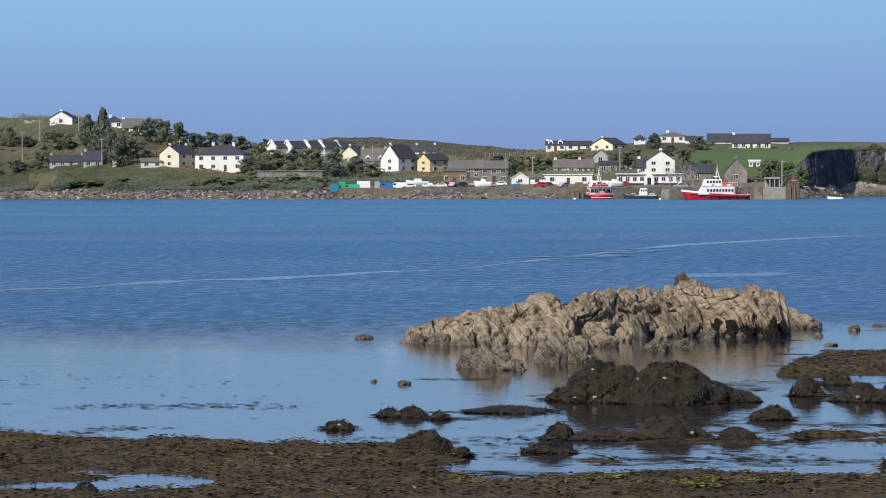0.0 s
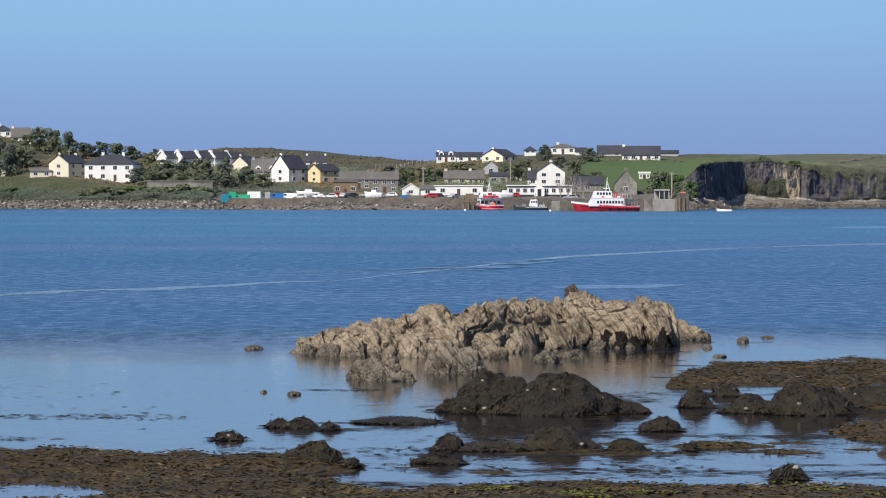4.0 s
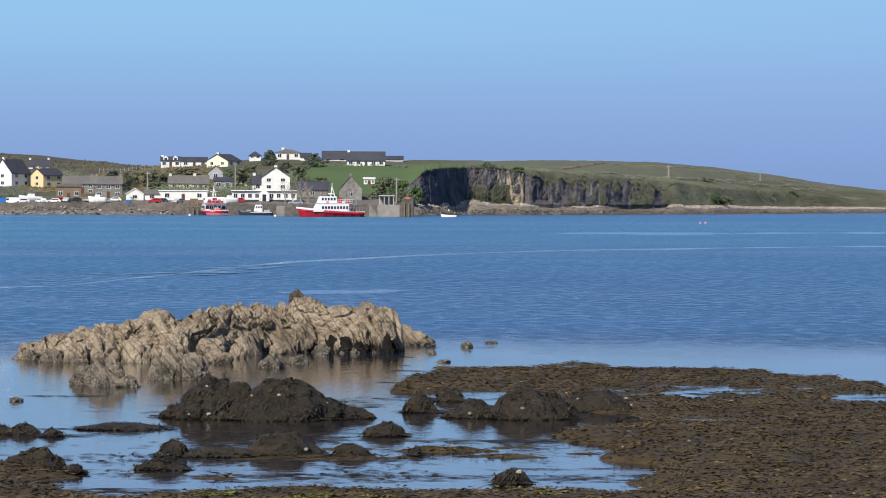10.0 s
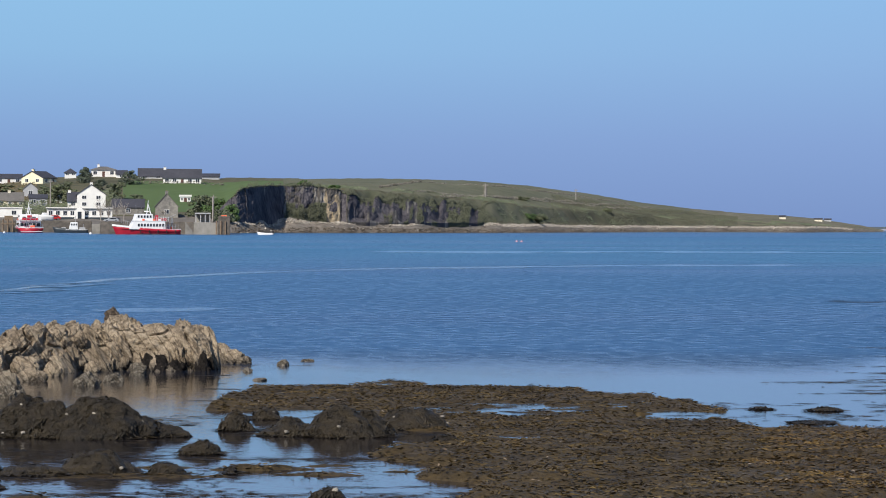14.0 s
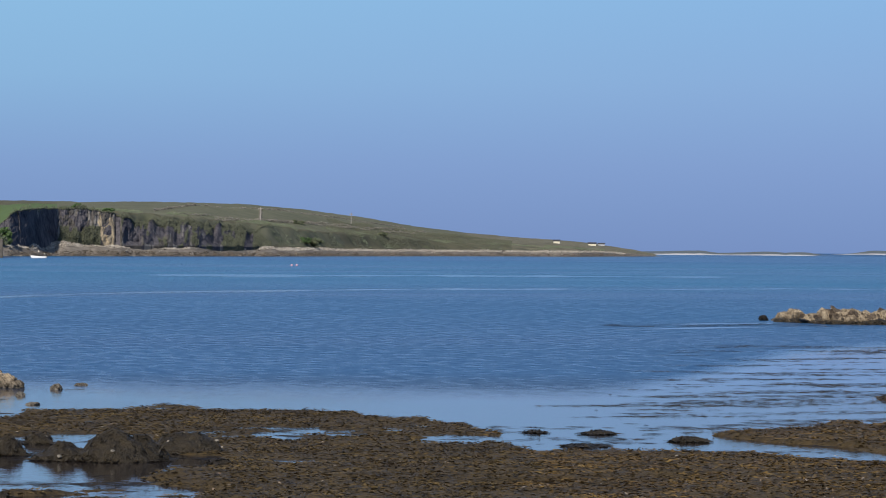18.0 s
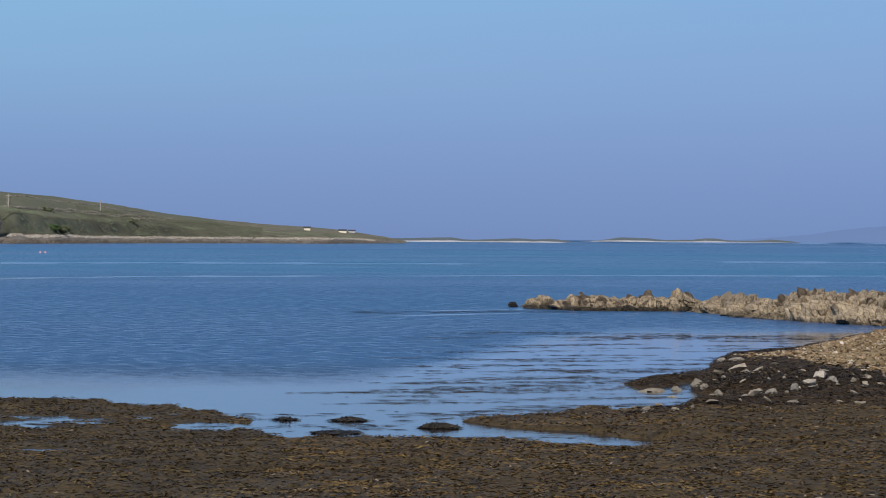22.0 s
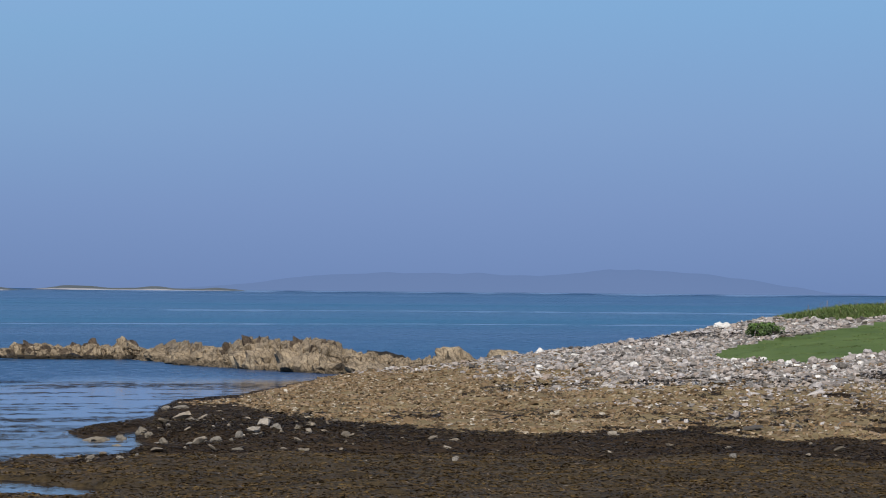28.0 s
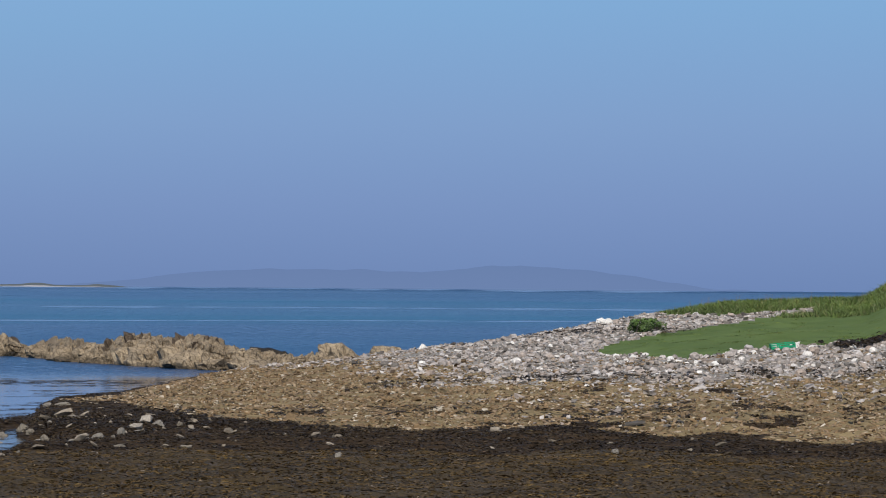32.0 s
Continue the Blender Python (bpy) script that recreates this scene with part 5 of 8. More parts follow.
pale_boulder(22.79, 44.6, 0.11, 0.10)
pale_boulder(29.54, 51.6, 0.10, 0.08)
pale_boulder(34.51, 56.7, 0.14, 0.07)
pale_boulder(34.60, 52.8, 0.17, 0.10)
pale_boulder(28.45, 54.0, 0.08, 0.06)
pale_boulder(32.64, 57.9, 0.08, 0.05)

# ---- what lies in numbers: cobbles, weed, grass ----
rng = np.random.default_rng(7)
PHI = (1 + 5 ** 0.5) / 2
ICO = np.array([(-1, PHI, 0), (1, PHI, 0), (-1, -PHI, 0), (1, -PHI, 0), (0, -1, PHI), (0, 1, PHI), (0, -1, -PHI), (0, 1, -PHI), (PHI, 0, -1), (PHI, 0, 1), (-PHI, 0, -1), (-PHI, 0, 1)]) / 1.902
_v = bmesh.new()
for c in ICO:
    _v.verts.new(c)
ICOF = np.array([[f.verts[k].index for k in range(3)] for f in ((bmesh.ops.convex_hull(_v, input=_v.verts), _v.verts.index_update(), _v.faces)[2])])
_v.free()


CUBE = np.array([(x, y, z) for x in (-1, 1) for y in (-1, 1) for z in (-1, 1)]) * 0.66
CUBEF = np.array([(0, 1, 3), (0, 3, 2), (4, 6, 7), (4, 7, 5), (0, 4, 5), (0, 5, 1), (2, 3, 7), (2, 7, 6), (0, 2, 6), (0, 6, 4), (1, 5, 7), (1, 7, 3)])


def spread(n, az0, az1, r0, r1):
    """Places strewn evenly over a stretch of ground."""
    a = rng.uniform(az0, az1, n)
    r = np.sqrt(rng.uniform(r0 * r0, r1 * r1, n))
    return a, r, r * np.sin(np.radians(a)), r * np.cos(np.radians(a))


def stone_cloud(x, y, z, size, flatness, V0=ICO, F0=ICOF):
    n, nv = len(x), len(V0)
    V = V0[None] * (1 + 0.30 * rng.uniform(-1, 1, (n, nv, 1))) + 0.12 * rng.uniform(-1, 1, (n, nv, 3))
    sc = size[:, None] * np.stack([rng.uniform(0.85, 1.6, n), rng.uniform(0.6, 1.0, n), flatness * rng.uniform(0.6, 1.1, n)], -1) / 2
    V = V * sc[:, None, :]
    t = rng.normal(0, 0.35, n)
    c, s = np.cos(t)[:, None], np.sin(t)[:, None]
    V = np.stack([V[..., 0] * c - V[..., 2] * s, V[..., 1], V[..., 0] * s + V[..., 2] * c], -1)
    w = rng.uniform(0, 6.283, n)
    c, s = np.cos(w)[:, None], np.sin(w)[:, None]
    V = np.stack([V[..., 0] * c - V[..., 1] * s, V[..., 0] * s + V[..., 1] * c, V[..., 2]], -1)
    V += np.stack([x, y, z + 0.28 * size * flatness], -1)[:, None, :]
    F = (F0[None] + (np.arange(n) * nv)[:, None, None]).reshape(-1, 3)
    return V.reshape(-1, 3), F


def stone_material(name, stops, per_object=False):
    m, nt, p = nodes_of(name)
    lk_ = nt.links.new
    rnd = nt.nodes.new("ShaderNodeObjectInfo").outputs["Random"] if per_object else nt.nodes.new("ShaderNodeNewGeometry").outputs["Random Per Island"]
    r = ramp_node(nt, stops)
    r.color_ramp.interpolation = "LINEAR"
    lk_(rnd, r.inputs["Fac"])
    n1 = noise_node(nt, 14, 4, 0.6)
    g = ramp_node(nt, [(0.3, (0.62, 0.6, 0.58)), (0.7, (1.15, 1.13, 1.1))])
    lk_(n1.outputs["Fac"], g.inputs["Fac"])
    lk_(mix_node(nt, 1.0, r.outputs["Color"], g.outputs["Color"], "MULTIPLY"), p.inputs["Base Color"])
    p.inputs["Roughness"].default_value = 0.85
    p.inputs["Specular IOR Level"].default_value = 0.25
    return m


GREYS = [(0.0, (0.10, 0.092, 0.085)), (0.2, (0.25, 0.23, 0.215)), (0.42, (0.43, 0.395, 0.38)), (0.6, (0.34, 0.28, 0.24)), (0.75, (0.53, 0.50, 0.485)), (0.9, (0.42, 0.40, 0.41)), (0.97, (0.66, 0.645, 0.63)), (1.0, (0.78, 0.77, 0.75))]
TANS = [(0.0, (0.065, 0.048, 0.030)), (0.25, (0.19, 0.133, 0.075)), (0.5, (0.285, 0.197, 0.110)), (0.72, (0.24, 0.178, 0.122)), (0.88, (0.36, 0.278, 0.185)), (0.97, (0.47, 0.41, 0.32)), (1.0, (0.56, 0.52, 0.45))]
M_GREYS, M_TANS = stone_material("grey_cobbles", GREYS), stone_material("tan_cobbles", TANS)
M_COBBLE = stone_material("single_cobble", GREYS, True)
a, r, x, y = spread(104000, 24.3, 40.6, 56, 128)
zn = zone(a, r, x, y)
zz = near_height(a, r)
grey_share = np.clip((r - np.interp(a, [24.5, 29, 31, 33, 40], [132, 100, 86, 77, 73])) / 20 + 0.5 + 0.5 * fbm(x / 4, y / 3, 91, 2), 0, 1)
is_grey = rng.uniform(0, 1, len(a)) < grey_share
ok = (zz > 0.03) & ((zn == 2) | (zn == 3))
for name_, mat_, sel, lo, sg in (("grey_cobbles", M_GREYS, ok & is_grey, 0.094, 0.42), ("tan_cobbles", M_TANS, ok & ~is_grey, 0.068, 0.40)):
    sz = np.clip(lo * np.exp(rng.normal(0, sg, sel.sum())), 0.05, 0.4)
    c, f = stone_cloud(x[sel], y[sel], zz[sel], sz, 0.44, CUBE, CUBEF)
    ob = np_mesh(name_, c, f, mat_)
    tagged(ob, "sun-bleached grey and white beach cobbles" if "grey" in name_ else "tan weed-stained shingle on the lower beach", "cobbles", kind="stuff")
# stray stones in the black weed and on the grass edge
a, r, x, y = spread(1300, 22.6, 40.6, 52, 68)
zn, zz = zone(a, r, x, y), near_height(a, r)
ok = (zn == 1) & (zz > 0) & (rng.uniform(0, 1, len(a)) < np.interp(a, [23, 27, 28.5, 41], [0.15, 0.13, 0.05, 0.05]))
c, f = stone_cloud(x[ok], y[ok], zz[ok] + 0.02, np.clip(0.125 * np.exp(rng.normal(0, 0.4, ok.sum())), 0.05, 0.34), 0.6)
tagged(np_mesh("stray_stones", c, f, stone_material("stray_stone", [(0.0, (0.10, 0.085, 0.065)), (0.5, (0.25, 0.215, 0.17)), (1.0, (0.42, 0.39, 0.345))])), "pale stones strewn through black seaweed", "stones", kind="stuff")

# seaweed on the flats
WEEDS = [(0.0, (0.076, 0.051, 0.022)), (0.5, (0.090, 0.062, 0.026)), (0.85, (0.098, 0.070, 0.030)), (1.0, (0.114, 0.084, 0.042))]
BLACKS = [(0.0, (0.022, 0.016, 0.011)), (0.5, (0.046, 0.032, 0.018)), (0.85, (0.082, 0.055, 0.030)), (1.0, (0.11, 0.09, 0.055))]


def frond_material(name, stops):
    m = stone_material(name, stops)
    p = m.node_tree.nodes["Principled BSDF"]
    p.inputs["Roughness"].default_value = 0.5
    p.inputs["Specular IOR Level"].default_value = 0.25
    return m


def patchy(m, scale=0.45, lo=0.60, hi=1.18):
    """Broad light and dark patches over a strewn material."""
    nt = m.node_tree
    p = nt.nodes["Principled BSDF"]
    src_ = p.inputs["Base Color"].links[0].from_socket
    g = ramp_node(nt, [(0.38, (lo, lo, lo * 1.05)), (0.62, (hi, hi, hi * 0.92))])
    nt.links.new(noise_node(nt, scale, 4, 0.6).outputs["Fac"], g.inputs["Fac"])
    nt.links.new(mix_node(nt, 1.0, src_, g.outputs["Color"], "MULTIPLY"), p.inputs["Base Color"])
    return m


def blades(P, ang, ln, wd, rise):
    """Many small leaf-shaped fronds, rooted at P and leaning up along their angle."""
    n = len(P)
    d = np.stack([np.cos(ang), np.sin(ang), np.zeros(n)], -1)
    s = np.stack([-np.sin(ang), np.cos(ang), rng.uniform(-0.5, 0.5, n)], -1) * (wd * 0.5)[:, None]
    mid_ = P + d * (ln * 0.45)[:, None] + np.array([0, 0, 1.0]) * (rise * rng.uniform(0.6, 1.1, n))[:, None]
    tip = P + d * ln[:, None] + np.array([0, 0, 1.0]) * (rise * rng.uniform(0.2, 1.0, n))[:, None]
    co = np.stack([P, mid_ - s, tip, mid_ + s], 1).reshape(-1, 3)
    return co, np.arange(n * 4).reshape(-1, 4)


def weed_shades(name, stops):
    """Weed whose shade drifts from clump to clump over the ground."""
    return patchy(patchy(patchy(frond_material(name, stops), 0.55, 0.66, 1.26), 2.6, 0.66, 1.26), 8.0, 0.82, 1.15)


M_FRONDS = weed_shades("brown_fronds", WEEDS)
M_OLIVE = weed_shades("olive_fronds", [(p_, (c_[0] * 1.30, c_[1] * 1.20, c_[2] * 1.05)) for p_, c_ in WEEDS])
M_FRONDSBLACK = weed_shades("black_fronds", BLACKS)
a, r, x, y = spread(430000, -9.2, 41, 29.4, 67)
zn, zz = zone(a, r, x, y), near_height(a, r)
zn = np.where((zn == 0) & (a + 1.5 * fbm(x / 3, y / 2, 78, 3) > 16.0), 9, zn)
for k_, mat_, nm, lb in ((9, M_OLIVE, "olive_seaweed", "matted olive-brown seaweed over the flat by the cove"), (0, M_FRONDS, "brown_seaweed", "matted brown and olive seaweed over the tidal flat"), (1, M_FRONDSBLACK, "black_seaweed", "dark blackish seaweed band below the beach")):
    ok = (zn == k_) & (zz > 0.004)
    n = ok.sum()
    heap = np.clip(0.55 + 1.1 * fbm(x[ok] / 0.30, y[ok] / 0.36, 62, 2), 0.12, 1.3)          # thicker and thinner cover
    P = np.stack([x[ok], y[ok], zz[ok] + rng.uniform(0.0, 0.026, n) * heap], -1)
    c, q = blades(P, rng.uniform(0, 6.283, n), rng.uniform(0.035, 0.11, n), rng.uniform(0.018, 0.040, n), rng.uniform(0.003, 0.020, n) * heap)
    tagged(np_mesh(nm, c, q, mat_), lb, "seaweed", kind="stuff")

# coarser black weed up the cove's edge, to the foot of the stones
a, r, x, y = spread(70000, 22.6, 41, 60, 86)
zn, zz = zone(a, r, x, y), near_height(a, r)
ok = (zn == 1) & (zz > 0.022)
n = ok.sum()
P = np.stack([x[ok], y[ok], zz[ok] + rng.uniform(0.002, 0.018, n)], -1)
c, q = strips(P, rng.uniform(0, 6.283, n), rng.uniform(0.06, 0.2, n), rng.uniform(0.014, 0.04, n), rng.uniform(0.006, 0.026, n))
tagged(np_mesh("black_seaweed", c, q, M_FRONDSBLACK), "coarse black seaweed along the edge of the cove", "seaweed", kind="stuff")

# pale dried stalks and shell bits caught in the weed
a, r, x, y = spread(2600, -9.2, 41, 29.6, 57)
zz = near_height(a, r)
ok = (zz > 0.02) & (fbm(x / 2.5, y / 1.5, 64, 2) > 0.05)
n = ok.sum()
P = np.stack([x[ok], y[ok], zz[ok] + 0.035], -1)
c, q = strips(P, rng.uniform(0, 6.283, n), rng.uniform(0.04, 0.14, n), rng.uniform(0.012, 0.03, n), rng.uniform(0.004, 0.02, n))
tagged(np_mesh("dried_stalks", c, q, frond_material("dried_stalks", [(0.0, (0.12, 0.08, 0.05)), (0.6, (0.24, 0.18, 0.12)), (1.0, (0.42, 0.36, 0.29))])), "pale dried weed stalks and shell bits on the flats", "seaweed", kind="stuff")

# bright green algae near the water's edge
a, r, x, y = spread(34000, -1.0, 10.0, 29.4, 33.6)
zz = near_height(a, r)
ok = (fbm(x / 0.8, y / 0.5, 33, 4) > 0.36) & (zz > -0.02)
n = ok.sum()
P = np.stack([x[ok], y[ok], zz[ok] + rng.uniform(0.008, 0.022, n)], -1)
c, q = strips(P, rng.uniform(0, 6.283, n), rng.uniform(0.04, 0.13, n), rng.uniform(0.012, 0.04, n), rng.uniform(0.0, 0.012, n))
M_ALGAE = frond_material("green_algae", [(0.0, (0.060, 0.052, 0.014)), (0.5, (0.120, 0.122, 0.020)), (1.0, (0.22, 0.225, 0.04))])
tagged(np_mesh("green_algae", c, q, M_ALGAE), "bright yellow-green algae on the weed flat", "algae", kind="stuff")

# weed tips floating in the shallows
def floats(a, r, ln, wd):
    n = len(a)
    k = 9
    t = np.linspace(0, 2 * math.pi, k, endpoint=False)[None] + rng.uniform(-0.25, 0.25, (n, k))
    rad = rng.uniform(0.35, 1.0, (n, k))
    u, v = np.cos(t) * rad * ln[:, None] / 2, np.sin(t) * rad * wd[:, None] / 2
    aa = np.radians(a)[:, None]
    X = r[:, None] * np.sin(aa) + u * np.cos(aa) + v * np.sin(aa)
    Y = r[:, None] * np.cos(aa) - u * np.sin(aa) + v * np.cos(aa)
    Z = np.full((n, k), 0.003) + rng.uniform(0, 0.003, (n, 1))
    cx = np.stack([r * np.sin(aa[:, 0]), r * np.cos(aa[:, 0]), 0.005 + rng.uniform(0, 0.006, n)], -1)
    co = np.concatenate([np.stack([X, Y, Z], -1), cx[:, None]], 1)
    b = (np.arange(n) * (k + 1))[:, None, None]
    i = np.arange(k)
    f = b + np.stack([np.full(k, k), i, (i + 1) % k], -1)[None]
    return co.reshape(-1, 3), f.reshape(-1, 3)


def drift(a, r, keep, ln, wd):
    ok = (near_height(a, r) < 0.0) & keep
    n = ok.sum()
    return floats(a[ok], r[ok], rng.uniform(*ln, n), rng.uniform(*wd, n))


M_FLOAT = frond_material("floating_fronds", [(0.0, (0.006, 0.005, 0.004)), (0.5, (0.018, 0.013, 0.008)), (1.0, (0.045, 0.032, 0.016))])
CO, FA, off = [], [], 0
sets = []
a, r, x, y = spread(6500, -9, 9, 34.5, 44)
sets.append(drift(a, r, (fbm(x / 2.5, y / 1.6, 41, 3) + np.interp(r, [34, 38, 44], [0.16, -0.10, -0.45]) + np.interp(a, [-8, 1, 2, 9], [-0.05, 0.0, -0.1, -0.1]) > 0.0), (0.05, 0.26), (0.012, 0.05)))
a, r, x, y = spread(420, -9, 3, 40, 52)
sets.append(drift(a, r, fbm(x / 3.5, y / 1.5, 43, 3) > 0.30, (0.06, 0.3), (0.012, 0.05)))
a, r, x, y = spread(17000, 15.5, 27, 51, 100)
sets.append(drift(a, r, fbm(x / 3, y / 0.8, 45, 4) + np.interp(a, [15.5, 19, 22, 27], [-0.5, -0.02, 0.22, 0.3]) + np.interp(r, [51, 70, 85, 100], [0.0, 0.08, -0.22, -0.25]) > 0.13, (0.10, 0.8), (0.014, 0.055)))
a, r, x, y = spread(1500, 9.5, 24, 44, 53)
sets.append(drift(a, r, fbm(x / 1.5, y / 0.6, 58, 3) > 0.05, (0.1, 0.6), (0.03, 0.12)))
a, r, x, y = spread(160, 17.5, 21.5, 117, 132)
sets.append(drift(a, r, np.abs(r - np.interp(a, [17.5, 21.5], [124, 128])) < 2.0, (0.6, 2.4), (0.2, 0.7)))
a, r, x, y = spread(9500, -0.5, 11.5, 31.5, 49.5)
sets.append(drift(a, r, fbm(x / 3.0, y / 0.5, 59, 3) + np.interp(r, [31, 36, 44, 50], [0.1, 0.0, -0.12, -0.2]) > 0.27, (0.12, 0.55), (0.014, 0.045)))
a, r, x, y = spread(2600, 1.5, 11, 34, 49.5)
sets.append(drift(a, r, fbm(x / 1.8, y / 0.7, 49, 3) > 0.24, (0.08, 0.45), (0.02, 0.08)))
a, r, x, y = spread(260, 6, 9.5, 50, 66)
sets.append(drift(a, r, fbm(x / 2, y / 1.5, 47, 3) > 0.1, (0.3, 1.0), (0.08, 0.25)))
for c, f in sets:
    CO.append(c)
    FA.append(f + off)
    off += len(c)
tagged(np_mesh("floating_seaweed", np.concatenate(CO), np.concatenate(FA), M_FLOAT), "dark strands of seaweed floating in calm shallows", "seaweed", kind="stuff")

# grass on the bank
a, r, x, y = spread(110000, 34.0, 41.2, 78, 116)
zn, zz = zone(a, r, x, y), near_height(a, r)
ok = (zn == 4)
n = ok.sum()
tall = np.where(r[ok] > 97, 0.15, 0.020) * rng.uniform(0.5, 1.2, n) * (1 + 0.6 * fbm(x[ok] / 1.5, y[ok] / 1.5, 55, 2))
P = np.stack([x[ok], y[ok], zz[ok] - 0.02], -1)
w = rng.uniform(0, 6.283, n)
lean_ = rng.normal(0, 0.75, (n, 2)) * tall[:, None]
wd = 0.010 + 0.014 * rng.uniform(0, 1, n)
sx, sy = np.cos(w) * wd, np.sin(w) * wd
co = np.stack([P + np.stack([-sx, -sy, 0 * sx], -1), P + np.stack([sx, sy, 0 * sx], -1), P + np.stack([lean_[:, 0], lean_[:, 1], tall], -1)], 1).reshape(-1, 3)
M_BLADE = frond_material("grass_blades", [(0.0, (0.080, 0.128, 0.034)), (0.5, (0.108, 0.162, 0.046)), (0.85, (0.140, 0.186, 0.060)), (1.0, (0.22, 0.21, 0.11))])
patchy(patchy(M_BLADE, 0.35, 0.78, 1.18), 1.6, 0.85, 1.15)
tagged(np_mesh("bank_grass", co, np.arange(n * 3).reshape(-1, 3), M_BLADE), "short green grass with taller tufts on the bank", "grass", kind="stuff")

# ---- the village across the bay ----
def facing(az, r, z, yaw=0.0):
    return pose(*at(az, r, z), 0, 0, -az + yaw)


def window(parent, x, z, w, h, y=0.0, turn=None):
    """A framed pane; turn: the pose of a wall other than the front."""
    m = Matrix.Identity(4) if turn is None else turn
    f = part("window", boxes((x - w / 2 - 0.1, x + w / 2 + 0.1, y - 0.08, y + 0.02, z - 0.1, z + h + 0.1)), M_FRAME, parent)
    f.matrix_basis = m
    bm = boxes((x - w / 2, x - 0.04, y - 0.1, y - 0.05, z, z + h), (x + 0.04, x + w / 2, y - 0.1, y - 0.05, z, z + h))
    part("pane", bm, M_GLASS, f)


def roof_slabs(style, w, d, eave, ridge, over=0.35, t=0.22):
    bm = bmesh.new()
    if style == "hip":
        k = min(w, d) * 0.5
        lo = [(-w / 2 - over, -over), (w / 2 + over, -over), (w / 2 + over, d + over), (-w / 2 - over, d + over)]
        hi = [(-w / 2 + k, d / 2), (w / 2 - k, d / 2)] if w > d else [(0, d / 2 - 0.1), (0, d / 2 + 0.1)]
        a = [bm.verts.new((x, y, eave - 0.1)) for x, y in lo]
        c = [bm.verts.new((x, y, eave + t * 0.4)) for x, y in lo]
        b = [bm.verts.new((x, y, ridge)) for x, y in hi]
        for i in range(4):
            bm.faces.new((a[i], a[(i + 1) % 4], c[(i + 1) % 4], c[i]))
        bm.faces.new((c[0], c[1], b[1], b[0]))
        bm.faces.new((c[1], c[2], b[1]))
        bm.faces.new((c[2], c[3], b[0], b[1]))
        bm.faces.new((c[3], c[0], b[0]))
        bm.faces.new(a[::-1])
        bmesh.ops.recalc_face_normals(bm, faces=bm.faces)
        return bm
    half = d / 2 if style == "side" else w / 2
    slope = (ridge - eave) / half
    e0 = -over
    out = [(e0, eave - over * slope), (half, ridge), (2 * half + over, eave - over * slope), (2 * half + over, eave - over * slope + t), (half, ridge + t), (e0, eave - over * slope + t)]
    if style == "side":
        bm = prism(out, -w / 2 - 0.25, w / 2 + 0.25)
        for v in bm.verts:
            v.co = (v.co.y, v.co.x, v.co.z)
    else:
        bm = prism([(x - half, z) for x, z in out], -0.25, d + 0.25)
    bmesh.ops.recalc_face_normals(bm, faces=bm.faces)
    return bm


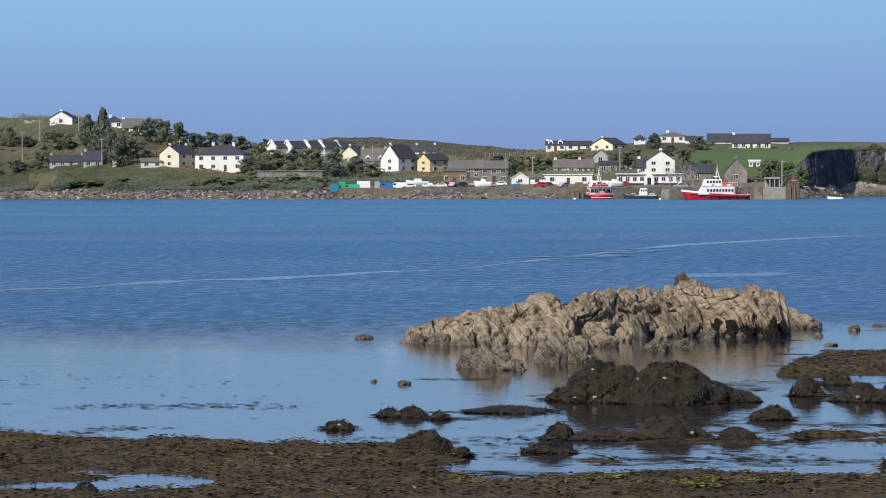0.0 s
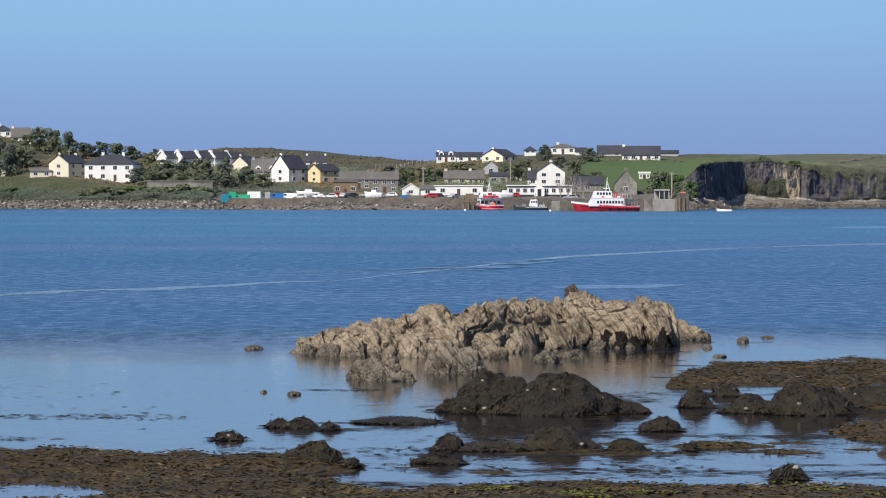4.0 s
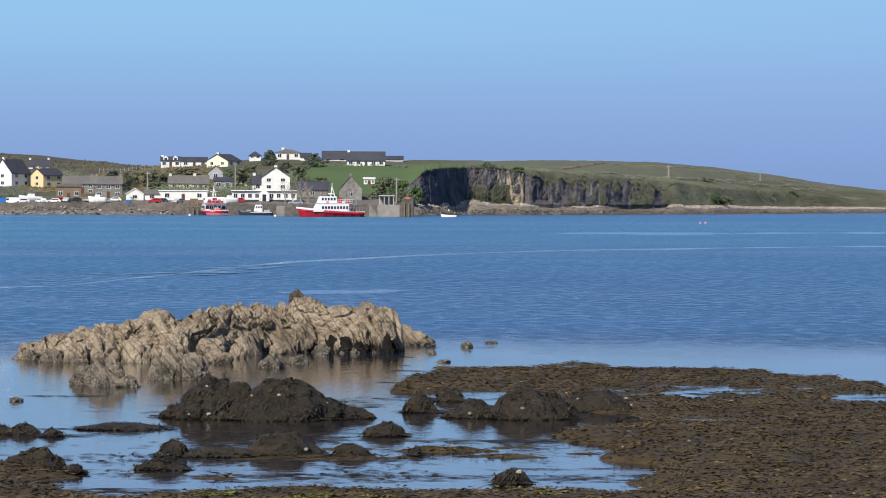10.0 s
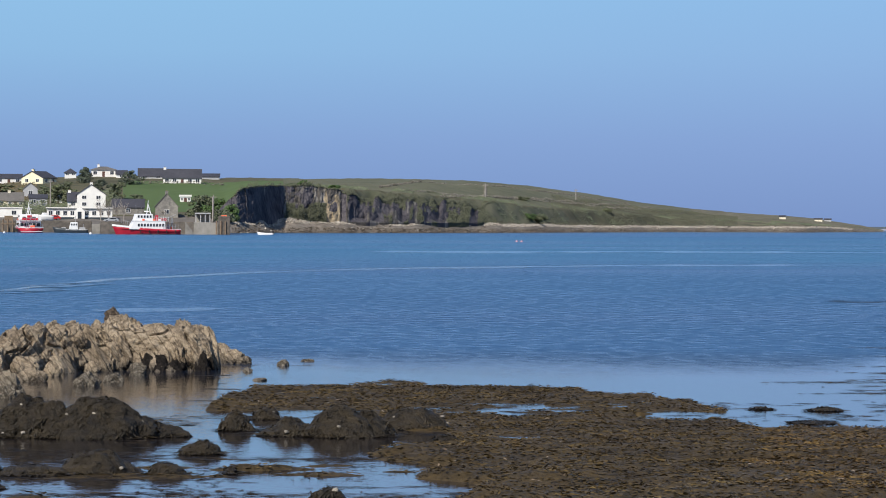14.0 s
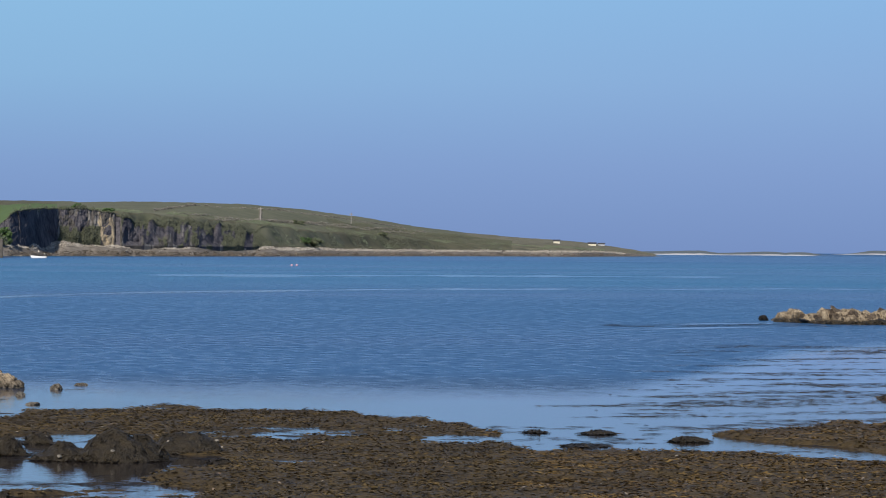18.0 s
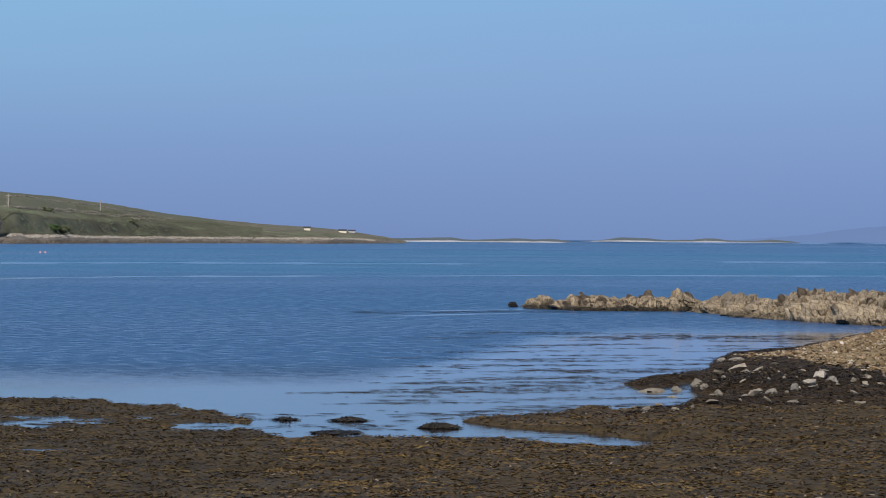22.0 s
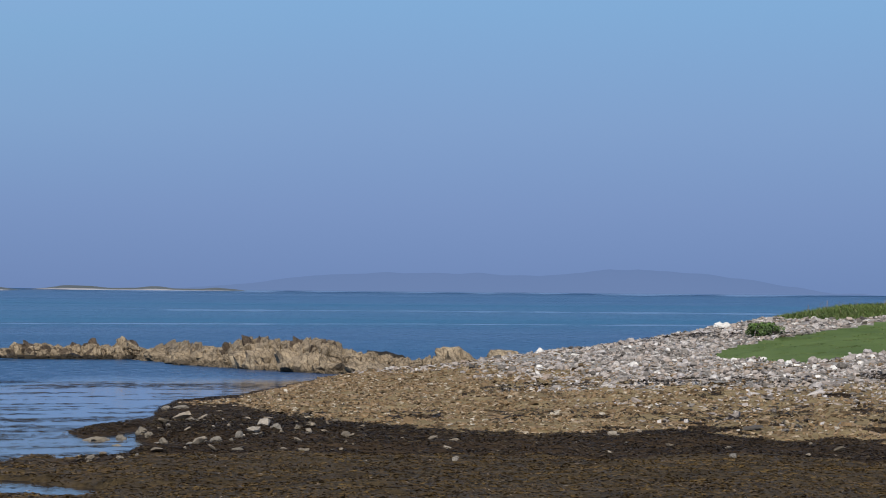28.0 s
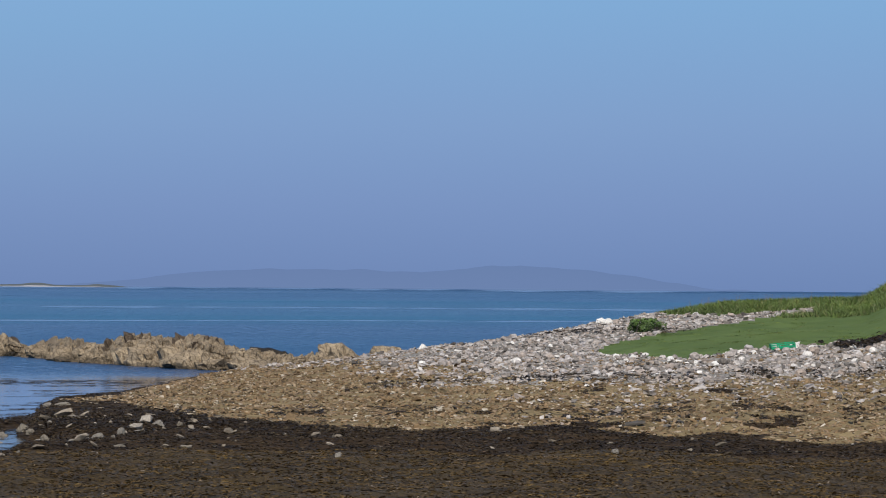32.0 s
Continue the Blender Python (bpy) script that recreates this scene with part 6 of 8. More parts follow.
def house(az, r, z, w, d, eave, ridge, yaw, style, wall, roof, label, wins=(3, 1), chim=1, dormers=0):
    hs = thing("house", facing(az, r, z, yaw), label, "house", "village houses")
    flat_top = ridge - eave < 0.9
    base = -2.0
    if style == "gable" and not flat_top:
        bm = prism([(-w / 2, base), (w / 2, base), (w / 2, eave), (0, ridge - 0.05), (-w / 2, eave)], 0, d)
    elif style == "side" and not flat_top:
        bm = prism([(0, base), (d, base), (d, eave), (d / 2, ridge - 0.05), (0, eave)], -w / 2, w / 2)
        for v in bm.verts:
            v.co = (v.co.y, v.co.x, v.co.z)
        bmesh.ops.recalc_face_normals(bm, faces=bm.faces)
    else:
        bm = boxes((-w / 2, w / 2, 0, d, base, eave))
    part("wall", bm, wall, hs)
    if flat_top:
        part("roof", boxes((-w / 2 - 0.3, w / 2 + 0.3, -0.3, d + 0.3, eave + 0.003, ridge)), roof, hs)
    else:
        part("roof", roof_slabs(style, w, d, eave, ridge), roof, hs)
    for k in range(chim):
        if style == "side":
            x_, y_ = (-w / 2 + 0.6 if k == 0 else w / 2 - 0.6), d / 2
        elif style == "hip":
            x_, y_ = (-w * 0.2 if k == 0 else w * 0.22), d / 2
        else:
            x_, y_ = 0, (0.7 if k == 0 else d - 0.7)
        c = part("chimney", boxes((x_ - 0.45, x_ + 0.45, y_ - 0.4, y_ + 0.4, ridge - 1.2, ridge + 0.6), (x_ - 0.52, x_ + 0.52, y_ - 0.47, y_ + 0.47, ridge + 0.6, ridge + 0.75)), wall, hs)
        part("pot", rod(bmesh.new(), (x_, y_, ridge + 0.75), (x_, y_, ridge + 1.05), 0.15), M_WOOD, c)
    cols, rows = wins
    if cols:
        storey = eave / rows if rows else eave
        wh = min(1.15, storey * 0.45)
        ww = min(1.25, w / cols * 0.5)
        door_at = cols // 2 if (cols > 2 and rows > 0) else -1
        for j in range(rows):
            for i in range(cols):
                x = -w / 2 + w * (i + 0.5) / cols
                zz_ = storey * j + storey * 0.36
                if style == "gable" and j == rows - 1 and cols == 1 and rows > 1:
                    x = 0
                if j == 0 and i == door_at:
                    part("door", boxes((x - 0.48, x + 0.48, -0.07, 0.02, 0.0, min(2.05, eave * 0.8))), M_DOOR, hs)
                    continue
                window(hs, x, zz_, ww, wh)
    if abs(yaw) > 25 and style == "gable" and cols:
        n = max(2, int(d / 4))
        turn = pose(w / 2, 0, 0, 0, 0, 90) if yaw < 0 else pose(-w / 2, 0, 0, 0, 0, -90)
        for j in range(rows):
            for i in range(n):
                window(hs, (d * (i + 0.5) / n) * (1 if yaw < 0 else -1), eave / rows * j + eave / rows * 0.36, 1.1, min(1.1, eave / rows * 0.45), 0, turn)
    if "terraced" in label:                                              # raised white gable copings
        for s_ in (-1, 1):
            part("coping", prism([(0, ridge + 0.05), (s_ * (w / 2 + 0.4), eave - 0.35), (s_ * (w / 2 + 0.4), eave + 0.35), (0, ridge + 0.75)][::s_], -0.45, 0.25), M_FRAME, hs)
    for k in range(dormers):
        x = -w / 4 + k * w / 2 if dormers == 2 else 0
        bm = prism([(x - 0.9, eave), (x + 0.9, eave), (x + 0.9, eave + 1.1), (x, eave + 1.9), (x - 0.9, eave + 1.1)], 0.35, d / 2)
        dm = part("dormer", bm, M_FRAME, hs)
        part("pane", boxes((x - 0.5, x + 0.5, 0.29, 0.36, eave + 0.25, eave + 1.05)), M_GLASS, dm)
    return hs


house(-6.96, 1167, 27.2, 8.8, 5.6, 2.5, 4.9, -20, "gable", M_WHITE, M_SLATE, 'white gabled bungalow high on the hillside', (1, 1), 1)  
house(-7.43, 1190, 28.6, 7.8, 7.0, 1.3, 1.9, 0, "side", M_GREYR, M_SLATE2, 'long low grey shed on the hilltop', (2, 1), 0)  
house(-6.00, 1159, 25.5, 6.7, 7.0, 2.7, 4.8, 0, "hip", M_WHITE, M_SLATE, 'white house with dark hipped roof on the hill', (2, 1), 1)  
house(-5.68, 1156, 23.8, 7.1, 7.0, 2.1, 5.4, 0, "side", M_WHITE, M_SLATE2, 'white cottage with weathered grey roof', (2, 1), 1)  
house(-6.86, 1078, 10.9, 11.7, 7.0, 2.0, 4.1, 0, "side", M_GREYR, M_SLATE, 'long grey bungalow with slate roof', (4, 1), 2)  
house(-6.39, 1068, 10.4, 6.2, 7.0, 2.7, 5.8, 0, "side", M_GREYR, M_SLATE, 'grey stone cottage with white eaves', (2, 1), 1)  
house(-6.00, 1059, 10.1, 1.5, 4.0, 2.9, 3.6, 0, "side", M_CREAM, M_SLATE2, 'small cream outbuilding with flat roof', (0, 0), 0)  
house(-5.32, 1047, 10.2, 7.2, 7.0, 2.1, 3.2, 0, "side", M_CREAM, M_SLATE2, 'low cream bungalow with brown roof', (2, 1), 0)  
house(-5.00, 1046, 10.3, 7.9, 10.9, 4.7, 7.4, -35, "gable", M_CREAM, M_SLATE, 'cream gabled house with tall chimneys', (1, 2), 2)  
house(-4.09, 1040, 9.1, 16.5, 10.9, 5.5, 8.8, -14, "hip", M_WHITE, M_SLATE, 'large white two-storey house with hipped slate roof', (4, 2), 2)  
house(-2.80, 985, 5.9, 20.5, 6.0, 2.7, 2.95, 0, "side", M_STONE, M_CONC, 'long low grey stone store with a pale flat roof', (0, 0), 0)
house(-3.14, 1144, 15.2, 5.8, 7.1, 2.9, 5.2, -55, "gable", M_WHITE, M_SLATE, 'white terraced house with steep slate roof', (0, 0), 1)  
house(-2.85, 1145, 15.2, 5.8, 7.1, 2.9, 5.2, -55, "gable", M_WHITE, M_SLATE, 'white terraced house with steep slate roof', (0, 0), 1)  
house(-2.51, 1155, 15.3, 5.8, 7.1, 2.9, 5.2, -55, "gable", M_WHITE, M_SLATE, 'white terraced house with steep slate roof', (0, 0), 1)  
house(-2.25, 1158, 15.3, 5.8, 7.2, 2.9, 5.2, -55, "gable", M_WHITE, M_SLATE, 'white terraced house with steep slate roof', (0, 0), 1)  
house(-1.96, 1246, 16.2, 6.3, 7.7, 3.2, 5.6, -55, "gable", M_WHITE, M_SLATE, 'white terraced house with steep slate roof', (0, 0), 1)  
house(-1.71, 1110, 12.1, 7.3, 9.4, 3.4, 6.0, -40, "gable", M_CREAM, M_SLATE, 'cream gabled house behind a dark hedge', (0, 0), 1)  
house(-1.25, 1066, 9.6, 8.9, 7.0, 3.1, 7.1, 0, "side", M_GREYR, M_SLATE2, 'grey row house with white dormer windows', (3, 1), 2, dormers=2)  
house(-0.97, 1045, 8.5, 7.9, 9.3, 4.7, 9.1, -42, "gable", M_WHITE, M_SLATE, 'tall white gabled house with skylights', (1, 2), 1)  
house(-0.31, 1441, 18.1, 9.6, 7.0, 2.1, 5.2, 0, "side", M_WHITE, M_SLATE, 'white-chimneyed house behind the street', (2, 1), 2)  
house(-0.35, 1045, 8.5, 6.2, 8.9, 4.0, 6.1, -48, "gable", M_YELLOW, M_SLATE, 'yellow gabled house with slate roof', (1, 2), 1)  
house(0.40, 999, 6.2, 9.9, 7.0, 3.3, 5.6, 0, "side", M_STONE, M_SLATE2, 'grey stone terrace with weathered roof', (4, 2), 2)  
house(0.94, 966, 4.8, 8.4, 7.0, 4.4, 6.6, 0, "side", M_STONE, M_SLATE2, 'two-storey grey stone house by the quay', (3, 2), 2)  
house(0.22, 955, 4.2, 7.3, 7.0, 4.0, 4.8, 0, "side", M_WOOD, M_SLATE2, 'open-fronted brown timber shed with clutter', (3, 1), 0)  
house(1.42, 934, 4.1, 5.2, 9.0, 1.9, 3.5, 0, "gable", M_WHITE, M_WHITE, 'white gabled boat shed on the quay', (1, 1), 0)  
house(1.73, 934, 4.1, 4.2, 7.0, 1.9, 3.0, 0, "side", M_WHITE, M_SLATE2, 'low white shed with grey roof', (1, 1), 0)  
house(2.30, 934, 4.0, 14.4, 9.0, 2.9, 3.2, 0, "side", M_WHITE, M_WHITE, 'long white flat-roofed quay store', (3, 1), 0)  
house(2.25, 995, 7.5, 7.6, 7.0, 2.2, 4.5, 0, "side", M_CREAM, M_SLATE2, 'grey-roofed cottage above the quay', (2, 1), 1)  
house(2.62, 988, 7.4, 5.0, 7.0, 2.1, 4.6, 0, "side", M_CREAM, M_SLATE2, 'grey-roofed cottage with white windows', (3, 1), 1)  
house(2.89, 1042, 11.1, 4.9, 7.0, 2.6, 4.7, 0, "gable", M_GREYR, M_SLATE2, 'small hall with white bargeboards', (1, 1), 0)  
house(3.03, 988, 7.8, 5.7, 7.0, 2.5, 3.6, 0, "side", M_GREYR, M_SLATE, 'green-grey shed below the houses', (2, 1), 0)  
house(3.41, 1007, 8.9, 2.0, 3.0, 1.3, 2.6, 0, "gable", M_WHITE, M_WHITE, 'tiny white shed with pitched roof', (0, 0), 0)  
house(2.07, 1148, 16.5, 7.1, 7.0, 2.4, 3.8, 0, "side", M_WHITE, M_SLATE, 'white hilltop house with two dormers', (3, 1), 1, dormers=2)  
house(2.50, 1143, 16.6, 9.5, 7.0, 2.1, 3.5, 0, "side", M_WHITE, M_SLATE, 'white hilltop row with slate roof', (3, 1), 0)  
house(2.35, 1145, 16.7, 3.3, 4.0, 1.9, 3.3, 0, "gable", M_WHITE, M_SLATE, 'small white gabled porch house on the hill', (1, 1), 0)  
house(2.92, 1126, 16.4, 9.6, 7.9, 2.2, 4.5, -38, "gable", M_PALEYEL, M_SLATE, 'pale yellow gabled house on the hill', (2, 1), 1)  
house(3.61, 1150, 19.7, 4.2, 7.0, 1.2, 2.9, 0, "hip", M_WHITE, M_SLATE, 'white hilltop bungalow half behind a tree', (2, 1), 0)  
house(4.21, 1153, 19.5, 9.2, 7.0, 2.6, 3.9, 0, "hip", M_WHITE, M_SLATE2, 'white hilltop bungalow with brown hipped roof', (3, 1), 1)  
house(4.54, 1147, 18.9, 4.1, 7.0, 1.5, 2.9, 0, "side", M_WHITE, M_SLATE, 'dark-roofed bungalow behind bushes', (1, 1), 0)  
house(5.08, 1148, 18.9, 9.6, 7.0, 1.0, 3.7, 0, "side", M_WHITE, M_SLATE, 'long white bungalow with big dark slate roof', (2, 1), 0)  
house(5.64, 1118, 16.6, 13.6, 7.0, 2.3, 5.3, 0, "side", M_WHITE, M_SLATE, 'white bungalow with five windows and dark roof', (5, 1), 1)  
house(6.16, 1159, 18.7, 6.5, 7.0, 1.3, 2.3, 0, "side", M_GREYR, M_SLATE, 'far low building with dark roof on the hill', (0, 0), 0)  
house(3.99, 975, 7.3, 8.8, 10.0, 4.2, 7.2, 0, "gable", M_WHITE, M_SLATE, 'tall white gabled inn with chimney', (2, 2), 1)  
house(3.66, 977, 7.3, 3.4, 7.0, 2.1, 4.8, 0, "side", M_WHITE, M_SLATE, 'white lean-to wing of the inn', (1, 1), 1)  
inn = house(3.78, 921, 3.9, 19.0, 6.0, 3.0, 3.3, 0, "side", M_WHITE, M_WHITE, 'white ground-floor inn front with dark windows', (9, 1), 0)
part("fascia", boxes((-9.6, 9.6, -0.40, -0.31, 2.75, 3.02)), M_DARKHULL, inn, "dark painted fascia")
part("plinth", boxes((-9.5, 9.5, -0.06, 0.02, -0.4, 0.45)), M_DARKHULL, inn, "dark painted plinth")
part("porch", prism([(-1.5, 0.0), (1.5, 0.0), (1.5, 2.3), (0, 3.5), (-1.5, 2.3)], -1.6, -0.02), M_WHITE, inn, "white gabled porch")
part("porch_door", boxes((-0.55, 0.55, -1.66, -1.58, 0.0, 2.05)), M_GLASS, inn)  
house(4.66, 942, 4.9, 9.5, 7.0, 2.6, 4.9, 0, "side", M_STONE, M_SLATE, 'dark grey stone store with open doorway', (1, 1), 0)  
house(5.36, 930, 4.3, 6.7, 9.0, 3.4, 7.2, 0, "gable", M_STONE, M_SLATE2, 'grey stone gabled store on the pier', (1, 1), 1)  
house(5.70, 1014, 9.5, 3.5, 3.0, 1.8, 2.4, 0, "side", M_WHITE, M_WHITE, 'small white mobile home in the field', (3, 1), 0)  
house(16.62, 1655, 6.2, 3.4, 5.0, 1.4, 2.2, 0, "gable", M_CREAM, M_SLATE, 'tiny pale cottage along the far coast', (0, 0), 0)  
house(17.27, 1753, 5.4, 4.4, 6.0, 1.1, 1.9, 0, "side", M_CREAM, M_SLATE, 'small pale cottage on the far point', (0, 0), 0)  
house(17.44, 1897, 5.7, 4.1, 7.0, 1.0, 1.7, 0, "side", M_GREYR, M_SLATE, 'low grey shed on the far point', (0, 0), 0)  

# ---- quay and pier ----
def far_z(az, r):
    return float(far_height(np.array([float(az)]), np.array([float(r)]))[0])


quay = thing("quay", pose(0, 0, 0), "rough grey stone quay wall above a strip of shingle", "quay wall", kind="structure")
for k in range(34):
    a0 = -1.9 + 4.3 * k / 34
    a1_ = a0 + 4.3 / 34
    m_ = 0.5 * (a0 + a1_)
    R_ = float(np.interp(m_, f_az, f_R)) + 12
    w_ = R_ * math.tan(radians(a1_ - a0)) + 0.02
    bm = prism([(-0.5, 0.3), (1.6, 0.3), (1.6, 3.3), (0.55, 3.3)], -w_ / 2, w_ / 2)
    for v in bm.verts:
        v.co = (v.co.y, v.co.x, v.co.z)
    bmesh.ops.recalc_face_normals(bm, faces=bm.faces)
    b = part("wall_length", bm, M_QUAY, quay)
    b.matrix_basis = facing(m_, R_, 0.05 * math.sin(k * 2.3))

pier = thing("pier", pose(0, 0, 0), "grey masonry and concrete pier with mooring steps", "pier", kind="structure")


def pier_block(name, az0, az1, r0, depth, z1, mat, label="", z0=-2.0, skew=0.0):
    m_ = 0.5 * (az0 + az1)
    w_ = 2 * r0 * math.tan(radians((az1 - az0) / 2))
    b = part(name, boxes((-w_ / 2, w_ / 2, 0, depth, z0, z1), bevel=0.12), mat, pier, label)
    b.matrix_basis = facing(m_, r0, 0, skew)
    return b


pier_block("inner_quay", 2.36, 4.0, 868, 40, 3.25, M_QUAY, "dark weathered inner quay wall")
pier_block("slip_block", 4.0, 4.16, 800, 70, 2.5, M_CONC, "pale concrete mooring steps")
pier_block("outer_pier", 4.16, 5.0, 790, 100, 3.1, M_QUAY)
pier_block("outer_pier", 5.0, 5.85, 778, 110, 3.15, M_QUAY)
pier_block("outer_pier", 5.85, 6.30, 778, 110, 3.0, M_CONC, "stained concrete outer pier")
pier_block("pier_head", 6.30, 6.52, 776, 95, 4.6, M_QUAY, "raised stone pier head")
bm = bmesh.new()
for k in range(9):
    box(bm, -1.1 + 0.25 * k, -0.8 + 0.25 * k, -1.0, 0.0, -0.5, 3.0 - 0.33 * k)
st = part("steps", bm, M_CONC, pier, "narrow concrete steps")
st.matrix_basis = facing(5.78, 777, 0)
bm = bmesh.new()
for k in range(3):
    rod(bm, (k * 1.3, -0.3, -1.5), (k * 1.3, -0.3, 3.6), 0.22)
box(bm, -0.5, 3.2, -0.7, -0.4, 2.2, 2.6)
fd = part("fender_piles", bm, M_WOOD, pier, "dark timber fender piles")
fd.matrix_basis = facing(2.40, 866, 0)
bm = bmesh.new()
for k in range(3):
    rod(bm, (k * 1.1, -0.25, -1.5), (k * 1.1, -0.25, 3.4), 0.2)
fd = part("fender_piles", bm, M_WOOD, pier, "dark timber fender piles")
fd.matrix_basis = facing(6.27, 776, 0)


def pole(az, r, h, cross=True, z=None):
    p = thing("utility_pole", facing(az, r, far_z(az, r) if z is None else z), "weathered wooden utility pole with a crossarm", "utility pole", "utility poles")
    part("post", rod(bmesh.new(), (0, 0, -0.6), (0, 0, h), 0.22, 0.16, 8), M_BARKPALE, p)
    if cross:
        part("crossarm", boxes((-0.9, 0.9, -0.1, 0.1, h - 0.7, h - 0.5)), M_BARKPALE, p)


M_BARKPALE = surface("weathered_pole_wood", (0.22, 0.20, 0.18), (0.36, 0.33, 0.30), 1.5, 0.9, 0.2)
for a_ in ((-7.66, 1111, 10.9), (-6.22, 1067, 9.6), (-4.81, 1054, 8.5), (-1.87, 1019, 8.8), (1.65, 948, 7.9), (6.21, 918, 7.0), (3.25, 979, 8.9), (11.19, 1116, 5.2), (12.85, 1294, 4.6), (-6.64, 1150, 7.0), (-1.28, 1018, 10.0), (-7.34, 1140, 7.5)):
    pole(*a_)


# ---- boats ----
def hull(length, beam, depth, sheer, nst=16, transom=0.8):
    """A round-bilged hull: bow at -x, lofted through its stations. Returns upper planking and deck edge heights."""
    bm = bmesh.new()
    rows_ = []
    for i in range(nst + 1):
        u = i / nst
        x = -length / 2 + length * u
        fl = min(1.0, (u / 0.42)) ** 0.6 if u < 0.42 else 1.0 - (1 - transom) * max(0, (u - 0.6) / 0.4) ** 2
        b = max(0.02, beam / 2 * fl)
        top = depth + sheer * (1 - u) ** 2.2 + 0.12 * sheer * max(0, u - 0.7)
        rake = -0.09 * length * max(0, 1 - u / 0.25)
        ring = []
        for v, yb in ((0.0, 0.0), (0.12, 0.55), (0.35, 0.86), (0.7, 0.97), (1.0, 1.06)):
            zz_ = -0.8 + (top + 0.8) * v
            ring.append((x + rake * v, b * yb, zz_))
        rows_.append([bm.verts.new(q) for q in ring] + [bm.verts.new((q[0], -q[1], q[2])) for q in ring[::-1]])
    n = len(rows_[0])
    for i in range(nst):
        for j in range(n - 1):
            bm.faces.new((rows_[i][j], rows_[i + 1][j], rows_[i + 1][j + 1], rows_[i][j + 1]))
    bm.faces.new(rows_[0][::-1])
    bm.faces.new(rows_[-1])
    bmesh.ops.remove_doubles(bm, verts=bm.verts, dist=0.001)
    bmesh.ops.recalc_face_normals(bm, faces=bm.faces)
    return bm


def cabin(x0, x1, hw, z0, z1, rake0=0.4, rake1=0.1):
    bm = prism([(x0, z0), (x1, z0), (x1 - rake1, z1), (x0 + rake0, z1)], -hw, hw)
    bmesh.ops.bevel(bm, geom=list(bm.edges), offset=0.08, segments=1, affect="EDGES")
    return bm


def cabin_windows(parent, x0, x1, n, hw, z, h):
    for i in range(n):
        x = x0 + (x1 - x0) * (i + 0.5) / n
        w = (x1 - x0) / n * 0.62
        part("window", boxes((x - w / 2, x + w / 2, -hw - 0.03, -hw + 0.02, z, z + h)), M_GLASS, parent)
        part("window", boxes((x - w / 2, x + w / 2, hw - 0.02, hw + 0.03, z, z + h)), M_GLASS, parent)


def railing(x0, x1, y, z, h, n, ends=False):
    bm = bmesh.new()
    for i in range(n + 1):
        x = x0 + (x1 - x0) * i / n
        rod(bm, (x, y, z), (x, y, z + h), 0.035, n=4)
    for f in (0.5, 1.0):
        rod(bm, (x0, y, z + h * f), (x1, y, z + h * f), 0.035, n=4)
    return bm


def stripe(length, beam, z0, z1):
    """A painted band along the planking."""
    bm = bmesh.new()
    for s in (-1, 1):
        box(bm, -length * 0.2, length * 0.46, s * beam * 0.5 - 0.06, s * beam * 0.5 + 0.06, z0, z1)
    return bm


def sheer_trim(length, beam, depth, sheer, u0, u1, up, low, out=0.03):
    """A band along both sides just under the rail, following the sheer."""
    bm = bmesh.new()
    for s in (-1, 1):
        rows_ = []
        for i in range(13):
            u = u0 + (u1 - u0) * i / 12
            fl = min(1.0, (u / 0.42)) ** 0.6 if u < 0.42 else 1.0 - 0.07 * max(0, (u - 0.6) / 0.4) ** 2
            b = max(0.02, beam / 2 * fl)
            top = depth + sheer * (1 - u) ** 2.2 + 0.12 * sheer * max(0, u - 0.7)
            x = -length / 2 + length * u - 0.09 * length * max(0, 1 - u / 0.25)
            ring = [(x, s * (b * 1.06 + out), top + up), (x, s * (b * 1.03 + out), top - low), (x, s * (b * 1.03 - 0.06), top - low), (x, s * (b * 1.06 - 0.06), top + up)]
            rows_.append([bm.verts.new(q) for q in ring])
        for a_, b_ in zip(rows_, rows_[1:]):
            for k in range(4):
                bm.faces.new((a_[k], b_[k], b_[(k + 1) % 4], a_[(k + 1) % 4]))
        bm.faces.new(rows_[0])
        bm.faces.new(rows_[-1][::-1])
    bmesh.ops.recalc_face_normals(bm, faces=bm.faces)
    return bm


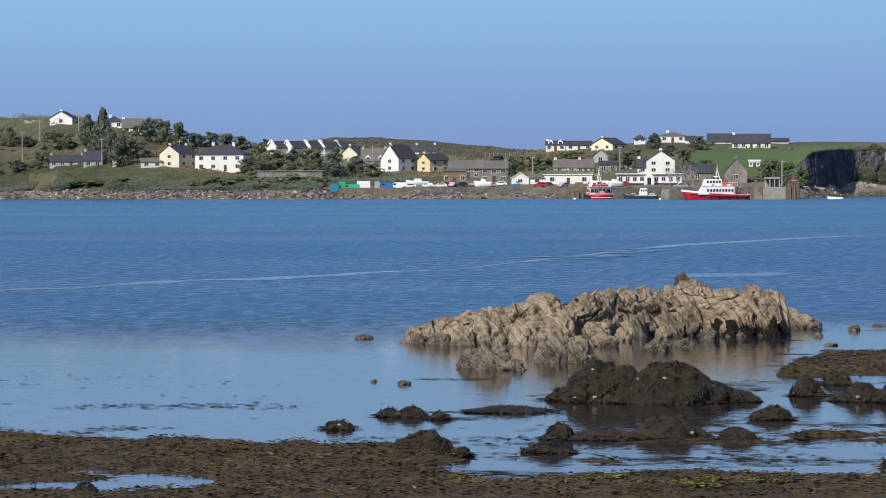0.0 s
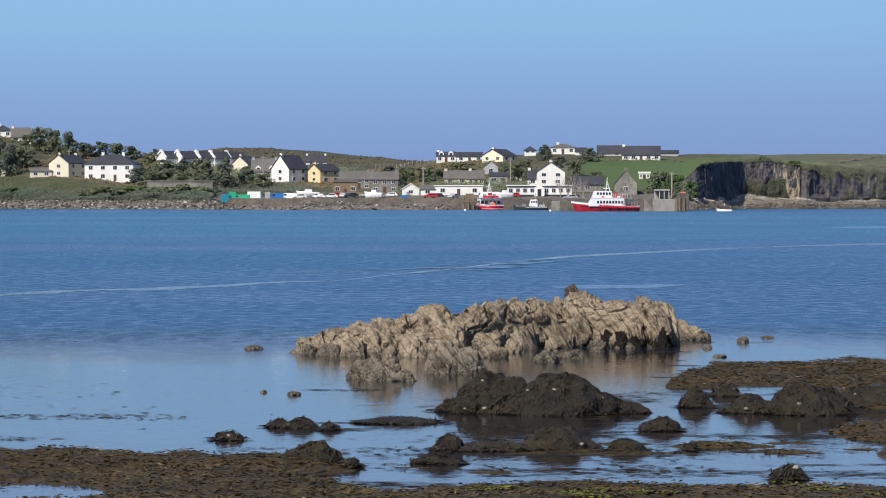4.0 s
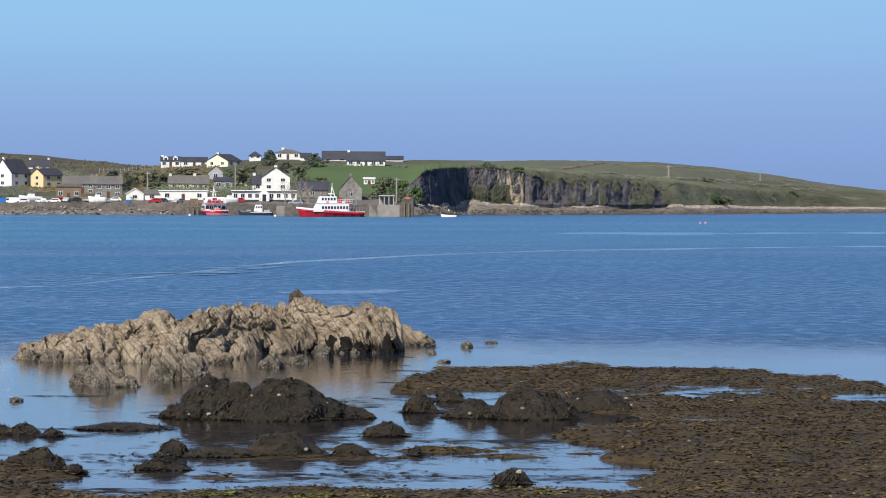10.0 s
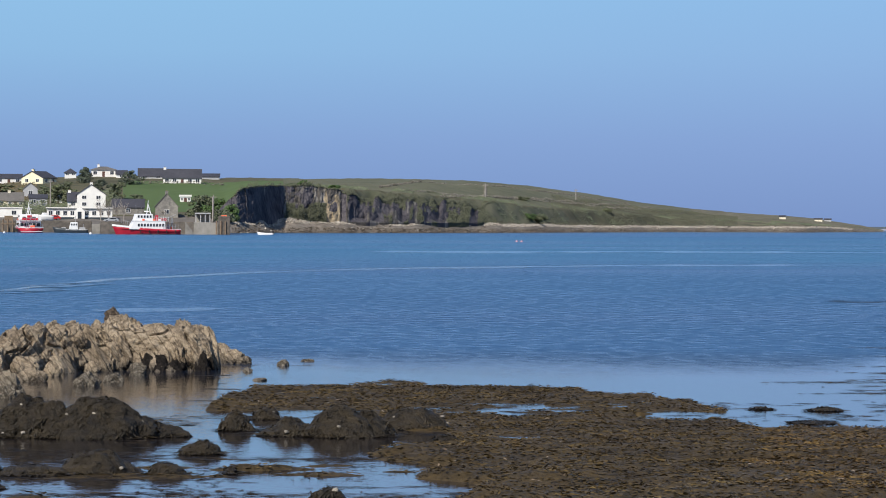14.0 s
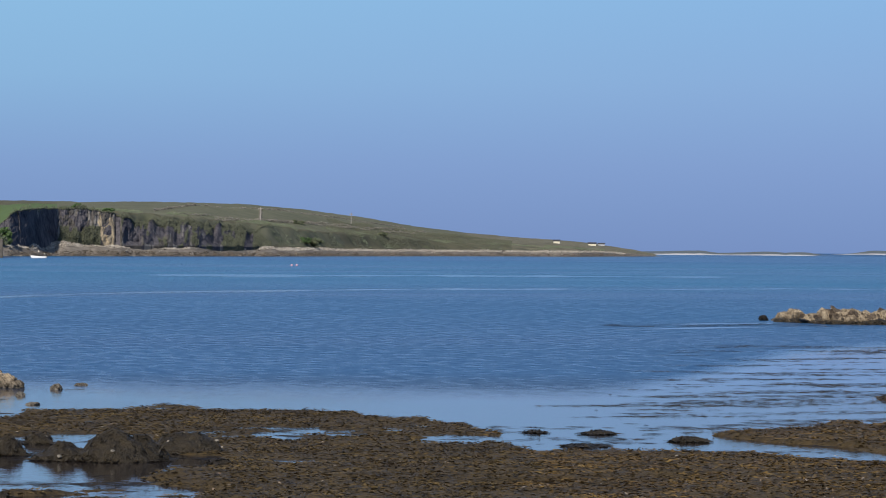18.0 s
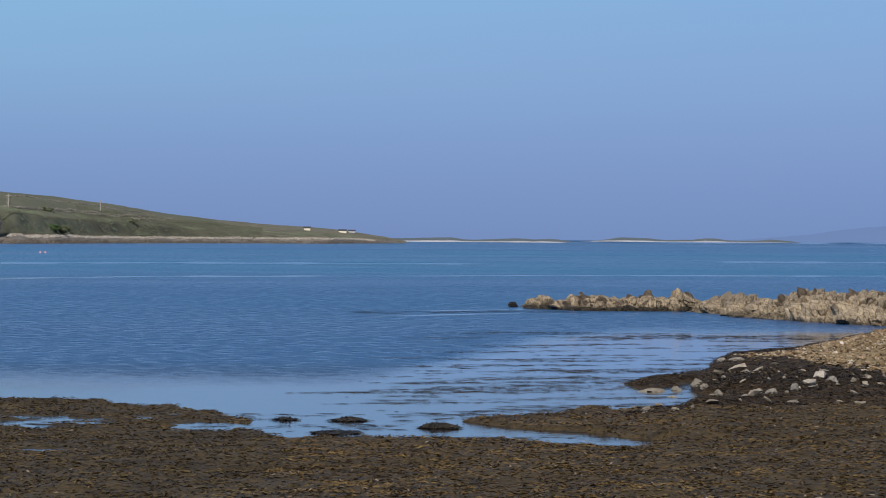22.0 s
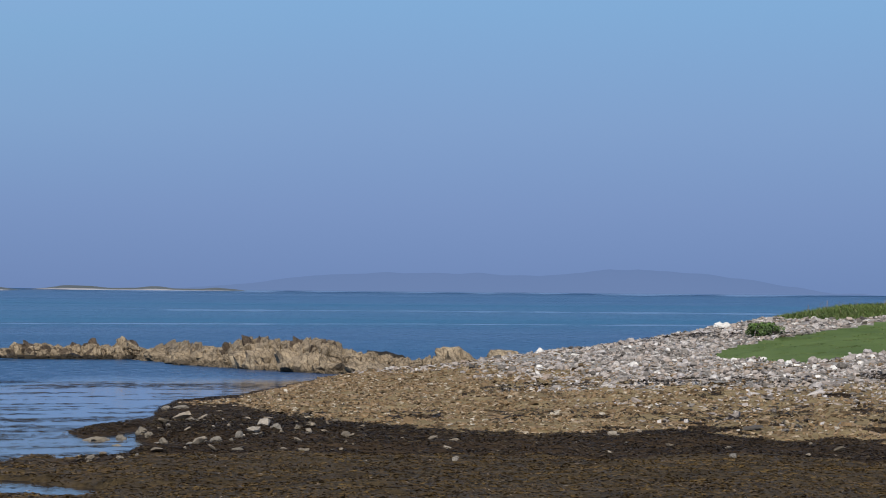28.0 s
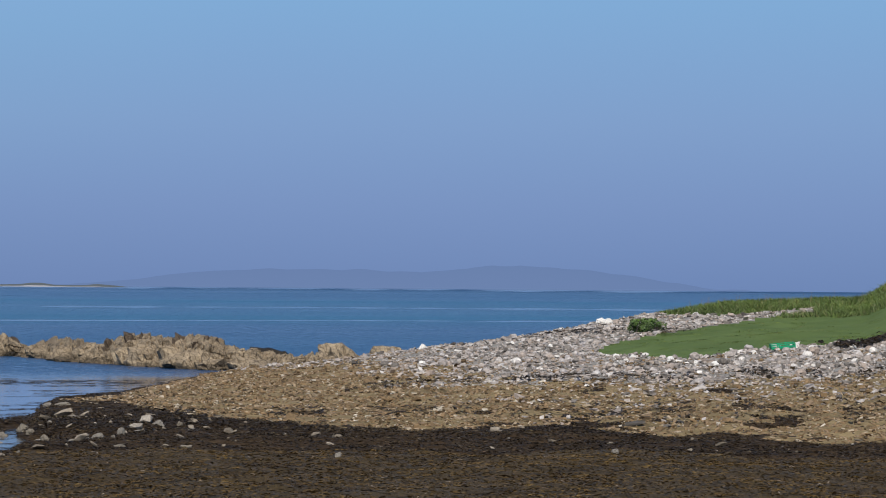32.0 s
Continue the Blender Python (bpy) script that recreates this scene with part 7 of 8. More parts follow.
def ferry(az, r, yaw, length, beam, label):
    f = thing("ferry", facing(az, r, 0.0, yaw), label, "ferry boat", "ferries at the pier")
    part("hull", hull(length, beam, 1.2, 1.15, 18, 0.93), M_RED, f, "glossy red hull", True)
    part("boot_stripe", stripe(length, beam * 0.9, 0.0, 0.22), M_DARKHULL, f, "dark waterline stripe")
    part("bow_trim", sheer_trim(length, beam, 1.2, 1.15, 0.0, 0.34, 0.14, 0.30), M_BOATWHITE, f, "white bulwark at the bow")
    part("gunwale", sheer_trim(length, beam, 1.2, 1.15, 0.34, 1.0, 0.10, 0.12), M_BOATWHITE, f, "white gunwale")
    part("rubbing_strake", sheer_trim(length, beam, 0.7, 0.85, 0.1, 1.0, 0.05, 0.05, 0.05), M_BLACK, f, "black rubber fender strip")
    part("transom_band", boxes((length * 0.5 - 0.02, length * 0.5 + 0.06, -beam * 0.44, beam * 0.44, 1.25, 1.4), (length * 0.5 - 0.02, length * 0.5 + 0.06, -beam * 0.44, beam * 0.44, 0.3, 0.42)), M_BOATWHITE, f, "white stripes across the stern")
    d1 = part("main_cabin", cabin(-length * 0.33, length * 0.26, beam * 0.44, 1.2, 3.25, 1.1, 0.15), M_BOATWHITE, f)
    cabin_windows(d1, -length * 0.20, length * 0.24, 9, beam * 0.45, 1.95, 0.66)
    for i in range(5):
        y = -beam * 0.34 + beam * 0.17 * i
        part("window", boxes((length * 0.26 - 0.12, length * 0.26 + 0.04, y - beam * 0.065, y + beam * 0.065, 1.75, 2.6)), M_GLASS, d1)
    part("cabin_roof", boxes((-length * 0.27, length * 0.30, -beam * 0.46, beam * 0.46, 3.25, 3.34), bevel=0.03), M_BOATWHITE, f)
    part("awning", boxes((length * 0.30, length * 0.38, -beam * 0.40, beam * 0.40, 2.95, 3.03)), M_GREYR, f, "grey canvas awning")
    d2 = part("wheelhouse", cabin(-length * 0.25, length * 0.06, beam * 0.38, 3.34, 5.0, 0.6, 0.1), M_BOATWHITE, f)
    cabin_windows(d2, -length * 0.20, length * 0.04, 5, beam * 0.385, 4.05, 0.6)
    for i in range(3):
        y = -beam * 0.2 + beam * 0.2 * i
        part("window", boxes((length * 0.06 - 0.1, length * 0.06 + 0.03, y - beam * 0.07, y + beam * 0.07, 3.7, 4.3)), M_GLASS, d2)
    for s_ in (-1, 1):
        part("top_rail", railing(0.07 * length, 0.3 * length, s_ * beam * 0.43, 3.3, 0.95, 6), M_BOATWHITE, f)
        part("stern_rail", railing(0.22 * length, 0.46 * length, s_ * beam * 0.48, 1.45, 0.9, 5), M_STEEL, f)
    bm = bmesh.new()
    for k in range(6):
        rod(bm, (0.2 * length, -beam * 0.4 + beam * 0.16 * k, 3.1), (0.2 * length, -beam * 0.4 + beam * 0.16 * k, 4.0), 0.03, n=4)
    rod(bm, (0.2 * length, -beam * 0.42, 4.0), (0.2 * length, beam * 0.42, 4.0), 0.03, n=4)
    part("aft_rail", bm, M_BOATWHITE, f)
    # the tripod mast with its radar and yards
    bm = bmesh.new()
    rod(bm, (-0.03 * length, 0, 4.8), (-0.005 * length, 0, 8.3), 0.12, 0.06)
    rod(bm, (0.07 * length, -1.0, 3.1), (-0.008 * length, 0, 7.4), 0.08)
    rod(bm, (0.07 * length, 1.0, 3.1), (-0.008 * length, 0, 7.4), 0.08)
    rod(bm, (-0.008 * length, -1.0, 6.5), (-0.008 * length, 1.0, 6.5), 0.05)
    part("mast", bm, M_BOATWHITE, f)
    part("radar", boxes((-0.03 * length - 0.6, -0.03 * length + 0.6, -0.14, 0.14, 5.5, 5.75), bevel=0.05), M_BOATWHITE, f)
    part("antenna", rod(bmesh.new(), (-0.2 * length, -0.5, 4.5), (-0.21 * length, -0.5, 7.2), 0.035, n=4), M_STEEL, f)
    part("antenna", rod(bmesh.new(), (-0.12 * length, 0.6, 4.5), (-0.11 * length, 0.6, 6.6), 0.035, n=4), M_STEEL, f)
    part("funnel", cabin(0.10 * length, 0.16 * length, 0.6, 3.3, 4.7, 0.12, 0.1), M_RED, f)
    part("deck_seats", boxes((0.18 * length, 0.28 * length, -beam * 0.32, beam * 0.32, 3.34, 3.95), bevel=0.05), M_RED, f, "red seats on the upper deck")
    bm = bmesh.new()
    rod(bm, (0.32 * length, 0, 1.4), (0.32 * length, 0, 4.4), 0.09)
    rod(bm, (0.32 * length, 0, 4.1), (0.44 * length, 0, 4.9), 0.06)
    for s_ in (-1.2, 1.2):
        rod(bm, (0.38 * length, s_, 1.4), (0.38 * length, s_, 3.9), 0.07)
    rod(bm, (0.38 * length, -1.2, 3.9), (0.38 * length, 1.2, 3.9), 0.07)
    part("stern_gantry", bm, M_STEEL, f)
    for k in range(3):
        part("deck_locker", boxes(((0.24 + 0.06 * k) * length, (0.28 + 0.06 * k) * length, -0.7 + 0.3 * k, 0.5 + 0.3 * k, 1.4, 1.95 + 0.2 * (k % 2)), bevel=0.05), (M_BOATWHITE, M_GREYR, M_ORANGE)[k], f)
    part("liferaft", rod(bmesh.new(), (0.14 * length, -beam * 0.3, 3.5), (0.19 * length, -beam * 0.3, 3.5), 0.3, n=10), M_BOATWHITE, f, "white liferaft canister")
    bm = bmesh.new()
    for i in range(5):
        rod(bm, ((-0.44 + 0.03 * i) * length, -beam * (0.1 + 0.055 * i), 2.7 - 0.12 * i), ((-0.44 + 0.03 * i) * length, -beam * (0.1 + 0.055 * i), 3.6 - 0.12 * i), 0.03, n=4)
    rod(bm, (-0.44 * length, -beam * 0.1, 3.6), (-0.32 * length, -beam * 0.32, 3.1), 0.03, n=4)
    part("bow_rail", bm, M_STEEL, f)
    for s_ in (-0.1, 0.07):
        part("life_ring", boxes((s_ * length - 0.3, s_ * length + 0.3, -beam * 0.44 - 0.08, -beam * 0.44 + 0.01, 3.25, 3.8), bevel=0.05), M_ORANGE, f)
    for k in range(5):
        b = part("fender", rod(bmesh.new(), (0, 0, 0.35), (0, 0, 1.05), 0.16, n=8), M_BLACK, f)
        b.matrix_basis = pose((-0.15 + 0.14 * k) * length, -beam * 0.54 - 0.1, 0)
    return f


ferry(5.03, 766, 8, 15.2, 4.9, "red and white passenger ferry moored alongside the pier")
ferry(2.86, 856, -84, 15.2, 6.6, "red and white ferry seen end-on at the quay")

wb = thing("workboat", facing(3.64, 852, 0.0, 4), "dark-hulled small fishing boat with a pale wheelhouse", "fishing boat")
part("hull", hull(8.8, 2.9, 0.85, 0.75), M_DARKHULL, wb, "dark blue-black hull", True)
c = part("wheelhouse", cabin(-0.8, 1.6, 0.95, 0.9, 2.9, 0.5, 0.1), M_BOATWHITE, wb)
cabin_windows(c, -0.4, 1.5, 3, 0.95, 2.0, 0.5)
part("strake", stripe(8.8, 2.9, 0.75, 0.88), M_BOATWHITE, wb)
bm = rod(bmesh.new(), (1.0, 0, 2.9), (1.0, 0, 4.6), 0.06)
rod(bm, (3.2, 0, 0.8), (3.2, 0, 2.4), 0.06)
part("mast", bm, M_STEEL, wb)
part("deck_gear", boxes((2.0, 3.6, -0.8, 0.8, 0.85, 1.5), bevel=0.06), M_GREYR, wb)
part("fore_hatch", boxes((-2.8, -1.6, -0.5, 0.5, 1.0, 1.5), bevel=0.06), M_GREYR, wb)


def dinghy(az, r, label):
    d = thing("dinghy", facing(az, r, 0.0, 10), label, "dinghy")
    part("hull", hull(3.6, 1.5, 0.42, 0.25, 10), M_BOATWHITE, d, "", True)
    part("outboard", boxes((1.75, 2.05, -0.15, 0.15, 0.1, 1.0), bevel=0.04), M_BLACK, d)


dinghy(7.17, 775, "small white moored dinghy near the pier")


def buoy(az, r, mat, label, s=1.0):
    b = thing("buoy", facing(az, r, 0.0), label, "buoy", "mooring buoys")
    bm = bmesh.new()
    bmesh.ops.create_uvsphere(bm, u_segments=14, v_segments=9, radius=0.34 * s, matrix=Matrix.Translation((0, 0, 0.14 * s)))
    part("float", bm, mat, b, smooth=True)
    part("eye", rod(bmesh.new(), (0, 0, 0.45 * s), (0, 0, 0.62 * s), 0.05 * s), M_STEEL, b)


M_PINK = flat("pink_buoy", (0.55, 0.30, 0.35), 0.7)
buoy(11.77, 520, M_PINK, "pink mooring buoy floating in the bay", 0.6)
buoy(11.86, 522, M_PINK, "pink mooring buoy floating in the bay", 0.6)
buoy(2.42, 800, M_BOATWHITE, "white mooring buoy off the quay")
buoy(3.98, 760, M_BOATWHITE, "white mooring buoy off the quay")


# ---- vehicles and clutter on the quay ----
def car(az, r, yaw, mat, label, kind_="car"):
    c = thing("van" if kind_ == "van" else "car", facing(az, r, far_z(az, r), yaw), label, kind_, "parked vehicles")
    h = 1.95 if kind_ == "van" else 1.45
    if kind_ == "van":
        out = [(-2.4, 0.35), (2.4, 0.35), (2.4, h), (-1.5, h), (-1.95, 1.15), (-2.4, 0.95)]
    else:
        out = [(-2.1, 0.35), (2.1, 0.35), (2.1, 0.9), (1.85, 0.95), (1.35, h), (-0.35, h), (-1.05, 0.95), (-2.0, 0.82)]
    bm = prism(out, -0.85, 0.85)
    bmesh.ops.bevel(bm, geom=list(bm.edges), offset=0.07, segments=2, affect="EDGES")
    part("body", bm, mat, c)
    zz_ = 0.98
    part("side_window", prism([(-0.85, zz_), (1.5, zz_), (1.15, h - 0.12), (-0.25, h - 0.12)], -0.865, 0.865) if kind_ == "car" else prism([(-1.75, 1.15), (-0.8, 1.15), (-0.8, h - 0.25), (-1.4, h - 0.25)], -0.865, 0.865), M_GLASS, c)
    for x in (-1.3, 1.3):
        for y in (-0.80, 0.80):
            w = part("wheel", rod(bmesh.new(), (x, y - 0.1, 0.33), (x, y + 0.1, 0.33), 0.33, n=14), M_BLACK, c)
            part("rim", rod(bmesh.new(), (x, y - 0.11, 0.33), (x, y + 0.11, 0.33), 0.19, n=10), M_STEEL, w)
    return c


CARS = [(-0.62, 925, 10, M_BOATWHITE, "white parked hatchback on the quay"), (-0.28, 922, -60, M_BOATWHITE, "white parked saloon on the quay"), (0.02, 930, 15, M_REDCAR, "red parked car by the stone houses"),
        (0.18, 928, 80, M_SILVER, "silver parked car by the stone houses"), (-0.05, 921, 0, M_BOATWHITE, "white estate car parked above the quay wall"), (0.33, 926, 20, M_DARKHULL, "dark parked car on the quay"),
        (0.6, 928, -20, M_SILVER, "silver parked car beside the shed"), (0.86, 924, 10, M_SILVER, "silver parked car near the stone house"), (1.05, 930, 0, M_BOATWHITE, "white parked car near the stone house"),
        (1.78, 914, 12, M_REDCAR, "red parked car by the white sheds"), (1.9, 916, 0, M_DARKHULL, "black parked car by the white sheds"), (2.2, 914, 60, M_SILVER, "silver parked car by the long store"),
        (-0.85, 935, 30, M_BLUE, "blue parked car on the quay"), (4.35, 905, 10, M_SILVER, "silver car parked by the inn"), (3.3, 915, 10, M_REDCAR, "red car parked before the inn")]
for c_ in CARS:
    car(*c_)
car(-1.02, 925, 5, M_BLUE, "blue and white van on the quay", "van")
car(-0.8, 925, -5, M_BOATWHITE, "white van parked on the quay", "van")
car(-1.68, 921, -8, M_GREEN, "bright green van beside containers", "van")


def container(az, r, w, h, d, mat, label, yaw=0):
    c = thing("container", facing(az, r, far_z(az, r), yaw), label, "container", "containers on the quay")
    part("box", boxes((-w / 2, w / 2, 0, d, 0.05, h), bevel=0.05), mat, c)
    bm = bmesh.new()
    for k in range(int(w / 0.4)):
        box(bm, -w / 2 + 0.15 + 0.4 * k, -w / 2 + 0.3 + 0.4 * k, -0.05, 0.02, 0.15, h - 0.15)
    part("rib", bm, mat, c)


container(-1.98, 924, 2.3, 2.5, 2.4, M_TEAL, "blue steel container on the quay")
container(-1.84, 925, 2.0, 2.6, 2.4, M_GREEN, "dark green steel container on the quay")
container(-1.45, 926, 3.9, 2.5, 2.4, M_BOATWHITE, "white box trailer on the quay", -8)
container(-1.2, 924, 1.6, 2.3, 2.4, M_GREYR, "grey steel container on the quay")
container(0.45, 930, 3.0, 1.5, 2.0, M_WOOD, "brown heap of fishing crates")
container(0.72, 926, 2.6, 1.3, 2.0, M_GREYR, "grey stack of fish boxes")
container(2.5, 905, 2.4, 1.8, 2.0, M_WOOD, "brown stack of pallets at the quay end")
container(1.3, 914, 1.6, 0.9, 1.5, M_BLUE, "blue stack of fish boxes")


def upturned_boat(az, r, yaw, length, mat, label):
    b = thing("boat_on_trailer", facing(az, r, far_z(az, r) + 0.9, yaw), label, "boat", "boats ashore")
    part("hull", hull(length, length * 0.34, 0.75, 0.4, 10), mat, b, "", True)
    part("cabin", cabin(-length * 0.2, length * 0.15, length * 0.11, 0.7, 1.6), M_BOATWHITE, b)
    part("trailer", boxes((-length * 0.3, length * 0.3, -0.5, 0.5, -0.9, -0.75), (-0.3, 0.3, -0.9, -0.7, -0.9, -0.4), (-0.3, 0.3, 0.7, 0.9, -0.9, -0.4)), M_STEEL, b)


upturned_boat(-0.45, 932, 15, 6.5, M_BOATWHITE, "white motor boat laid up on the quay")
upturned_boat(0.75, 918, -10, 5.0, M_BOATWHITE, "white open boat laid up by the stone house")
upturned_boat(3.15, 905, 20, 5.0, M_BOATWHITE, "white boat laid up behind the ferry")

# the pier shelter
sh = thing("pier_shelter", facing(6.02, 800, 3.05) @ Matrix.Diagonal((0.85, 1, 0.78, 1)), "grey open-sided waiting shelter on the pier", "shelter")
for k in range(4):
    part("post", boxes((-2.1 + 1.4 * k - 0.12, -2.1 + 1.4 * k + 0.12, -0.12, 0.12, 0, 2.7)), M_GREYR, sh)
part("roof", boxes((-2.4, 2.4, -0.4, 2.6, 2.7, 3.1), bevel=0.04), M_GREYR, sh)
part("back_wall", boxes((-2.2, 2.2, 2.2, 2.4, 0, 2.7)), M_CONC, sh)
pole(6.2, 805, 6.5, False, 3.0)
bm = bmesh.new()
for k in range(14):
    box(bm, random.uniform(-3, 3), random.uniform(3, 3.8), random.uniform(-1, 1), random.uniform(1.2, 2), 0, random.uniform(0.4, 1.3))
gear = tagged(link_mesh("fishing_gear", bm, M_ORANGE), "orange heap of nets and crates on the pier head", "fishing gear")
gear.matrix_basis = facing(6.4, 800, 4.6) @ Matrix.Scale(0.22, 4)

# dry-stone field walls on the hill


M_WALLSTONE = stone_material("field_wall_stones", [(0.0, (0.10, 0.097, 0.082)), (0.5, (0.19, 0.18, 0.155)), (1.0, (0.30, 0.285, 0.25))])


def field_wall(stations, h=0.9):
    """A tumbled dry-stone wall, length by length."""
    fw = thing("field_wall", pose(0, 0, 0), "pale dry-stone field wall on the hillside", "stone wall", "field walls", "structure")
    for (a0, r0), (a1_, r1_) in zip(stations, stations[1:]):
        p0, p1 = at(a0, r0), at(a1_, r1_)
        n = int((p1 - p0).length * 4.5)
        t_ = rng.uniform(0, 1, n)
        x = p0.x + (p1.x - p0.x) * t_ + rng.normal(0, 0.25, n)
        y = p0.y + (p1.y - p0.y) * t_ + rng.normal(0, 0.25, n)
        z = far_height(np.degrees(np.arctan2(x, y)), np.hypot(x, y)) + rng.uniform(-0.1, h - 0.4, n) * np.clip(0.8 + vnoise(t_ * 23, t_ * 0, 4), 0.1, 1.2)
        c, f = stone_cloud(x, y, z, rng.uniform(0.30, 0.62, n), 0.8, CUBE, CUBEF)
        ob = np_mesh("wall_length", c, f, M_WALLSTONE)
        ob.parent = fw


field_wall([(9.6, 1044), (11.09, 1115), (12.63, 1218), (14.06, 1359)])
field_wall([(9.24, 1067), (10.9, 1336), (11.19, 1331), (12.56, 1498), (13.8, 1673)])
field_wall([(10.38, 1057), (11.19, 1119), (12.87, 1259), (14.21, 1423)])
field_wall([(11.19, 1119), (11.19, 1331)])
field_wall([(-3.0, 1010), (-2.0, 1000)], 2.0)
field_wall([(4.7, 1110), (5.6, 1118), (6.4, 1112)], 1.1)
field_wall([(0.9, 1250), (1.6, 1230), (2.3, 1210)], 1.2)


# a post fence along the ridge behind the street
fence = thing("fence", pose(0, 0, 0), "weathered post and wire fence along the ridge", "fence")
bm = bmesh.new()
prev = None
for k in range(18):
    q = at(0.78 + 0.075 * k, 1262 - 3.0 * k)
    z_ = far_z(0.78 + 0.075 * k, 1262 - 3.0 * k)
    ob = part("post", boxes((-0.09, 0.09, -0.09, 0.09, -0.3, 2.0)), M_BARKPALE, fence)
    ob.matrix_basis = pose(q.x, q.y, z_)
    if prev:
        rod(bm, prev, (q.x, q.y, z_ + 1.5), 0.02, n=3)
    prev = (q.x, q.y, z_ + 1.5)
part("wire", bm, M_STEEL, fence)


# leafless trees before the inn
def bare_tree(az, r, h, seed):
    rr = random.Random(seed)
    t = thing("bare_tree", facing(az, r, far_z(az, r) - 0.1), "pale leafless tree standing before the white inn", "tree", "bare trees")
    part("trunk", rod(bmesh.new(), (0, 0, 0), (0.1, 0, h * 0.45), 0.16, 0.11, 7), M_BARKPALE, t)
    for k in range(11):
        a_ = rr.uniform(0, 6.28)
        s_ = h * rr.uniform(0.2, 0.45)
        p = Vector((0.1 * s_ / h, 0, s_))
        q = p + Vector((math.cos(a_) * h * 0.22, math.sin(a_) * h * 0.22, h * rr.uniform(0.25, 0.5)))
        bm = rod(bmesh.new(), p, q, 0.075, 0.03, 5)
        for i in range(4):
            s2 = p.lerp(q, rr.uniform(0.35, 1.0))
            rod(bm, s2, s2 + Vector((rr.uniform(-0.9, 0.9), rr.uniform(-0.6, 0.6), rr.uniform(0.4, 1.3))), 0.035, 0.015, 4)
        part("limb", bm, M_BARKPALE, t)


for k_, (a_, r_, h_) in enumerate(((4.16, 912, 7.2), (4.30, 910, 6.2), (4.44, 914, 7.6), (4.58, 912, 6.0), (5.30, 924, 3.5))):
    bare_tree(a_, r_, h_, 50 + k_)


# ---- trees ----
def leaf_cloud(centres, radii, n, size, rng_):
    """Leaf sprays strewn through a set of uneven clumps."""
    k = rng_.integers(0, len(centres), n)
    d = rng_.normal(0, 1, (n, 3))
    d /= np.linalg.norm(d, axis=1)[:, None]
    P = centres[k] + d * (radii[k] * rng_.uniform(0.55, 1.08, n) ** 0.7)[:, None] * np.array([1, 1, 0.8])
    w = d + rng_.normal(0, 0.45, (n, 3))
    u = np.cross(w, rng_.normal(0, 1, (n, 3)))
    u /= np.linalg.norm(u, axis=1)[:, None]
    v = np.cross(u, w)
    v /= np.linalg.norm(v, axis=1)[:, None]
    s = (size * rng_.uniform(0.5, 1.4, n))[:, None]
    co = np.stack([P - u * s, P + v * s * 0.6, P + u * s, P - v * s * 0.6], 1).reshape(-1, 3)
    return co, np.arange(n * 4).reshape(-1, 4)


def tree_template(name, seed, leaf, kind_):
    rng_ = np.random.default_rng(seed)
    t = thing(name, pose(0, 0, -500), "", "tree" if kind_ != "shrub" else "shrub", "village trees" if kind_ != "shrub" else "shoreline shrubs")
    if kind_ == "tree":
        m = 26
        c = np.stack([rng_.normal(0, 0.25, m), rng_.normal(0, 0.25, m), np.linspace(0.10, 0.90, m)], -1)
        c[:, :2] *= np.interp(c[:, 2], [0.1, 0.5, 0.9], [0.9, 1.2, 0.5])[:, None]
        ra = rng_.uniform(0.08, 0.19, m)
        n, size = 2600, 0.040
    elif kind_ == "conifer":
        m = 16
        z = np.linspace(0.15, 0.93, m)
        w = 0.36 * (1 - z) ** 0.7 + 0.07
        an = rng_.uniform(0, 6.28, m)
        c = np.stack([np.cos(an) * w * 0.6, np.sin(an) * w * 0.6, z], -1)
        ra = w * 0.75 + 0.03
        n, size = 3000, 0.040
    else:
        m = 12
        c = np.stack([rng_.uniform(-0.42, 0.42, m), rng_.uniform(-0.3, 0.3, m), rng_.uniform(0.15, 0.68, m)], -1)
        ra = rng_.uniform(0.14, 0.26, m)
        n, size = 2400, 0.047
    co, q = leaf_cloud(c, ra, n, size, rng_)
    f = np_mesh("crown", co, q, leaf)
    f.parent = t
    bm = rod(bmesh.new(), (0, 0, -0.05), (0.01, 0, 0.5), 0.035, 0.02, 7)
    for k in range(5):
        e = c[k]
        rod(bm, (0, 0, 0.2 + 0.05 * k), tuple(e * 0.85), 0.018, 0.006, 5)
    part("trunk", bm, M_BARK, t)
    return t


M_GREENLEAF = surface("bright_foliage", (0.035, 0.075, 0.015), (0.085, 0.15, 0.035), 0.5, 0.8, 0.0, per=0.25, island=True)
TEMPLATES = {"tree": [tree_template("tree", k, m_, "tree") for k, m_ in ((1, M_LEAF), (2, M_LEAF), (3, M_LEAFDARK), (4, M_BUSH))],
             "conifer": [tree_template("conifer", k, M_LEAFDARK, "conifer") for k in (5, 6)],
             "shrub": [tree_template("shrub", k, m_, "shrub") for k, m_ in ((7, M_BUSH), (8, M_LEAF), (9, M_GREENLEAF))]}
LABELS = {"tree": "broad wind-shaped tree with dense green crown", "conifer": "dark ragged pine between the village houses", "shrub": "low green shrub on the grassy bank"}
count_ = 0


def plant(kind_, az, r, h, w):
    global count_
    count_ += 1
    src = TEMPLATES[kind_][(count_ * 7 + count_ // 3) % len(TEMPLATES[kind_])]
    m = facing(az, r, far_z(az, r) - 0.15, (count_ * 67) % 360) @ Matrix.Diagonal((w * 1.15, w * 1.15, h, 1))
    t = copy_thing(src, m)
    t["label"] = LABELS[kind_]


def tree(az, r, h, w):
    plant("tree", az, r, h, w)


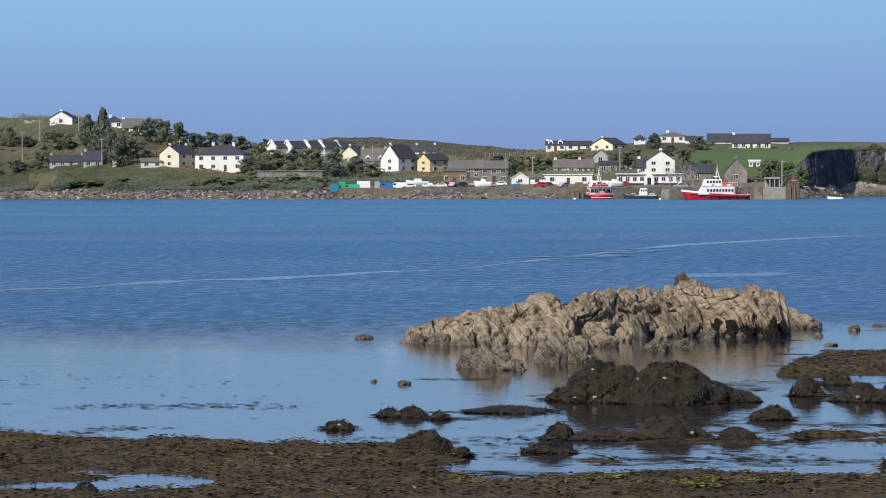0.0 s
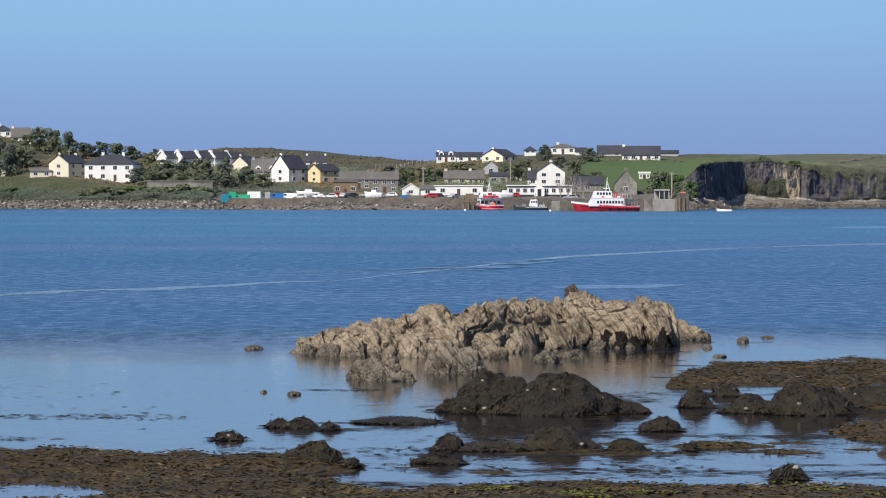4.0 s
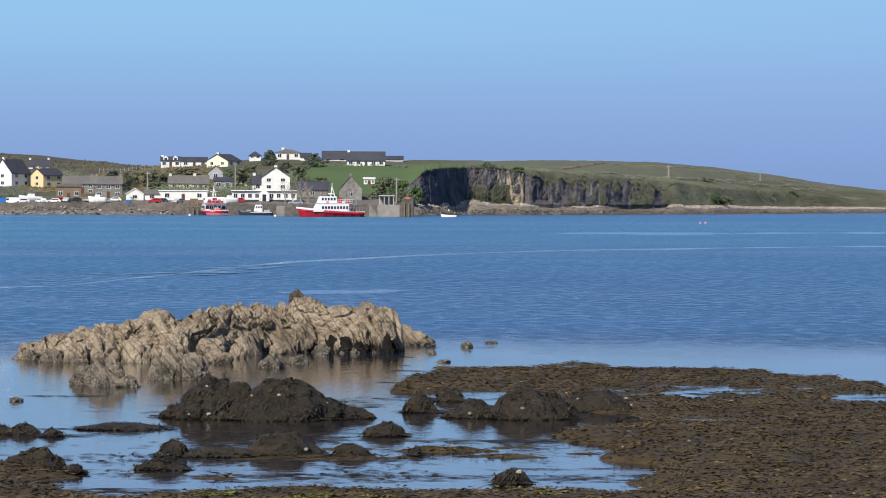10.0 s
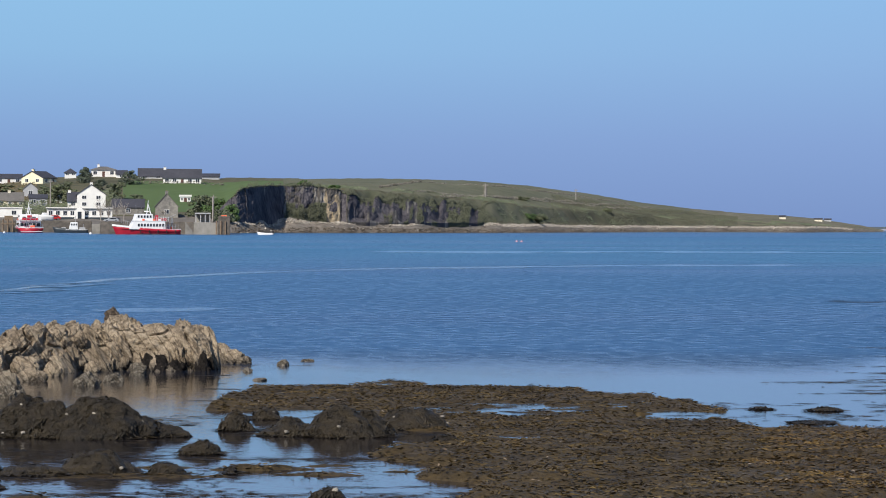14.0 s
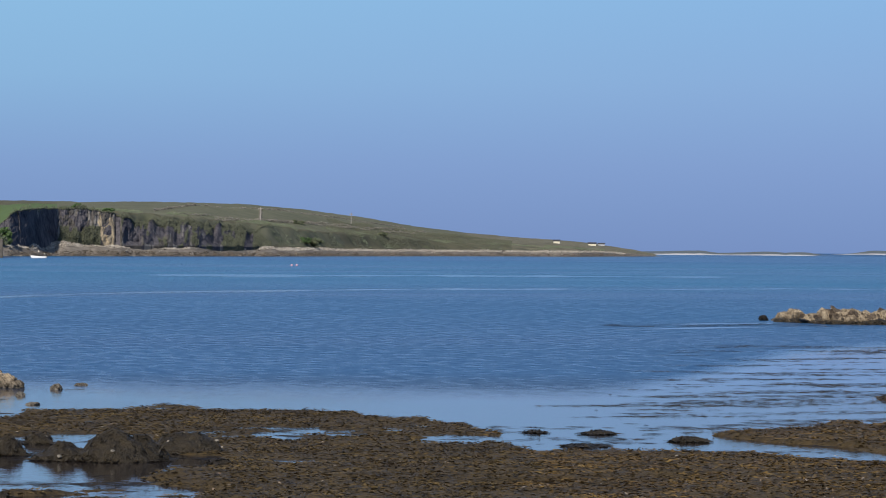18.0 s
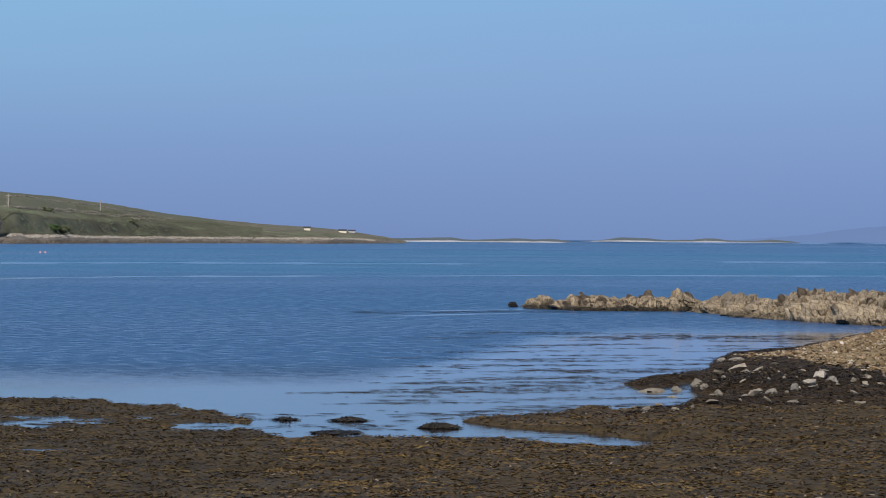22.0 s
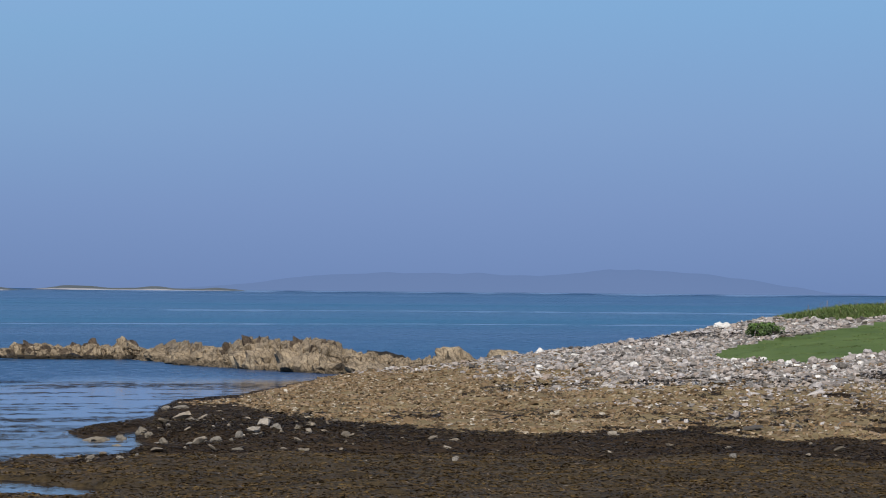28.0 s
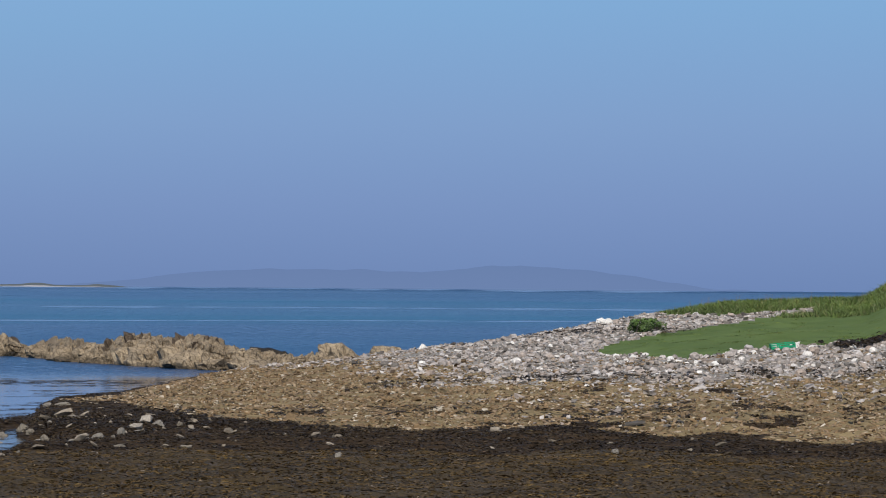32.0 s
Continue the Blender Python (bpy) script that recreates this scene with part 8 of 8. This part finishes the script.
def conifer(az, r, h, w):
    plant("conifer", az, r, h, w)


def shrub(az, r, h, w):
    plant("shrub", az, r, h, w)


conifer(-6.24, 1081, 17.6, 8.2)
conifer(-6.47, 1110, 11.6, 6.4)
conifer(-6.07, 1069, 12.4, 6.6)
tree(-7.11, 1115, 6.9, 7.5)
tree(-6.84, 1114, 6.0, 6.0)
conifer(-5.90, 1060, 10.7, 7.7)
tree(-7.91, 1147, 7.7, 6.2)
tree(-7.60, 1140, 4.5, 10.3)
tree(-5.91, 1060, 8.4, 4.2)
tree(-5.35, 1139, 8.7, 7.0)
tree(-5.09, 1132, 9.4, 7.8)
tree(-4.83, 1126, 9.0, 6.5)
tree(-5.56, 1137, 5.4, 7.0)
tree(-4.52, 1140, 5.4, 6.6)
tree(-4.24, 1146, 6.0, 7.7)
tree(-3.94, 1165, 5.3, 7.4)
tree(-3.67, 1165, 5.1, 7.2)
conifer(-5.03, 1150, 7.1, 2.5)
tree(-3.34, 1088, 6.9, 5.9)
tree(-3.06, 1057, 6.5, 6.7)
tree(-2.74, 1060, 6.5, 7.3)
tree(-2.40, 1059, 7.3, 7.7)
conifer(-1.98, 1010, 9.5, 7.3)
conifer(-1.58, 1018, 6.3, 7.0)
tree(-1.30, 1006, 5.1, 6.6)
tree(-3.24, 1187, 5.2, 6.0)
tree(1.01, 1061, 5.0, 7.3)
tree(1.32, 1038, 5.3, 7.1)
tree(1.66, 1020, 5.5, 6.8)
tree(1.93, 1004, 5.1, 5.5)
tree(3.39, 1007, 6.2, 7.7)
conifer(3.87, 1112, 5.6, 5.8)
tree(4.69, 1107, 5.2, 6.0)
tree(6.01, 935, 6.4, 7.4)
tree(4.43, 1026, 5.6, 5.9)
tree(3.55, 1055, 4.2, 5.3)
tree(2.37, 1069, 3.5, 10.6)
tree(4.16, 1060, 4.6, 5.4)
for a_, r_, h_, w_ in ((-3.55, 1030, 6.0, 7.0), (-3.30, 1012, 6.4, 7.2), (-3.02, 1014, 6.0, 7.0), (-2.76, 1008, 5.6, 6.4), (-2.52, 1010, 6.2, 7.0), (-2.28, 1002, 6.8, 6.2), (-7.75, 1090, 5.0, 8.0), (-7.3, 1085, 5.6, 7.0), (-5.75, 1075, 7.5, 7.5),
                       (-5.55, 1080, 6.5, 7.0), (-4.6, 1062, 4.6, 6.0), (0.55, 1035, 4.4, 6.5), (1.2, 990, 4.4, 6.0), (1.75, 975, 3.8, 5.5), (3.2, 1030, 4.5, 6.0), (4.85, 1000, 3.2, 5.0)):
    tree(a_, r_, h_, w_)
for a_, r_, h_, w_ in ((7.62, 992, 2.2, 4.2), (7.86, 994, 3.2, 3.6), (8.10, 1000, 2.0, 4.6), (8.42, 1004, 1.8, 4.0), (11.87, 1160, 2.2, 4.5), (12.02, float(far_shore(12.02)) + 27, 3.4, 3.6), (12.14, float(far_shore(12.14)) + 25, 4.2, 3.8), (12.25, float(far_shore(12.25)) + 28, 3.2, 3.6), (13.4, float(far_shore(13.4)) + 46, 2.6, 5.0),
                       (10.70, 1056, 2.4, 6.0), (6.20, 930, 4.2, 6.0), (6.08, 925, 3.6, 5.0)):
    shrub(a_, r_, h_, w_)
shrub(-6.60, 1045, 2.6, 7.8)
shrub(-6.33, 1039, 2.7, 7.8)
shrub(-5.80, 1024, 2.9, 7.7)
shrub(-5.53, 1017, 2.4, 7.6)
shrub(-4.46, 990, 3.7, 6.4)
shrub(-4.20, 985, 3.9, 6.4)
shrub(-3.93, 985, 3.3, 6.4)
shrub(-3.66, 977, 4.1, 6.4)
shrub(-3.39, 973, 3.4, 6.3)
shrub(-3.12, 967, 3.7, 6.3)
shrub(-2.85, 957, 3.5, 6.2)
shrub(-2.58, 959, 3.8, 6.2)
shrub(-2.32, 964, 3.2, 6.3)
shrub(-3.66, 981, 3.9, 14.2)
shrub(-2.57, 955, 5.5, 12.1)
shrub(-3.07, 961, 5.0, 11.3)
shrub(6.30, 954, 5.2, 5.2)
shrub(6.40, 900, 6.0, 5.0)
shrub(6.52, 908, 6.5, 5.0)
for k_ in TEMPLATES.values():
    for t_ in k_:
        for o_ in (*t_.children_recursive, t_):
            bpy.data.objects.remove(o_)


# ---- scrub and strand rocks along the far shore ----
def far_spread(n, az0, az1, s0, s1):
    a = rng.uniform(az0, az1, n)
    s = rng.uniform(s0, s1, n)
    r = far_shore(a) + s
    return a, s, r, r * np.sin(np.radians(a)), r * np.cos(np.radians(a)), far_height(a, r)


def scrub(name, n, az0, az1, s0, s1, keep, size, high, mat, label):
    a, s, r, x, y, z = far_spread(n, az0, az1, s0, s1)
    ok = keep(a, s, x, y) & (z > 2.2)
    m = int(ok.sum())
    lift = high * rng.uniform(0, 1, m) * np.clip(0.7 + fbm(x[ok] / 14, y[ok] / 14, 72, 2), 0.1, 1.6)
    P = np.stack([x[ok], y[ok], z[ok] + lift], -1)
    w = np.array([0.0, -0.45, 0.9]) + rng.normal(0, 0.33, (m, 3))      # leaves turned up to the light
    u = np.cross(w, rng.normal(0, 1, (m, 3)))
    u /= np.linalg.norm(u, axis=1)[:, None]
    v = np.cross(u, w)
    v /= np.linalg.norm(v, axis=1)[:, None]
    sc = (size * rng.uniform(0.5, 1.5, m))[:, None]
    co = np.stack([P - u * sc, P + v * sc * 0.7, P + u * sc, P - v * sc * 0.7], 1).reshape(-1, 3)
    tagged(np_mesh(name, co, np.arange(m * 4).reshape(-1, 4), mat), label, "scrub", kind="stuff")


hedge = lambda a, s, x, y: (fbm(x / 38, y / 75, 74, 3) > np.where(a < -4.2, 0.30, 0.16)) & ~((a > 1.4) & (s > 185)) & ~((a > -3.2) & (a < 6.6) & (s < 66)) & ~((a > 4.5) & (s > 66) & (s < 260))
scrub("hillside_scrub", 230000, -8.6, 6.7, 64, 300, hedge, 0.25, 2.2, M_LEAF, "dense dark green scrub and hedges on the hillside")
scrub("bank_grass_far", 64000, -8.6, -2.4, 21, 64, lambda a, s, x, y: fbm(x / 15, y / 9, 76, 2) > -0.45, 0.24, 0.35, surface("bank_rough_grass", (0.036, 0.050, 0.022), (0.112, 0.120, 0.056), 0.16, 0.9, 0.0, per=0.12, island=True), "rough green grass and bramble on the bank")
scrub("brown_bracken", 50000, -8.6, 3, 70, 330, lambda a, s, x, y: (fbm(x / 38, y / 75, 74, 3) < 0.08) & ~((a > -2.3) & (s < 130)), 0.4, 0.5, surface("bracken", (0.08, 0.06, 0.025), (0.17, 0.13, 0.06), 0.5, 0.9, 0.0, per=0.25, island=True), "brown bracken and dry grass on the hill")
scrub("cliff_top_scrub", 60000, 7.6, 17.5, 24, 130, lambda a, s, x, y: (((fbm(x / 22, y / 22, 80, 3) > 0.25) & (s > 46) & (s < 80) & (a < 12)) | ((a > 10.4) & (s < 60) & (fbm(x / 9, y / 9, 81, 2) > 0.15))), 0.24, 0.7, M_LEAF, "low green scrub along the cliff slope")
# leafy growth on the ledges, the talus and the rim of the cliff
Am, Rm, Zm, mi, Um = (q.ravel() for q in cliff_spots)
sel = np.flatnonzero((mi == 3) & (Am > 6.6))
wt_ = np.where(Um[sel] > 0.95, 2.2, 1.0)
sel = sel[rng.choice(len(sel), 24000, p=wt_ / wt_.sum())]
az_, rr_ = Am[sel] + rng.normal(0, 0.010, 24000), Rm[sel] - rng.uniform(0.0, 0.7, 24000)
P = np.stack([rr_ * np.sin(np.radians(az_)), rr_ * np.cos(np.radians(az_)), Zm[sel] + rng.uniform(0, 1.0, 24000) * np.where(Um[sel] > 0.95, 1.3, 0.7) * np.clip(0.5 + vnoise(az_ * 14, az_ * 0, 87), 0.1, 1.4)], -1)
w = np.array([0.0, -0.7, 0.7]) + rng.normal(0, 0.4, (24000, 3))
u = np.cross(w, rng.normal(0, 1, (24000, 3)))
u /= np.linalg.norm(u, axis=1)[:, None]
v = np.cross(u, w)
v /= np.linalg.norm(v, axis=1)[:, None]
sc = rng.uniform(0.07, 0.22, 24000)[:, None]
co = np.stack([P - u * sc, P + v * sc * 0.7, P + u * sc, P - v * sc * 0.7], 1).reshape(-1, 3)
tagged(np_mesh("cliff_growth", co, np.arange(96000).reshape(-1, 4), surface("cliff_growth", (0.056, 0.064, 0.038), (0.112, 0.116, 0.068), 0.5, 0.85, 0.0, per=0.3, island=True)), "dull green growth on the cliff ledges and rim", "scrub", kind="stuff")
scrub("point_scrub", 40000, 12.4, 15.8, 18, 150, lambda a, s, x, y: fbm(x / 26, y / 20, 89, 3) > -0.12, 0.24, 0.7, surface("point_scrub", (0.050, 0.056, 0.034), (0.105, 0.106, 0.064), 0.2, 0.9, 0.0, per=0.25, island=True), "dark low scrub along the far point")
scrub("ridge_heather", 20000, -3.4, 2.0, 560, 1160, lambda a, s, x, y: fbm(x / 60, y / 90, 83, 3) > -0.1, 1.3, 0.5, M_HEATH, "dark heather on the far ridge")

STRAND = [(0.0, (0.035, 0.031, 0.028)), (0.45, (0.105, 0.093, 0.082)), (0.7, (0.20, 0.18, 0.16)), (0.92, (0.42, 0.39, 0.345)), (1.0, (0.6, 0.57, 0.52))]
M_STRAND = stone_material("strand_rocks", STRAND)
a, s, r, x, y, z = far_spread(15500, -8.6, 18.4, -2, 23)
dry = np.where(a > 6.6, True, True) & (rng.uniform(0, 1, len(a)) < np.where(a < -1.8, 0.9, np.where(a < 0.6, 0.45, np.where(a < 6.6, 0.16, 0.35))))
c, f = stone_cloud(x[dry], y[dry], np.maximum(z[dry], -0.1), np.clip(np.where(a[dry] > 6.6, 0.26, 0.42) * np.exp(rng.normal(0, 0.5, dry.sum())), 0.12, 1.1), 0.7)
tagged(np_mesh("strand_rocks", c, f, M_STRAND), "jumbled brown and pale rocks along the far strand", "rocks", kind="stuff")
a, s, r, x, y, z = far_spread(9500, 6.6, 17.9, 13.5, 19.5)
c, f = stone_cloud(x, y, z, np.clip(0.30 * np.exp(rng.normal(0, 0.4, len(a))), 0.15, 0.7), 0.7, CUBE, CUBEF)
tagged(np_mesh("storm_boulders", c, f, stone_material("storm_boulders", [(0.0, (0.28, 0.25, 0.21)), (0.6, (0.48, 0.44, 0.38)), (1.0, (0.66, 0.62, 0.56))])), "pale boulders heaped along the cliff foot", "rocks", kind="stuff")

scrub("bramble_row", 34000, -8.6, -2.2, 20, 32, lambda a, s, x, y: fbm(x / 13, y / 30, 86, 2) > -0.22, 0.22, 2.3, M_LEAFDARK, "dark bramble thickets at the foot of the bank")
scrub("street_hedges", 16000, -2.3, 1.3, 64, 130, lambda a, s, x, y: fbm(x / 20, y / 30, 88, 2) > -0.15, 0.24, 1.6, M_LEAFDARK, "dark hedges and gardens behind the quay street")
a, s, r, x, y, z = far_spread(9000, 6.6, 18.4, -2, 8)
c, f = stone_cloud(x, y, np.maximum(z, -0.1), np.clip(0.27 * np.exp(rng.normal(0, 0.45, len(a))), 0.12, 0.8), 0.6, CUBE, CUBEF)
tagged(np_mesh("low_shore_rocks", c, f, stone_material("weedy_strand_rocks", [(0.0, (0.04, 0.032, 0.026)), (0.6, (0.10, 0.080, 0.062)), (1.0, (0.22, 0.19, 0.155))])), "dark weedy rocks along the low strand", "rocks", kind="stuff")


# ---- single things on the beach ----
def ground_z(az, r):
    return float(near_height(np.array([float(az)]), np.array([float(r)]))[0])


cr_ = thing("fish_crate", pose(*at(37.63, 83.6, ground_z(37.63, 83.6) + 0.06), 4, -6, -30), "bright green plastic fish crate washed up on cobbles", "crate")
w_, d_, h_ = 0.62, 0.40, 0.13
M_CRATE = flat("green_plastic", (0.01, 0.27, 0.13), 0.5)
part("base", boxes((-w_ / 2, w_ / 2, -d_ / 2, d_ / 2, 0, 0.02)), M_CRATE, cr_)
for s_ in (-1, 1):
    for z0, z1 in ((0.02, 0.035), (0.062, 0.078), (0.108, h_)):
        part("side_slat", boxes((-w_ / 2, w_ / 2, s_ * d_ / 2 - 0.012, s_ * d_ / 2 + 0.012, z0, z1)), M_CRATE, cr_)
        part("end_slat", boxes((s_ * w_ / 2 - 0.012, s_ * w_ / 2 + 0.012, -d_ / 2, d_ / 2, z0, z1)), M_CRATE, cr_)
    for k in range(4):
        x = -w_ / 2 + w_ * k / 3
        part("upright", boxes((x - 0.015, x + 0.015, s_ * d_ / 2 - 0.016, s_ * d_ / 2 + 0.016, 0, h_ + 0.002)), M_CRATE, cr_)


def crest_boulder(az, r, w, h, label="large white boulder on the crest of the beach"):
    global seed_
    seed_ += 1
    ob = link_mesh("beach_boulder", lump(w, w * 0.8, h, seed_, 0.28, 3), M_WHITESTONE)
    ob.matrix_basis = Matrix.Translation(at(az, r, ground_z(az, r) + h * 0.2)) @ pose(0, 0, 0, 0, 0, 40 * seed_ % 180)
    tagged(ob, label, "boulder", "white boulders on the beach")


M_WHITESTONE = surface("white_quartz_stone", (0.50, 0.48, 0.45), (0.80, 0.79, 0.76), 4.0, 0.8, 0.4, dist=0.03)
crest_boulder(34.33, 99.5, 0.38, 0.14)
crest_boulder(34.45, 99.0, 0.30, 0.15)
crest_boulder(31.05, 95.5, 0.34, 0.16)
for a_, r_, w_ in ((34.9, 83.6, 0.30), (35.2, 82.2, 0.24), (36.4, 79.6, 0.3), (36.05, 80.2, 0.22), (35.6, 81.0, 0.34), (37.1, 82.4, 0.24), (34.6, 84.6, 0.26), (38.9, 84.4, 0.3), (33.4, 92.0, 0.24), (32.7, 95.5, 0.22)):
    crest_boulder(a_, r_, w_ * 0.75, w_ * 0.32, "pale rounded boulder at the edge of the grass")

# a low green bush where the stones meet the bank
sb = thing("beach_bush", pose(*at(35.15, 93.5, ground_z(35.15, 93.5) - 0.03)), "low leafy green bush among the cobbles", "bush")
rng_b = np.random.default_rng(77)
m_ = 26
cc = np.stack([rng_b.normal(0, 0.21, m_), rng_b.normal(0, 0.2, m_), rng_b.uniform(0.05, 0.38, m_)], -1)
co, q = leaf_cloud(cc, rng_b.uniform(0.10, 0.2, m_), 2600, 0.035, rng_b)
f_ = np_mesh("leaves", co, q, surface("bush_leaves", (0.04, 0.085, 0.014), (0.11, 0.19, 0.04), 3.0, 0.7, 0.0, per=0.3, island=True))
f_.parent = sb
bm = bmesh.new()
for k in range(8):
    rod(bm, (0, 0, -0.05), tuple(cc[k]), 0.012, 0.005, 5)
part("stems", bm, M_BARK, sb)

# dark lines of dried wrack along the stones
def wrack(az0, az1, r0, r1, n, wide, label):
    a = rng.uniform(az0, az1, n)
    r = r0 + (r1 - r0) * (a - az0) / (az1 - az0) + wide * rng.normal(0, 1, n) + 0.7 * vnoise(a * 2.5, a * 0, 5)
    keep = vnoise(a * 3.3, a * 0, 15) > -0.35
    a, r = a[keep], r[keep]
    m = len(a)
    P = np.stack([r * np.sin(np.radians(a)), r * np.cos(np.radians(a)), near_height(a, r) + 0.09], -1)
    c, q = strips(P, rng.uniform(0, 6.283, m), rng.uniform(0.12, 0.45, m), rng.uniform(0.03, 0.09, m), rng.uniform(0.01, 0.06, m))
    tagged(np_mesh("dried_wrack", c, q, M_FRONDSBLACK), label, "seaweed", kind="stuff")


wrack(30.0, 40.5, 77.5, 75.0, 450, 0.5, "dark line of dried wrack along the grey stones")
wrack(38.3, 40.5, 86.0, 84.5, 700, 0.5, "black heap of dried wrack below the grass")
wrack(25.5, 40.5, 66.5, 65.0, 600, 1.6, "dark wrack scattered on the lower shingle")
wrack(33.0, 36.0, 97.0, 92.0, 120, 0.4, "dark wrack strewn under the crest")

# dry stalks along the top of the bank
bm = bmesh.new()
for k in range(60):
    a_ = 35.6 + 5.0 * random.random()
    r_ = 103 + 3 * random.random()
    p_ = at(a_, r_, ground_z(a_, r_))
    rod(bm, p_, p_ + Vector((random.uniform(-0.1, 0.1), 0, random.uniform(0.12, 0.34))), 0.005, 0.003, 3)
tagged(link_mesh("dry_stalks", bm, surface("dry_stalks", (0.16, 0.11, 0.07), (0.30, 0.22, 0.14), 3.0, 0.9, 0.0)), "thin brown dry stalks on the bank top", "stalks", kind="stuff")

# ---- single cobbles of the near beach, laid last ----
cobble_meshes = []
for k in range(7):
    bm = lump(1.0, 0.8, 0.36, 300 + k, 0.28, 2)
    me = bpy.data.meshes.new("cobble")
    bm.to_mesh(me)
    bm.free()
    me.materials.append(M_COBBLE)
    cobble_meshes.append(me)
shore_ob = bpy.data.objects["ground_shore"]
made_ = 0
while made_ < 290:
    a_, r_ = random.uniform(29, 40.2), random.uniform(72, 90)
    z_ = ground_z(a_, r_)
    k_ = int(zone(np.array([a_]), np.array([r_]), *(np.array([v]) for v in at(a_, r_)[:2]))[0])
    if k_ != 3:
        continue
    s_ = min(0.4, 0.17 * math.exp(random.gauss(0, 0.3)))
    shared("cobble", cobble_meshes[made_ % 7], shore_ob, pose(*at(a_, r_, z_ + 0.22 * s_), random.uniform(-12, 12), random.uniform(-12, 12), random.uniform(0, 360)) @ Matrix.Scale(s_, 4))
    made_ += 1
